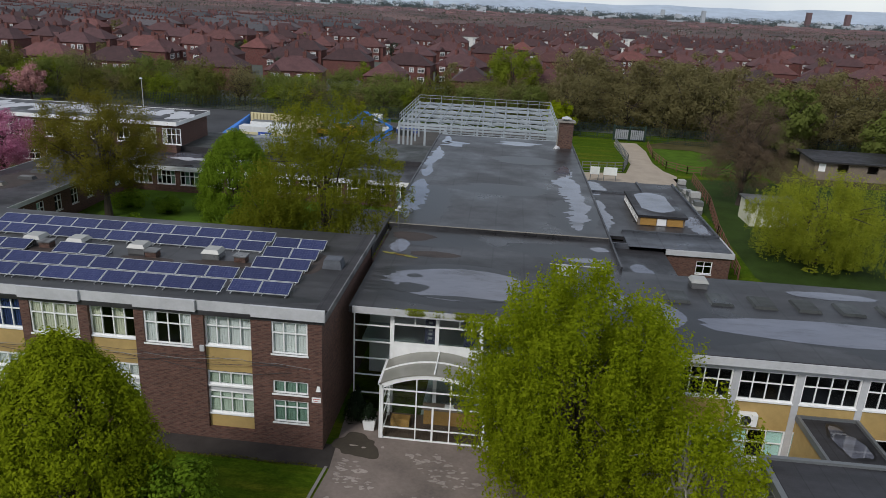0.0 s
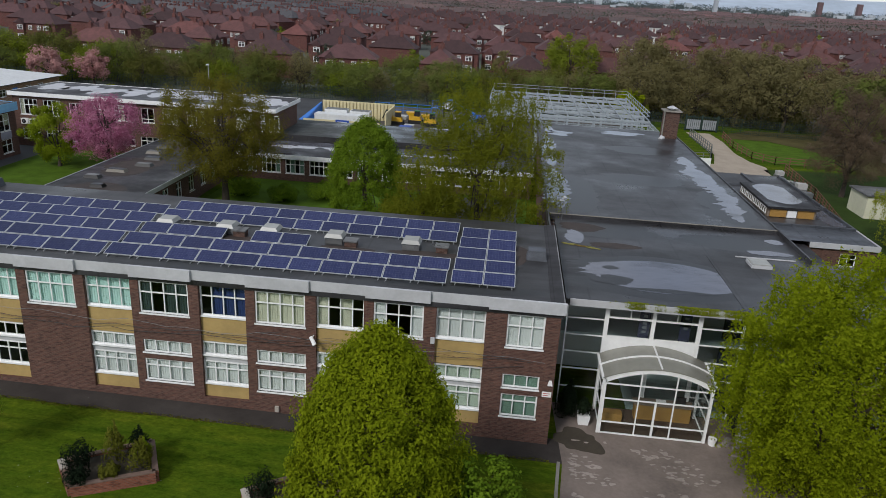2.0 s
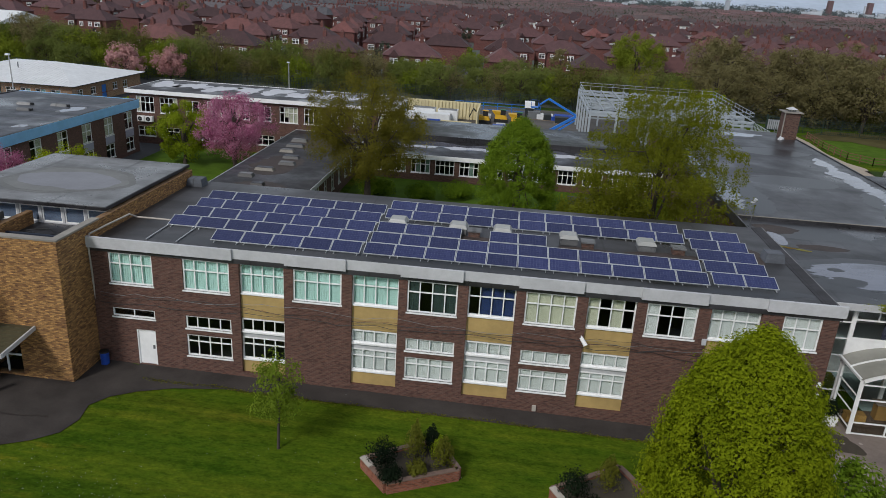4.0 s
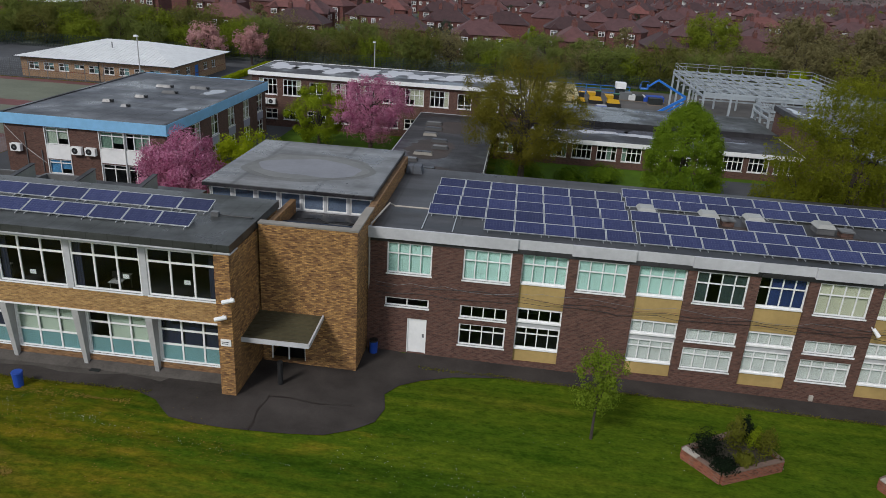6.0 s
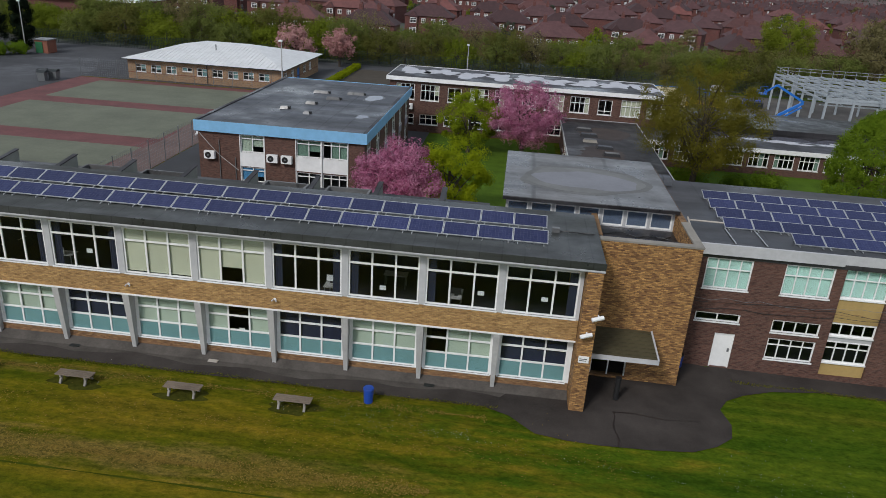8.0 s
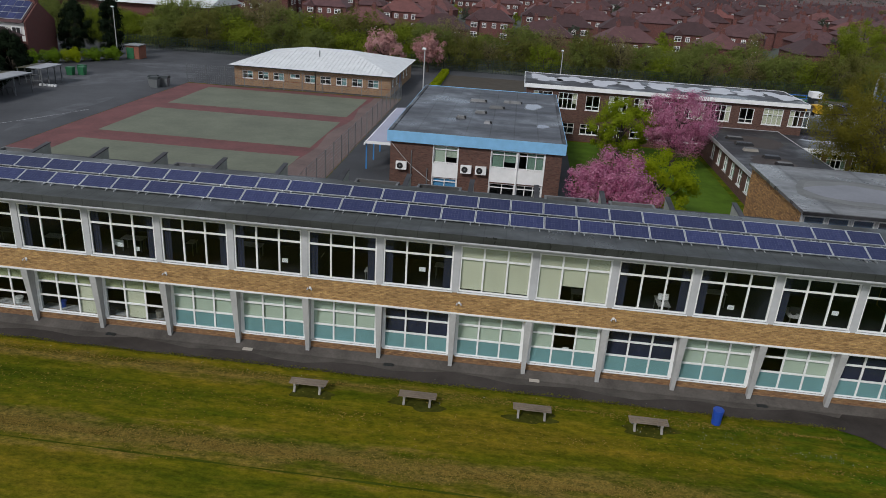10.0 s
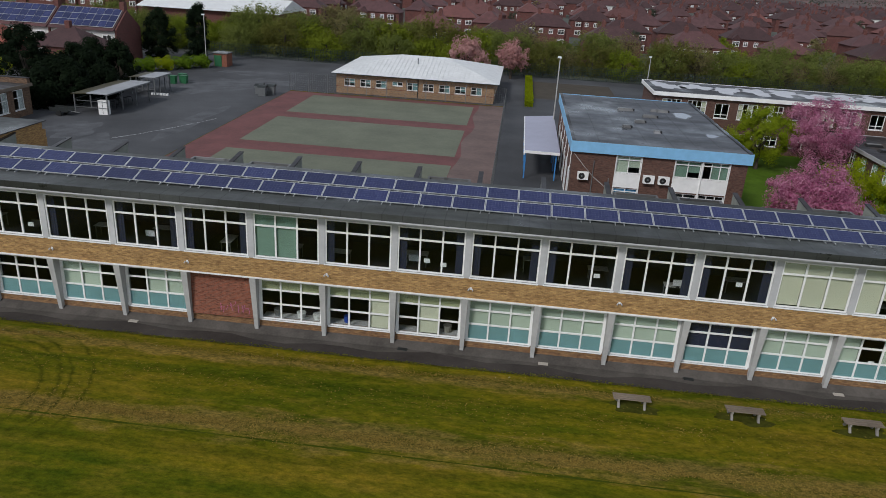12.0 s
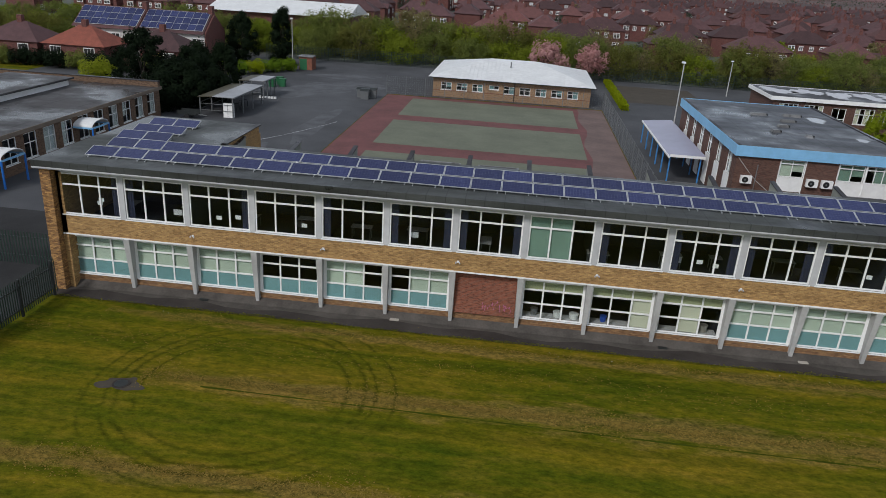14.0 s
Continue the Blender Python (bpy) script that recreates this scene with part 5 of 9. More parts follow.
part("upper_wall", wall(Geo(), ("S", 32.58), -56.1, -46.92, 6.1, 7.47, [(-56.02 + k * CW, -54.86 + k * CW, 6.36, 7.28) for k in range(7)], .25), "fascia", tower, "pale posts and beam of the clerestory")
part("upper_side_wall", Geo().box(-56.1, -55.8, 32.83, 42.1, -.3, 7.47).box(-56.1, -55.8, 30.6, 32.58, -.3, 6.1), "brick_gold", tower)
part("upper_back_wall", Geo().box(-55.8, TX1 - .35, 41.9, 42.2, -.3, 7.47), "brick_gold", tower)
for k in range(7):
    window(tower, ("S", 32.58), -56.02 + k * CW, -54.86 + k * CW, 6.36, 7.28, 1, (), 0.05, sill=0, lower=("clerestory_blue", 1.0), name="clerestory_window")
part("door_frame", Geo().wbox(("S", TY), -51.0, -50.93, 0, 2.1, .1, .2).wbox(("S", TY), -49.27, -49.2, 0, 2.1, .1, .2).wbox(("S", TY), -50.93, -49.27, 2.03, 2.1, .1, .2).wbox(("S", TY), -50.13, -50.07, 0, 2.03, .1, .2).wbox(("S", TY), -50.93, -49.27, 0.95, 1.02, .1, .2), "white", tower)
pn = part("door_pane", Geo().wbox(("S", TY), -50.95, -49.25, 0.02, 2.05, .14, .146), "glass", tower)
pn.visible_shadow = False
part("stair_back", Geo().box(TX0 + .3, TX1 - .4, 30.0, 30.15, 0, 6.6), "unlit_wall", tower)
can = part("canopy", Geo().hexa([(-51.85, 24.9, 2.35), (-48.3, 24.9, 2.35), (-48.3, TY, 2.6), (-51.85, TY, 2.6), (-51.85, 24.9, 2.5), (-48.3, 24.9, 2.5), (-48.3, TY, 2.75), (-51.85, TY, 2.75)]), "canopy_sheet", tower, "mossy sloping canopy over the door")
for k in range(7):
    yy = 25.15 + k * .32
    part("sheet_lap", Geo().box(-51.83, -48.32, yy, yy + .03, 2.51 + .1 * (yy - 24.9), 2.535 + .1 * (yy - 24.9)), "canopy_sheet", can)
part("canopy_edge", Geo().box(-51.9, -48.25, 24.83, 24.9, 2.3, 2.53).hexa([(-48.3, 24.9, 2.33), (-48.22, 24.9, 2.33), (-48.22, TY, 2.58), (-48.3, TY, 2.58), (-48.3, 24.9, 2.55), (-48.22, 24.9, 2.55), (-48.22, TY, 2.8), (-48.3, TY, 2.8)]), "fascia", can)
part("canopy_post", Geo().tube((-49.85, 25.35, -.1), (-49.85, 25.35, 1.05), .13, n=12).tube((-49.85, 25.35, 1.05), (-49.85, 25.35, 1.12), .15, n=12), "black", tower, "stout black bollard under the canopy")
for x, z in ((-51.5, 5.0), (-51.9, 4.1)):
    t = thing("security_camera", x, 23.7, z, "white bullet security camera on a brick pier", "camera", "security cameras")
    part("body", Geo().tube((x - .3, 23.58, z - .08), (x + .22, 23.7, z + .04), .1), "white", t)
    part("bracket", Geo().bar((x, 23.66, z), (x, 23.95, z), .06), "white", t)
sg = thing("wall_sign", -51.9, 23.9, 2.7, "small white sign plate on the brick pier", "sign")
part("plate", Geo().box(-52.1, -51.62, 23.87, 23.93, 2.55, 2.88), "white", sg)
part("text_bar", Geo().box(-52.05, -51.7, 23.86, 23.87, 2.74, 2.77).box(-52.05, -51.75, 23.86, 23.87, 2.65, 2.68), "black", sg)

for pts, zz in (([(-53.6, 27.6), (-52.9, 27.5), (-52.2, 27.55), (-51.75, 27.5)], YR), ([(-51.0, 30.4), (-50.3, 30.9), (-49.5, 30.6), (-48.7, 31.2), (-48.0, 31.4), (-47.3, 31.0)], 6.3), ([(-50.8, 31.2), (-49.8, 31.6), (-48.9, 30.9), (-47.9, 30.8), (-47.2, 31.6)], 6.3)):
    solid("roof_cable", Geo().hose([(x, y, zz + .035 + .02 * (i % 2)) for i, (x, y) in enumerate(pts)], .03), "black", "black cable trailing over the roof of the stair tower", "cable", "cables on the roofs")
solid("wall_cable", Geo().hose([(-51.9, 27.5, YR + .05), (-51.35, 27.9, 7.4), (-51.1, 28.6, 6.6), (-50.9, 29.6, 6.35), (-50.4, 30.6, 6.34)], .03), "black", "black cable hanging off the roof edge", "cable", "cables on the roofs")
solid("roof_block", Geo().box(-53.75, -53.4, 27.35, 27.6, YR, YR + .22), "felt_pale", "small grey anchor block on the grey-green roof", "block")
# ---- glazed entrance, hall and right wing ----
HZ = 5.6
hall = thing("hall_block", -2, 34, -0.85, "low flat-roofed hall block with a glazed two-storey entrance", "school building", kind="structure")
EY = 33.95
part("front_roof", Geo().box(-9.2, 5.9, EY - .5, 48, HZ - .35, HZ), "felt_hall", hall, "wet dark felt flat roof")
part("hall_roof", Geo().box(-9.6, 5.9, 48, 85.5, HZ - .3, HZ + .22), "felt_hall", hall, "wide dark felt flat roof with rain puddles")
part("roof_step_edge", Geo().box(-9.6, 5.9, 47.93, 48, HZ + .2, HZ + .25), "coping", hall)
part("roof_step_trim", Geo().box(-9.6, 5.9, 47.95, 48, HZ, HZ + .2).box(-9.72, -9.6, 42, 85.5, HZ - .3, HZ + .32).box(5.9, 6.02, 42, 85.5, HZ - .3, HZ + .3), "felt_hall", hall)
part("hall_wall", Geo().box(-9.5, -9.2, 41.5, 85.3, -1, HZ - .35).box(5.5, 5.8, 41.5, 85.3, -1, HZ - .35).box(-9.2, 5.5, 85.0, 85.3, -1, HZ - .3).box(-9.2, 5.5, 44, 44.2, -1, HZ - .35), "brick_dark", hall)
part("fascia", Geo().box(-9.0, -.2, EY - .56, EY - .5, HZ - .35, HZ + .03), "fascia", hall)
# glazing: mullions and transoms
g = Geo()
ES = ("S", EY)
for u, w in ((-9.0, .03), (-6.95, .11), (-4.55, .1), (-2.2, .11), (0.0, .04)):
    g.wbox(ES, u - w, u + w, -0.85, HZ - .35, -.02, .1)
for z in (0.3, 1.4, 2.4, 3.4, 4.35):
    g.wbox(ES, -8.97, -7.06, z - .025, z + .025, -.01, .08).wbox(ES, -2.09, -.04, z - .025, z + .025, -.01, .08)
for a, b in ((-6.84, -4.65), (-4.45, -2.31)):
    g.wbox(ES, a, b, 4.50, 4.58, -.01, .08).wbox(ES, a, b, 3.38, 3.5, -.01, .08).wbox(ES, (a + b) / 2 - .03, (a + b) / 2 + .03, 4.58, 5.2, -.01, .08).wbox(ES, a, b, 5.17, 5.25, -.01, .08)
    g.wbox(ES, a, b, 2.3, 3.38, .0, .08)
front = part("entrance_glazing", g, "white", hall, "white framed entrance glazing")
pn = part("pane", Geo().wbox(ES, -9.0, 0, -0.85, HZ - .35, .04, .046), "glass", front)
pn.visible_shadow = False
part("lobby_floor", Geo().box(-9, 6, EY + .1, 44, -1, -.84), "lobby_pale", hall)
part("lobby_upper_floor", Geo().box(-9, 6, 36.2, 44, 2.3, 2.5), "lobby_pale", hall)
part("lobby_back", Geo().box(-9, 5.4, 38.4, 38.6, -.84, HZ - .36), "blind_white", hall)
for a, zs in ((-4.95, (3.75, 4.0, 4.25, 4.65, 4.9)), (-2.85, (4.15, 4.4, 4.7, 4.95))):
    t = thing("hanging_banner", a, EY + .3, 2.5, "dark blue hanging banner with a column of pale lettering", "banner", "lobby banners")
    part("cloth", Geo().box(a - .28, a + .28, EY + .3, EY + .33, 2.6, 5.2), "curtain_navy", t)
    for z in zs:
        part("text_bar", Geo().box(a - .09, a + .12, EY + .285, EY + .3, z - .07, z + .07), "galvanised", t)
# arched porch
PX0, PX1, PY0 = -7.0, -1.75, 31.5
porch = thing("entrance_porch", -4.4, PY0, -.85, "white arched glazed entrance porch with a curved translucent roof", "porch")
n = 14
cx, half = (PX0 + PX1) / 2, (PX1 - PX0) / 2


def arch(u, lift=0.0):
    return 2.25 + 0.72 * (1 - (u / half) ** 2) + lift


steps = [-half + 2 * half * i / n for i in range(n + 1)]
g = Geo().strip([[(cx + a, PY0 + dy, arch(a) + dz) for dy, dz in ((-.08, -.13), (.08, -.13), (.08, .13), (-.08, .13))] for a in steps])
gr = Geo().strip([[(cx + a * 1.06, yy, arch(a, dz)) for yy, dz in ((PY0 - .12, .1), (EY, .1), (EY, .16), (PY0 - .12, .16))] for a in steps])
part("arch_frame", g, "white", porch)
part("roof_sheet", gr, "porch_sheet", porch, "curved dusty grey translucent roof sheet").visible_shadow = True
g = Geo()
for yy in (PY0 + 1.2,):
    for i in range(n):
        a, b = -half + 2 * half * i / n, -half + 2 * half * (i + 1) / n
        g.bar((cx + a * 1.06, yy, arch(a, .19)), (cx + b * 1.06, yy, arch(b, .19)), .07)
g.bar((cx, PY0 - .1, arch(0, .19)), (cx, EY, arch(0, .19)), .07)
for sx in (-1, 1):
    g.bar((cx + sx * half * 1.06, PY0 - .12, 2.38), (cx + sx * half * 1.06, EY, 2.38), .12)
part("roof_rib", g, "white", porch)
g = Geo()
for x, w in ((PX0, .13), (PX1, .13)):
    for yy in (PY0, EY - .2):
        g.box(x - w / 2, x + w / 2, yy - .08, yy + .08, -1, 2.3)
    for z in (-.55, .35, 1.3):
        g.box(x - .03, x + .03, PY0 + .08, EY - .28, z - .03, z + .03)
for x in (PX0 + 1.75, PX0 + 3.5):
    g.box(x - .03, x + .03, PY0 - .04, PY0 + .04, -.85, arch(x - cx) - .1)
g.box(PX0 + 2.62 - .05, PX0 + 2.62 + .05, PY0 - .05, PY0 + .05, -.85, 1.2)
for z in (-.15, 1.2, 2.05):
    g.box(PX0 + .08, PX1 - .08, PY0 - .035, PY0 + .035, z - .03, z + .03)
g.box(PX0 + .08, PX1 - .08, PY0 - .06, PY0 + .06, -.88, -.78)
part("glazing_frame", g, "white", porch)
pn = part("pane", Geo().box(PX0, PX1, PY0 - .004, PY0 + .004, -.8, 2.3).box(PX0 - .004, PX0 + .004, PY0 + .1, EY - .3, -.8, 2.3).box(PX1 - .004, PX1 + .004, PY0 + .1, EY - .3, -.8, 2.3), "glass", porch)
pn.visible_shadow = False
part("porch_floor", Geo().box(PX0, PX1, PY0, EY, -1, -.8), "porch_mat", porch)
part("downpipe", Geo().tube((PX0 - .1, PY0 - .05, 2.3), (PX0 - .1, PY0 - .05, -.8), .05), "white", porch)
t = thing("entrance_desk", -4.2, 36, -.84, "golden wood reception counter seen through the entrance glass", "counter")
part("counter", Geo().box(-5.0, -2.1, 33.1, 33.6, -.8, .1), "timber_gold", t)
part("counter_top", Geo().box(-5.1, -2.0, 33.0, 33.7, .1, .16), "timber", t)
part("screen", Geo().box(-2.9, -2.4, 33.3, 33.36, .2, .6), "black", t)
part("paper_tray", Geo().box(-3.9, -3.4, 33.2, 33.5, .16, .26), "paper", t)
t = thing("lobby_bench", -6.3, 33.1, -.8, "golden wood bench inside the glazed porch", "bench")
part("seat", Geo().box(-6.7, -5.7, 32.6, 33.1, -.8, -.35), "timber_gold", t)
t = thing("plant_pot", -7.75, 32.2, -.83, "white square pot with a small dark shrub beside the porch", "plant pot")
part("pot", Geo().hexa([(-8.0, 31.95, -.83), (-7.5, 31.95, -.83), (-7.5, 32.45, -.83), (-8.0, 32.45, -.83), (-8.08, 31.87, -.25), (-7.42, 31.87, -.25), (-7.42, 32.53, -.25), (-8.08, 32.53, -.25)]), "white", t)
for k, (x, y, r) in enumerate(((-1.0, 31.3, .13), (-.62, 31.5, .18), (-.25, 31.2, .15), (.1, 31.45, .19), (-.45, 31.9, .18))):
    z = level(x, y)
    solid("boulder", Geo().prism(blob(x, y, r, r * .8, 10, .2, k), z - .05, z + r * .8).prism(blob(x, y, r * .7, r * .55, 10, .2, k), z + r * .8, z + r * 1.1), "coping", "rounded grey-brown boulder beside the entrance porch", "boulder", "boulders")
t = thing("plant_pot", -1.35, 31.4, -.83, "small white pot beside the porch corner", "plant pot")
part("pot", Geo().tube((-1.35, 31.4, -.83), (-1.35, 31.4, -.45), .18, .22, 12), "white", t)
t = thing("alarm_bell", -9.9, DY, 2.6, "white alarm bell box on the brick corner", "alarm")
part("box", Geo().hexa([(-9.98, DY - .1, 2.55), (-9.74, DY - .1, 2.55), (-9.74, DY, 2.55), (-9.98, DY, 2.55), (-9.92, DY - .07, 2.8), (-9.8, DY - .07, 2.8), (-9.8, DY, 2.8), (-9.92, DY, 2.8)]), "white", t)
t = thing("wall_sign", -9.95, DY, 2.0, "white sign plate with red and dark writing on the brick corner", "sign")
part("plate", Geo().box(-10.2, -9.75, DY - .04, DY - .005, 1.9, 2.18), "white", t)
part("text_bar", Geo().box(-10.15, -9.8, DY - .048, DY - .04, 2.08, 2.11).box(-10.15, -9.9, DY - .048, DY - .04, 1.98, 2.01), "red_paint", t)
solid("junction_box", Geo().box(-15.7, -15.5, DY - .1, DY, 4.2, 4.5), "fascia", "small pale junction box on the dark brick front", "box")
for x, z in ((-21.4, 3.95),):
    t = thing("security_camera", x, DY, z, "white security camera bracketed to the dark brick front", "camera", "security cameras")
    part("body", Geo().tube((x + .2, DY - .5, z - .2), (x - .05, DY - .3, z + .12), .11, .09), "white", t)
    part("bracket", Geo().bar((x, DY - .36, z), (x, DY, z + .05), .05), "white", t)
solid("meter_box", Geo().box(-23.4, -23.2, DY - .12, DY, -.45, -.15), "stone_pale", "white meter box at the foot of the brick wall", "box")
# right wing
wing = thing("right_wing", 15, 30.5, -.85, "two-storey wing with white windows and yellow panels under a wet felt roof", "school building", kind="structure")
WS = ("S", 31.6)
part("roof", Geo().box(-.2, 60, 31.2, 42.0, HZ - .3, HZ + .02), "felt_hall", wing, "wet dark felt flat roof with rain puddles")
part("fascia", Geo().box(-.2, 60, 31.1, 31.2, HZ - .42, HZ - .02), "fascia", wing)
hs = []
for k in range(20):
    a = 1.42 + k * 2.98
    hs += [(a, a + 2.66, 3.15, 4.80), (a, a + 2.66, 1.62, 3.15), (a, a + 2.66, -0.05, 1.62)]
part("wall_frame", wall(Geo(), WS, -.1, 60, -1.2, 5.27, hs), "fascia", wing)
for k in range(20):
    a = 1.42 + k * 2.98
    window(wing, WS, a, a + 2.66, 3.21, 4.79, 4, (0.6,), 0.06, split=k < 6)
    part("infill_panel", Geo().wbox(WS, a, a + 2.66, 1.62, 3.14, .05, .2), "panel_yellow", wing, "tan yellow infill panel")
    window(wing, WS, a, a + 2.66, -0.05, 1.62, 3, (0.55,), 0.06, inside=("curtain_teal", .8))
t = thing("flat_rooflight", 2.6, 41.0, HZ, "low square glazed rooflight with pale kerb on the front roof", "rooflight")
part("kerb", Geo().box(2.0, 3.2, 40.4, 41.6, HZ, HZ + .2), "fascia", t)
part("pane", Geo().box(2.06, 3.14, 40.46, 41.54, HZ + .2, HZ + .26), "dome_grey", t)
solid("roof_batten", Geo().box(1.6, 5.2, 42.3, 42.36, HZ, HZ + .06), "fascia", "thin pale batten across the front roof", "batten")
part("wing_wall", Geo().box(59.8, 60, 31.95, 41.9, -1, 5.2).box(0, 59.8, 41.7, 41.9, -1, 5.2).box(0, 59.7, 37, 37.1, -1, 5.2), "unlit_wall", wing)
part("wing_floor", Geo().box(0, 59.8, 31.95, 41.6, 2.0, 2.2).box(0, 59.8, 31.95, 41.6, -1, -.8), "unlit_floor", wing)
porch2 = thing("side_block", 16, 25, -.85, "low flat-roofed block with dark felt roof in front of the wing", "school building", kind="structure")
part("upper_box", Geo().box(13.4, 16.1, 26.3, 31.55, -1, 2.4), "panel_yellow", porch2)
part("upper_box_roof", Geo().box(13.45, 16.1, 26.3, 31.5, 2.4, 2.5), "felt", porch2)
part("upper_box_coping", Geo().box(13.3, 13.45, 26.25, 31.58, 2.35, 2.65).box(16.1, 16.25, 26.25, 31.58, 2.35, 2.65).box(13.45, 16.1, 31.5, 31.58, 2.35, 2.65), "galvanised", porch2)
part("low_box", wall(Geo(), ("S", 16.0), 9.9, 32, -1, 3.4, []).box(9.9, 10.2, 16.3, 26.0, -1, .9).box(9.9, 10.2, 16.3, 26.0, 2.9, 3.4).box(9.9, 10.2, 25.6, 26.0, .9, 2.9).box(10.2, 32, 25.8, 26.0, -1, 3.4), "fascia", porch2)
part("low_box_roof", Geo().box(9.9, 32.0, 16.0, 26.0, 3.4, 3.58), "felt", porch2)
part("low_box_coping", Geo().box(9.65, 9.9, 15.8, 26.2, 3.35, 3.7).box(9.9, 32.2, 26.0, 26.2, 3.35, 3.7), "galvanised", porch2)
window(porch2, ("W", 9.9), 16.4, 25.6, .9, 2.9, 8, (0.6,), 0.06)
t = thing("air_conditioner", 11.4, 31.5, 2.3, "white wall-mounted air conditioning unit with round fan grille", "air conditioner", "air conditioners")


def aircon(t, x, y, z):
    part("casing", Geo().box(x - .45, x + .45, y - .35, y, z - .32, z + .32), "white", t)
    part("fan_grille", Geo().tube((x - .1, y - .36, z), (x - .1, y - .34, z), .26, n=16), "black", t)
    part("fan_hub", Geo().tube((x - .1, y - .375, z), (x - .1, y - .355, z), .08, n=12), "galvanised", t)


aircon(t, 11.0, 31.62, 2.25)
# annex with pavilion rooflight and chimney
annex = thing("low_annex", 14, 57, -.8, "single-storey dark brick annex with puddled felt roof", "school building", kind="structure")
part("wall", wall(Geo(), ("S", 57), 12.2, 17.3, -1, 2.15, [(14.6, 15.9, .6, 1.7)]).box(17.0, 17.3, 57.3, 81, -1, 2.15).box(12.2, 12.5, 57.3, 60, -1, 2.15).box(6.7, 17.0, 80.7, 81, -1, 2.15).box(6.7, 12.2, 59.7, 60, -1, 1.9), "brick_dark", annex)
window(annex, ("S", 57), 14.6, 15.9, .6, 1.7, 2, (.6,), .06)
part("fascia", Geo().box(12.0, 17.5, 56.8, 56.9, 2.1, 2.55).box(17.4, 17.5, 56.9, 81.2, 2.1, 2.55), "fascia", annex)
part("roof", Geo().box(6.7, 17.4, 59.9, 81.2, 2.15, 2.45).box(12.1, 17.4, 56.9, 59.9, 2.15, 2.45), "felt_hall", annex)
part("front_roof", Geo().box(9.0, 17.4, 57.2, 61.2, 2.45, 2.47), "felt_blue", annex, "paler dry strip of roof along the annex front")
part("roof_kerb", Geo().box(9.0, 17.38, 61.2, 61.4, 2.45, 2.68).box(17.2, 17.38, 61.4, 81.1, 2.45, 2.66).box(7.0, 13.4, 75.4, 75.6, 2.45, 2.64).box(13.2, 13.4, 75.6, 81.0, 2.45, 2.64), "felt_blue", annex, "low felt kerb across the annex roof")
part("corner_kerb", Geo().box(7.4, 9.2, 57.7, 57.9, 2.05, 2.5).box(9.0, 9.2, 57.9, 59.9, 2.05, 2.5), "felt_blue", annex)
part("link_roof", Geo().box(6.7, 12.0, 41.4, 59.9, 1.8, 2.05), "felt", annex)
part("pavilion_wall", Geo().box(10.8, 15.0, 64.0, 72.6, 2.45, 3.25), "timber", annex)
part("pavilion_front", Geo().box(11.0, 12.4, 63.9, 64.0, 2.5, 3.2).box(13.4, 14.8, 63.9, 64.0, 2.5, 3.2), "timber_gold", annex)
part("pavilion_hatch", Geo().box(12.5, 13.3, 63.9, 64.0, 2.5, 3.15), "white", annex)
part("pavilion_roof", Geo().box(10.7, 15.15, 63.75, 72.8, 3.25, 3.45), "felt", annex)
stack = thing("chimney", 4.9, 82, HZ, "square red-brown brick chimney with pale slab and raised cap", "chimney")
part("shaft", Geo().box(4.12, 5.68, 81.2, 82.8, HZ - .3, 8.75), "brick_brown", stack)
part("slab", Geo().box(3.90, 5.90, 80.98, 83.02, 8.75, 8.86), "coping", stack)
part("cap_leg", Geo().box(4.60, 4.68, 81.6, 81.68, 8.86, 9.1).box(5.12, 5.20, 81.6, 81.68, 8.86, 9.1).box(4.60, 4.68, 82.2, 82.28, 8.86, 9.1).box(5.12, 5.20, 82.2, 82.28, 8.86, 9.1), "galvanised", stack)
part("cap", Geo().hexa([(4.35, 81.4, 9.1), (5.45, 81.4, 9.1), (5.45, 82.5, 9.1), (4.35, 82.5, 9.1), (4.85, 81.9, 9.36), (4.95, 81.9, 9.36), (4.95, 82.0, 9.36), (4.85, 82.0, 9.36)]), "fascia", stack, "small pyramid cap of pale sheet")
part("flue", Geo().tube((4.00, 81.1, HZ + .22), (4.00, 81.1, 8.75), .07), "coping", stack, "pale flue pipe up the corner")
solid("roof_rubble", Geo().hexa([(3.6, 80.7, HZ + .22), (3.90, 80.5, HZ + .22), (4.4, 80.9, HZ + .22), (3.7, 81.1, HZ + .22), (3.8, 80.8, HZ + .5), (3.7, 80.6, HZ + .4), (4.3, 80.8, HZ + .45), (3.9, 81.0, HZ + .6)]), "fascia", "pale broken sheet leaning at the chimney foot", "rubble")
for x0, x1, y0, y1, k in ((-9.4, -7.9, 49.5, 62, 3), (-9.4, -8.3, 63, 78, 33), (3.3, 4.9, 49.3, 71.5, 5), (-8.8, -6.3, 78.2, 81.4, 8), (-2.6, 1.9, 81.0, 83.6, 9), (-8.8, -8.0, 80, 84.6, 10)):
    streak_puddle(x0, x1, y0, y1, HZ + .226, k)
for x, y, rx, ry, mm, lab in ((-8.45, 42.15, .42, .13, "moss", "yellow-green moss cushion at the puddle's edge"), (-7.75, 41.95, .38, .10, "dry_grass", "brown moss cushion at the puddle's edge"), (-7.15, 41.75, .4, .12, "moss", "yellow-green moss cushion at the puddle's edge")):
    solid("roof_moss", Geo().prism(blob(x, y, rx, ry, 30, .5, int(x * -90), -.25), HZ, HZ + .04), mm, lab, "moss")
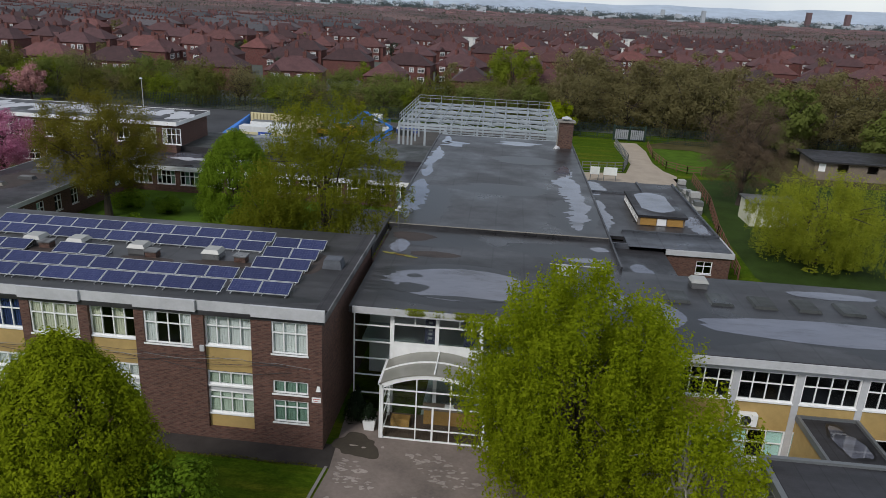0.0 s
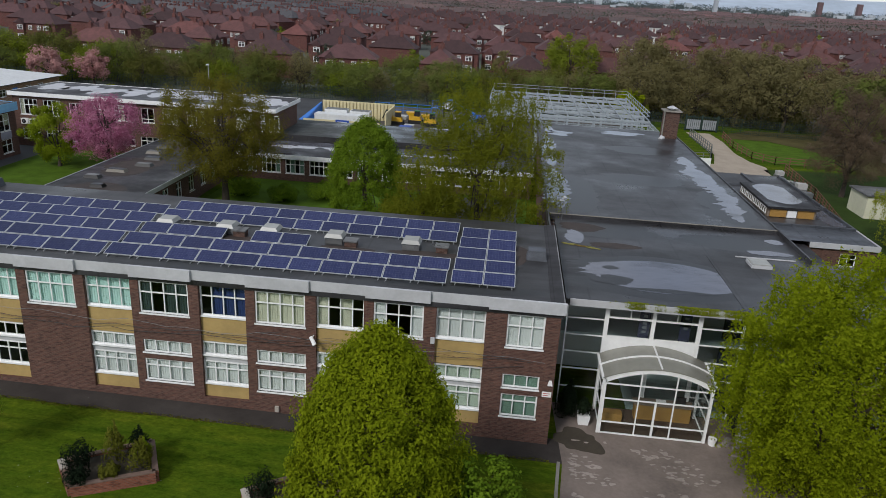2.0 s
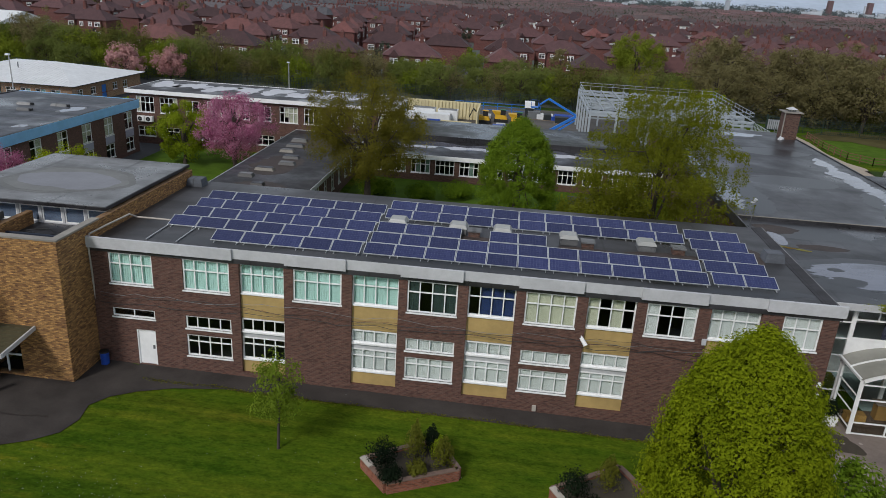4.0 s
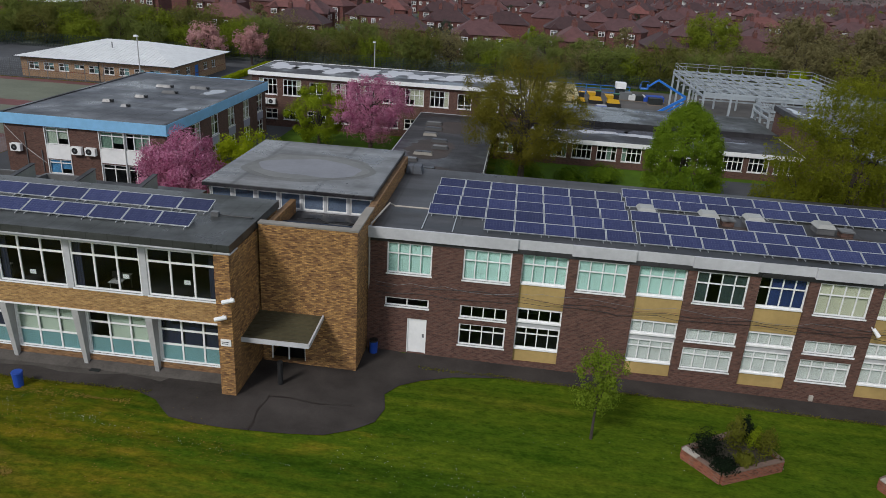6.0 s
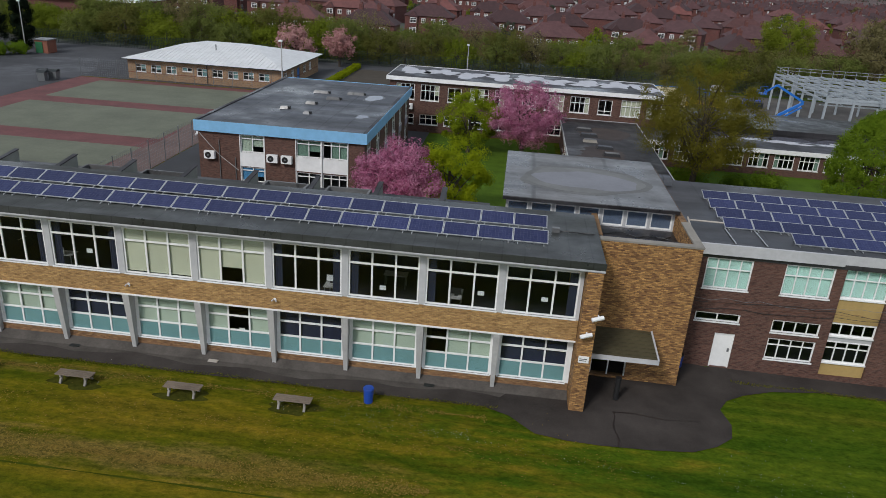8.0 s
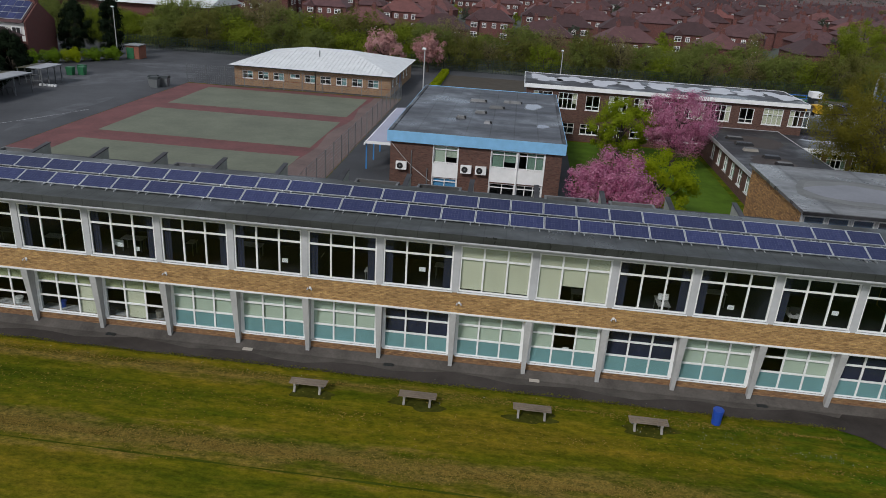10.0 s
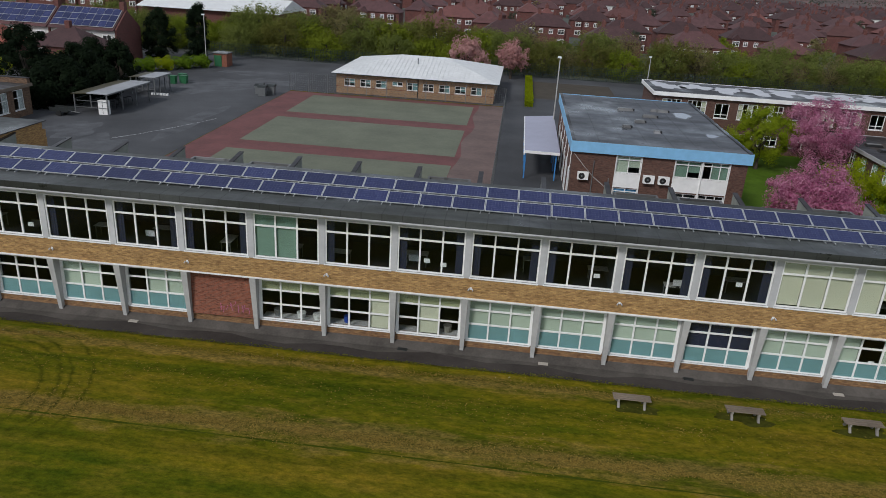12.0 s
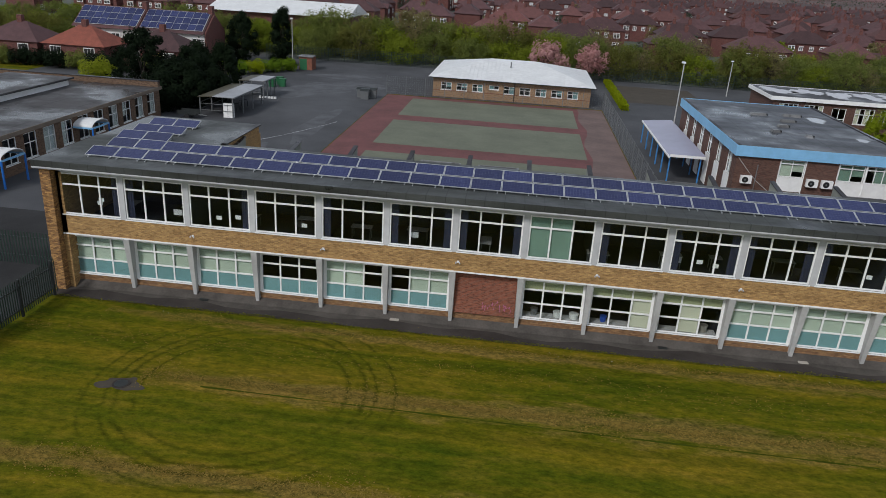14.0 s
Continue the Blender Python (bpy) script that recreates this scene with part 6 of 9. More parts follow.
t = thing("roof_pipe", -8.75, 47.2, HZ, "thin grey pipe with a white cowl standing on the hall roof", "pipe")
part("pipe", Geo().tube((-8.75, 47.2, HZ), (-8.75, 47.2, HZ + 1.5), .02), "galvanised", t)
part("cowl", Geo().tube((-8.75, 47.2, HZ + 1.5), (-8.68, 47.15, HZ + 1.66), .1, .13, 10).box(-9.0, -8.72, 47.15, 47.25, HZ + 1.36, HZ + 1.44), "fascia", t)
WET = "dark wet streak drying on the flat felt roof"
for x0, x1, y0, y1, z, k in ((-8.9, 1.6, 34.2, 41.0, HZ + .003, 211), (-9.1, -2.5, 44.0, 47.6, HZ + .003, 212), (-1.5, 5.6, 43.4, 46.6, HZ + .003, 213), (-9.5, -5.6, 48.6, 60, HZ + .223, 214), (-6.2, 2.5, 58, 62, HZ + .223, 215), (1.8, 5.8, 48.4, 58, HZ + .223, 216), (-3, 4.4, 71, 75, HZ + .223, 217),
                           (2.5, 12.5, 32.0, 36.8, HZ + .023, 218), (13.0, 24.0, 31.8, 36.9, HZ + .023, 219), (-44, -36.5, 30.8, 32.2, DR + .004, 220), (-33, -22, 30.7, 31.7, DR + .004, 221), (-19, -10.2, 30.8, 32.3, DR + .004, 222)):
    streak_puddle(x0, x1, y0, y1, z, k, "felt_wet", "wet_margin", WET, "stain", .35, "structure")
for x0, x1, y0, y1, k in ((-29.6, -24.4, 35.3, 36.1, 231), (-22.8, -19.4, 35.2, 35.9, 232), (-18.6, -14.2, 35.2, 36.2, 233), (-13.2, -11.2, 35.0, 38.6, 234)):
    streak_puddle(x0, x1, y0, y1, DR + .007, k, "felt_rust", "roof_stain", "brown rust-coloured stain washed over the dark roof", "stain", .3, "structure")
for x0, x1, y0, y1, k in ((-9.1, -6.0, 44.9, 46.9, 235), (-7.2, -4.0, 41.9, 43.1, 236)):
    streak_puddle(x0, x1, y0, y1, HZ + .006, k, "felt_rust", "roof_stain", "brown silt left at the edge of a puddle", "stain", .3, "structure")
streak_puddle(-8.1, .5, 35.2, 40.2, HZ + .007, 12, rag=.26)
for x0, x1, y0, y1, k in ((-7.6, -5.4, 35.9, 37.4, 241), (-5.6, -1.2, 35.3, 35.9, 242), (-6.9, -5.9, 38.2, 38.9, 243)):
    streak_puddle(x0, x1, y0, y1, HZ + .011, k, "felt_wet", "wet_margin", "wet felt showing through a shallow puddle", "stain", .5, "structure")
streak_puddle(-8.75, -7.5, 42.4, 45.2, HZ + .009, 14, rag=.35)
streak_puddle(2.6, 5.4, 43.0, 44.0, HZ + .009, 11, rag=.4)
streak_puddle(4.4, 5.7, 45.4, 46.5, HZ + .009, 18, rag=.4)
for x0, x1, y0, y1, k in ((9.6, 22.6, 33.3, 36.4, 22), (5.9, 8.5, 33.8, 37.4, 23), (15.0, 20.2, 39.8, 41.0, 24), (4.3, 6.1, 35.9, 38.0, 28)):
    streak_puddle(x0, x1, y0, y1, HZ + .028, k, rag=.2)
puddle(blob(15.0, 29.6, .7, 1.2, 30, .3, seed=29), 2.506)
streak_puddle(11.4, 14.5, 65.0, 72.6, 3.455, 25, rag=.08)
puddle(blob(9.4, 52, .9, 1.8, seed=26), 2.056)
streak_puddle(7.2, 9.0, 74, 80.5, 2.456, 41)
streak_puddle(7.2, 8.6, 61, 72, 2.456, 42)
streak_puddle(15.4, 17.0, 61.6, 68, 2.456, 43)
for k in range(4):
    window(annex, ("W", 10.8), 64.4 + k * 2.05, 66.1 + k * 2.05, 2.6, 3.2, 3, (), -.06, .05, sill=0)
t = rooflight(10.2, 40.4, HZ + .02, .9)
for k in range(6):
    x = 7.9 + k * 2.35
    solid("roof_hatch", Geo().hexa([(x, 37.5, HZ + .02), (x + 1.3, 37.5, HZ + .02), (x + 1.3, 39.2, HZ + .02), (x, 39.2, HZ + .02), (x + .1, 37.6, HZ + .16), (x + 1.2, 37.6, HZ + .16), (x + 1.2, 39.1, HZ + .16), (x + .1, 39.1, HZ + .16)]), "felt_green", "low felt-covered hatch on the flat roof", "roof hatch", "roof hatches")

# ---- buildings behind ----
def flat_block(name, label, x0, x1, y0, y1, h, brick_mat, roof_mat, fascia_mat, fascia_h, south=(), east=(), west=(), base=-.3, lip=.25):
    """A flat-roofed block: walls with openings, fascia and roof. Openings: u0, u1, z0, z1, columns, transoms."""
    t = thing(name, (x0 + x1) / 2, y0, 0, label, "school building", kind="structure")
    g = Geo()
    wall(g, ("S", y0), x0, x1, base, h - fascia_h, [q[:4] for q in south])
    wall(g, ("E", x1), y0 + .3, y1 - .3, base, h - fascia_h, [q[:4] for q in east])
    wall(g, ("W", x0), y0 + .3, y1 - .3, base, h - fascia_h, [q[:4] for q in west])
    wall(g, ("N", y1), x0, x1, base, h - fascia_h, [])
    part("wall", g, brick_mat, t)
    part("roof", Geo().box(x0 - lip + .06, x1 + lip - .06, y0 - lip + .06, y1 + lip - .06, h - fascia_h, h - .05), roof_mat, t)
    part("fascia", Geo().box(x0 - lip, x1 + lip, y0 - lip, y0 - lip + .06, h - fascia_h, h).box(x0 - lip, x1 + lip, y1 + lip - .06, y1 + lip, h - fascia_h, h)
         .box(x0 - lip, x0 - lip + .06, y0 - lip + .06, y1 + lip - .06, h - fascia_h, h).box(x1 + lip - .06, x1 + lip, y0 - lip + .06, y1 + lip - .06, h - fascia_h, h), fascia_mat, t)
    part("inner_floor", Geo().box(x0 + .32, x1 - .32, y0 + .32, y1 - .32, -.1, 0.05), "unlit_floor", t)
    if h > 5:
        part("upper_floor", Geo().box(x0 + .32, x1 - .32, y0 + .32, y1 - .32, 2.9, 3.1), "unlit_floor", t)
    part("inner_wall", Geo().box(x0 + .4, x1 - .4, (y0 + y1) / 2, (y0 + y1) / 2 + .1, 0.05, min(h - fascia_h - .02, 2.9)), "unlit_wall", t)
    for side, at, lot in (("S", y0, south), ("E", x1, east), ("W", x0, west)):
        for q in lot:
            window(t, (side, at), *q[:4], q[4], q[5], .06, .07, sill=.06, inside=q[6] if len(q) > 6 else "")
    return t


BX0, BX1, BY0, BY1, BH = -82.1, -68.0, 51.2, 74.95, 5.87
south = [(-78.48, -76.47, 3.42, 4.88, 2, (.78,), ("curtain_sage", .9)), (-73.72, -71.63, 3.42, 4.88, 2, (.76,), ("curtain_moss", .6)), (-71.49, -69.4, 3.42, 4.88, 3, (.78,), ("curtain_moss", .8)),
         (-78.48, -76.47, .9, 2.15, 2, (.76,), ("curtain_bright", .9)), (-73.72, -71.63, .5, 2.1, 2, (.78,)), (-71.49, -69.4, .5, 2.1, 3, (.78,))]
east = [(u, u + 1.7, 2.9, 4.8, 2, (.6,), ("curtain_cream", .7)) for u in (52.2, 56.2, 60.2, 64.2, 68.2, 72.2)] + [(u, u + 1.7, .5, 2.0, 2, (.6,)) for u in (52.2, 56.2, 60.2, 64.2, 68.2, 72.2)]
west = [(u, u + 1.5, 2.9, 4.8, 2, (.6,), ("blind_white", .7)) for u in (52.6, 56.2, 59.8, 63.4, 67, 70.6)] + [(u, u + 1.5, .2, 2.4, 2, (.6,)) for u in (52.6, 56.2, 59.8)]
blue = flat_block("blue_trim_block", "two-storey dark brick block with sky-blue fascia and flat grey roof", BX0, BX1, BY0, BY1, BH, "brick_dark", "felt_blue", "blue_trim", .9, south, east, west)
for a, b in ((-78.48, -76.47), (-73.72, -71.63), (-71.49, -69.4)):
    part("white_panel", Geo().wbox(("S", BY0), a, b, 2.2, 3.36, -.03, 0), "white", blue, "white cladding panel between the windows")
    part("panel_frame", Geo().wbox(("S", BY0), a - .07, a, .5, 4.92, -.06, .06).wbox(("S", BY0), b, b + .07, .5, 4.92, -.06, .06), "white", blue)
for u in (52.2, 56.2, 60.2, 64.2, 68.2, 72.2):
    part("white_panel", Geo().wbox(("E", BX1), u, u + 1.7, 2.05, 2.85, -.03, 0), "lilac_sheet", blue, "pale cladding panel between the windows")
for u in (52.6, 56.2, 59.8, 63.4, 67, 70.6):
    part("white_panel", Geo().wbox(("W", BX0), u - .06, u + 1.56, 0, 2.85, -.04, 0), "white", blue, "white cladding panel below the windows")
part("roof_kerb", Geo().box(BX0 - .19, BX0 + .1, BY0 - .19, BY1 + .19, BH - .05, BH + .03).box(BX1 - .1, BX1 + .19, BY0 - .19, BY1 + .19, BH - .05, BH + .03), "felt", blue)
part("downpipe", Geo().tube((-71.56, BY0 - .1, 0), (-71.56, BY0 - .1, 4.95), .05), "white", blue)
part("wall_pipe", Geo().tube((-80.3, BY0 - .06, 1), (-80.3, BY0 - .06, 4.3), .04), "galvanised", blue)
part("wall_pipe", Geo().tube((-78.95, BY0 - .06, 1), (-78.95, BY0 - .06, 2.9), .04), "galvanised", blue)
part("wall_cable", Geo().hose([(-82.0, BY0 - .05, 4.8), (-81.2, BY0 - .05, 3.9), (-80.2, BY0 - .05, 2.9), (-78.7, BY0 - .05, 1.8)], .03), "concrete", blue)
for x, z in ((-75.72, 3.12), (-74.5, 3.12), (-81.1, 3.0)):
    t = thing("air_conditioner", x, BY0, z - .32, "white wall-mounted air conditioning unit with round fan grille", "air conditioner", "air conditioners")
    aircon(t, x, BY0 - .02, z)
for k, (x, y, w) in enumerate(((-77, 58.5, .8), (-75.4, 61.5, 1.0), (-74, 64.5, 1.4), (-72.5, 68, 1.8), (-76, 67.5, 1.6), (-74.5, 57, .6))):
    t = thing("roof_vent", x, y, BH - .05, "low felt-covered vent box with a dark slot on the grey roof", "roof vent", "roof vents")
    part("body", Geo().hexa([(x - w / 2, y - .35, BH - .05), (x + w / 2, y - .35, BH - .05), (x + w / 2, y + .35, BH - .05), (x - w / 2, y + .35, BH - .05), (x - w / 2 + .1, y - .2, BH + .2), (x + w / 2 - .1, y - .2, BH + .2), (x + w / 2 - .1, y + .2, BH + .2), (x - w / 2 + .1, y + .2, BH + .2)]), "felt_pale", t)
    part("slot", Geo().box(x + w / 2 - .12, x + w / 2 + .12, y - .16, y + .16, BH - .05, BH + .17), "black", t)
puddle(blob(-70.4, 66.8, .8, 1.6, seed=31), BH - .044)
puddle(blob(-69.6, 57.5, .5, .8, seed=32), BH - .044)
t = thing("lean_to_canopy", -84.6, 67, 0, "open walkway canopy with lilac-grey sheet roof on blue posts", "canopy")
part("roof_sheet", Geo().hexa([(-85.9, 59.2, 2.5), (-82.6, 59.2, 2.8), (-82.6, 77.3, 2.8), (-85.9, 77.3, 2.5), (-85.9, 59.2, 2.58), (-82.6, 59.2, 2.88), (-82.6, 77.3, 2.88), (-85.9, 77.3, 2.58)]), "lilac_sheet", t)
part("gutter", Geo().box(-86.0, -85.9, 59.1, 77.4, 2.4, 2.57).box(-85.9, -82.6, 59.1, 59.2, 2.55, 2.8), "white", t)
for y in (59.5, 63, 66.4, 69.8, 73.2, 76.8):
    for x in (-85.8, -82.9):
        part("post", Geo().box(x - .06, x + .06, y - .06, y + .06, 0, 2.55), "blue_post", t)

rng = random.Random(9)
south = []
for k in range(11):
    a = -70.2 + k * 2.9
    if k % 3 == 2:
        south.append((a + .3, a + 1.9, 3.75, 5.45, 2, (.25,)))
    else:
        south.append((a, a + 2.2, 3.75, 5.6, 4, (.62,), ("curtain_cream", .35)))
    south.append((a, a + 2.2, .9, 2.1, 3, (.6,)))
rear = flat_block("rear_block", "two-storey red-brown brick classroom block with white fascia", -71, -39.6, 79, 88, 6.4, "brick_dark", "felt", "white", .45, south, lip=.35)
for x in (-69.6, -68.6):
    t = thing("air_conditioner", x, 79, 2.7, "white wall-mounted air conditioning unit with round fan grille", "air conditioner", "air conditioners")
    aircon(t, x, 78.98, 3.0)
for k in range(9):
    solid("roof_coating", Geo().prism(blob(-68.9 + k * 3.5, 84.2 + .6 * math.sin(k * 2.1), 1.75, 2.3, 60, .5, 50 + k), 6.34, 6.357), "roof_pale", "pale ragged patch on the flat roof", "roof coating", "roof coatings")
east = [(u, u + 1.1, .9, 2.4, 2, (.6,), ("curtain_teal", .5)) for u in [44 + 2.6 * k for k in range(12)]]
west = [(u, u + 1.3, .9, 2.4, 2, (.6,), ("curtain_teal", .5)) for u in [56 + 2.6 * k for k in range(7)]]
link = flat_block("link_wing", "single-storey link wing with dark patched felt roof", -50.6, -42.3, 42.95, 78.7, 3.1, "brick_dark", "felt", "fascia", .4, (), east, west)
puddle(blob(-47.6, 46.5, 1.9, 1.5, 40, .35, seed=37), 3.056)
rng = random.Random(12)
for k in range(9):
    x, y = -47.2 + rng.uniform(-1.5, 1.5), 52 + k * 2.6
    w = rng.uniform(.5, 1.0)
    t = thing("roof_vent", x, y, 3.05, "low weathered duct box on the dark link roof", "roof vent", "vents on the link roof")
    part("body", Geo().hexa([(x - w, y - .4, 3.05), (x + w, y - .4, 3.05), (x + w, y + .4, 3.05), (x - w, y + .4, 3.05), (x - w * .85, y - .3, 3.3), (x + w * .85, y - .3, 3.3), (x + w * .85, y + .3, 3.3), (x - w * .85, y + .3, 3.3)]), "felt_wet" if k % 3 else "coping", t)
    part("cap", Geo().box(x - w * .8, x + w * .8, y - .26, y + .26, 3.3, 3.35), "felt_blue" if k % 2 else "felt_pale", t)
for x0, x1, y0, y1, k in ((-49.6, -44.0, 51, 56, 251), (-49.8, -45.2, 58, 66, 252), (-48.8, -43.6, 69, 75, 253)):
    streak_puddle(x0, x1, y0, y1, 3.054, k, "felt_rust", "roof_stain", "brown stained patch on the link roof", "stain", .3, "structure")
south = [(-41.42 + k * 2.6, -39.36 + k * 2.6, .82, 2.36, 4, (.62,), ("curtain_moss", .25)) for k in range(12)]
mid = flat_block("middle_block", "single-storey brick classrooms with white fascia facing the courtyard", -41.9, -10.2, 72.3, 90.5, 2.85, "brick_dark", "felt", "white", .45, south)
for k in range(6):
    puddle(blob(-38 + k * 4.3, 77.6 + .5 * (k % 2), 2.1, 1.5, seed=70 + k, wob=.3), 2.806)

for k, x in enumerate((-36.5, -31, -26, -20)):
    solid("roof_coating", Geo().prism(blob(x, 76.4 + .5 * (k % 2), 2.0, .8, 50, .5, 90 + k), 2.79, 2.812), "roof_pale", "pale ragged patch on the flat roof", "roof coating", "roof coatings")
part("rear_roof", Geo().box(-41.5, -10.4, 80.2, 90.4, 2.81, 3.35), "felt_green", mid, "raised greenish felt rear roof")
part("rear_fascia", Geo().box(-41.6, -10.3, 80.1, 80.2, 2.81, 3.4), "felt", mid)
# cream hip-roofed building
t = thing("cream_pavilion", -102, 98, 0, "single-storey cream brick building with a shallow white hipped roof", "school building", kind="structure")
CX0, CX1, CY0, CY1 = -113.8, -90.4, 98.2, 118.0
south = [(CX0 + 1.2 + k * 2.35, CX0 + 2.8 + k * 2.35, 1.1, 2.2, 2, (.6,)) for k in range(9) if k != 3] + [(CX0 + 8.4, CX0 + 9.9, 1.6, 2.2, 2, ())]
east = [(99.5, 100.9, 1.1, 2.2, 2, (.6,)), (103, 104.4, 1.1, 2.2, 2, (.6,)), (109.2, 110.6, 1.1, 2.2, 2, (.6,)), (112.3, 113.7, 1.1, 2.2, 2, (.6,))]
g = Geo()
wall(g, ("S", CY0), CX0, CX1, -.2, 2.85, [q[:4] for q in south])
wall(g, ("E", CX1), CY0 + .3, CY1 - .3, -.2, 2.85, [q[:4] for q in east] + [(106, 107.3, 0, 2.2)])
g.box(CX0, CX0 + .3, CY0 + .3, CY1 - .3, -.2, 2.85).box(CX0, CX1, CY1 - .3, CY1, -.2, 2.85)
part("wall", g, "brick_cream", t)
part("brick_course", Geo().box(CX0 - .01, CX1 + .01, CY0 - .012, CY0, .95, 1.05).box(CX1, CX1 + .012, CY0, CY1, .95, 1.05), "brick_red", t)
part("door", Geo().box(CX1 - .15, CX1 - .08, 106, 107.3, 0, 2.2), "blue_paint", t)
for q in south:
    window(t, ("S", CY0), *q[:4], q[4], q[5], .06, .07, inside=("film_teal", .5))
for q in east:
    window(t, ("E", CX1), *q[:4], q[4], q[5], .06, .07)
ex0, ex1, ey0, ey1, rz = CX0 - .7, CX1 + .7, CY0 - .7, CY1 + .7, 5.0
xa, xb, ym = CX0 + 8.2, CX1 - 8.2, (CY0 + CY1) / 2
part("roof", Geo().add([(ex0, ey0, 2.95), (ex1, ey0, 2.95), (ex1, ey1, 2.95), (ex0, ey1, 2.95), (xa, ym, rz), (xb, ym, rz)], [(0, 1, 5, 4), (1, 2, 5), (2, 3, 4, 5), (3, 0, 4), (3, 2, 1, 0)]), "white_sheet", t, "shallow white profiled sheet roof")
g = Geo()
for k in range(40):
    x = ex0 + .3 + k * (ex1 - ex0 - .6) / 39
    s = min(1, (x - ex0) / (xa - ex0), (ex1 - x) / (ex1 - xb))
    g.bar((x, ey0, 2.97), (x, ey0 + (ym - ey0) * s, 2.97 + (rz - 2.95) * s), .04, .05)
part("roof_seam", g, "white_sheet", t)
part("eaves", Geo().box(ex0, ex1, ey0, ey0 + .08, 2.83, 2.95).box(ex1 - .08, ex1, ey0 + .08, ey1, 2.83, 2.95), "dark_metal", t)
part("vent", Geo().tube((-102.5, 104, 4), (-102.5, 104, 5.1), .09), "galvanised", t)
part("soil_pipe", Geo().tube((-101.6, CY0 - .06, 0), (-101.6, CY0 - .06, 2.8), .06), "black", t)

# low brown building at the west edge of the site
east = [(66.5 - 2.65 * k, 68.2 - 2.65 * k, .8, 3.02, 2, (.6,), ("blind_white", .45)) for k in range(11)]
low = flat_block("west_block", "single-storey brown brick classrooms with a wide felt roof and tall windows", -166, -142.2, 34, 69.4, 3.5, "brick_tan", "felt_west", "timber", .35, (), east)
part("north_parapet", Geo().box(-166, -142.1, 69.0, 69.5, 3.45, 4.05), "brick_tan", low)
part("parapet_coping", Geo().box(-166.05, -142.05, 68.95, 69.55, 4.05, 4.12), "felt", low)
part("clerestory", Geo().box(-158, -151, 36, 66, 3.44, 4.1), "white", low)
part("clerestory_roof", Geo().box(-158.5, -150.6, 35.6, 66.5, 4.1, 4.3), "felt_west", low)
for y in (41, 53.6):
    t = thing("blue_canopy", -141.2, y, 0, "small entrance canopy with a pale barrel roof and blue frame", "canopy", "blue entrance canopies")
    g = Geo()
    for i in range(8):
        a, b = math.pi * i / 8, math.pi * (i + 1) / 8
        g.hexa([(-142.1, y - 1.4 * math.cos(a), 2.3 + .5 * math.sin(a)), (-140.2, y - 1.4 * math.cos(a), 2.3 + .5 * math.sin(a)), (-140.2, y - 1.4 * math.cos(b), 2.3 + .5 * math.sin(b)), (-142.1, y - 1.4 * math.cos(b), 2.3 + .5 * math.sin(b)),
                (-142.1, y - 1.4 * math.cos(a), 2.36 + .5 * math.sin(a)), (-140.2, y - 1.4 * math.cos(a), 2.36 + .5 * math.sin(a)), (-140.2, y - 1.4 * math.cos(b), 2.36 + .5 * math.sin(b)), (-142.1, y - 1.4 * math.cos(b), 2.36 + .5 * math.sin(b))])
    part("barrel_roof", g, "white_sheet", t)
    part("rim", Geo().box(-140.25, -140.15, y - 1.45, y + 1.45, 2.15, 2.3).box(-142.1, -140.25, y - 1.47, y - 1.4, 2.15, 2.3).box(-142.1, -140.25, y + 1.4, y + 1.47, 2.15, 2.3), "blue_trim", t)
    for yy in (y - 1.4, y + 1.4):
        part("post", Geo().box(-140.25, -140.13, yy - .06, yy + .06, 0, 2.2), "blue_paint", t)

# bicycle shelters
for x0, y0, x1, y1, h in ((-138.5, 71.3, -134.1, 81.6, 2.4), (-138.9, 85.0, -135.2, 89.8, 2.35)):
    t = thing("open_shelter", x0, y0, 0, "open-sided shelter with a pale grey flat roof on steel posts", "shelter", "open shelters")
    xm = x0 + (x1 - x0) * .42
    part("roof_sheet", Geo().box(xm, x1, y0, y1, h, h + .08), "shelter_sheet", t)
    part("rear_sheet", Geo().hexa([(x0, y0, h - .15), (xm, y0, h), (xm, y1, h), (x0, y1, h - .15), (x0, y0, h - .07), (xm, y0, h + .07), (xm, y1, h + .07), (x0, y1, h - .07)]), "canopy_sheet", t, "dark mossy rear roof sheet")
    part("gutter", Geo().box(x1, x1 + .08, y0, y1, h - .06, h + .06), "galvanised", t)
    for z in (.75, 1.5):
        part("front_rail", Geo().box(x0 + .2, x1 - .2, y0 + .17, y0 + .21, z, z + .05), "galvanised", t)
    for x in (x0 + .2, x1 - .2):
        for k in range(4):
            y = y0 + .2 + (y1 - y0 - .4) * k / 3
            part("post", Geo().box(x - .06, x + .06, y - .06, y + .06, 0, h), "galvanised", t)
    part("back_rail", Geo().box(x0 + .2, x0 + .26, y0 + .3, y1 - .3, .8, .9).box(x0 + .2, x0 + .26, y0 + .3, y1 - .3, 1.6, 1.7), "dark_metal", t)
t = thing("white_cabinet", -134.9, 71.2, 0, "white storage cabinet standing under the shelter", "cabinet")
part("body", Geo().box(-135.5, -134.4, 71.55, 72.2, 0, 1.65), "white", t)
part("door_gap", Geo().box(-134.97, -134.93, 71.53, 71.55, .1, 1.6), "galvanised", t)

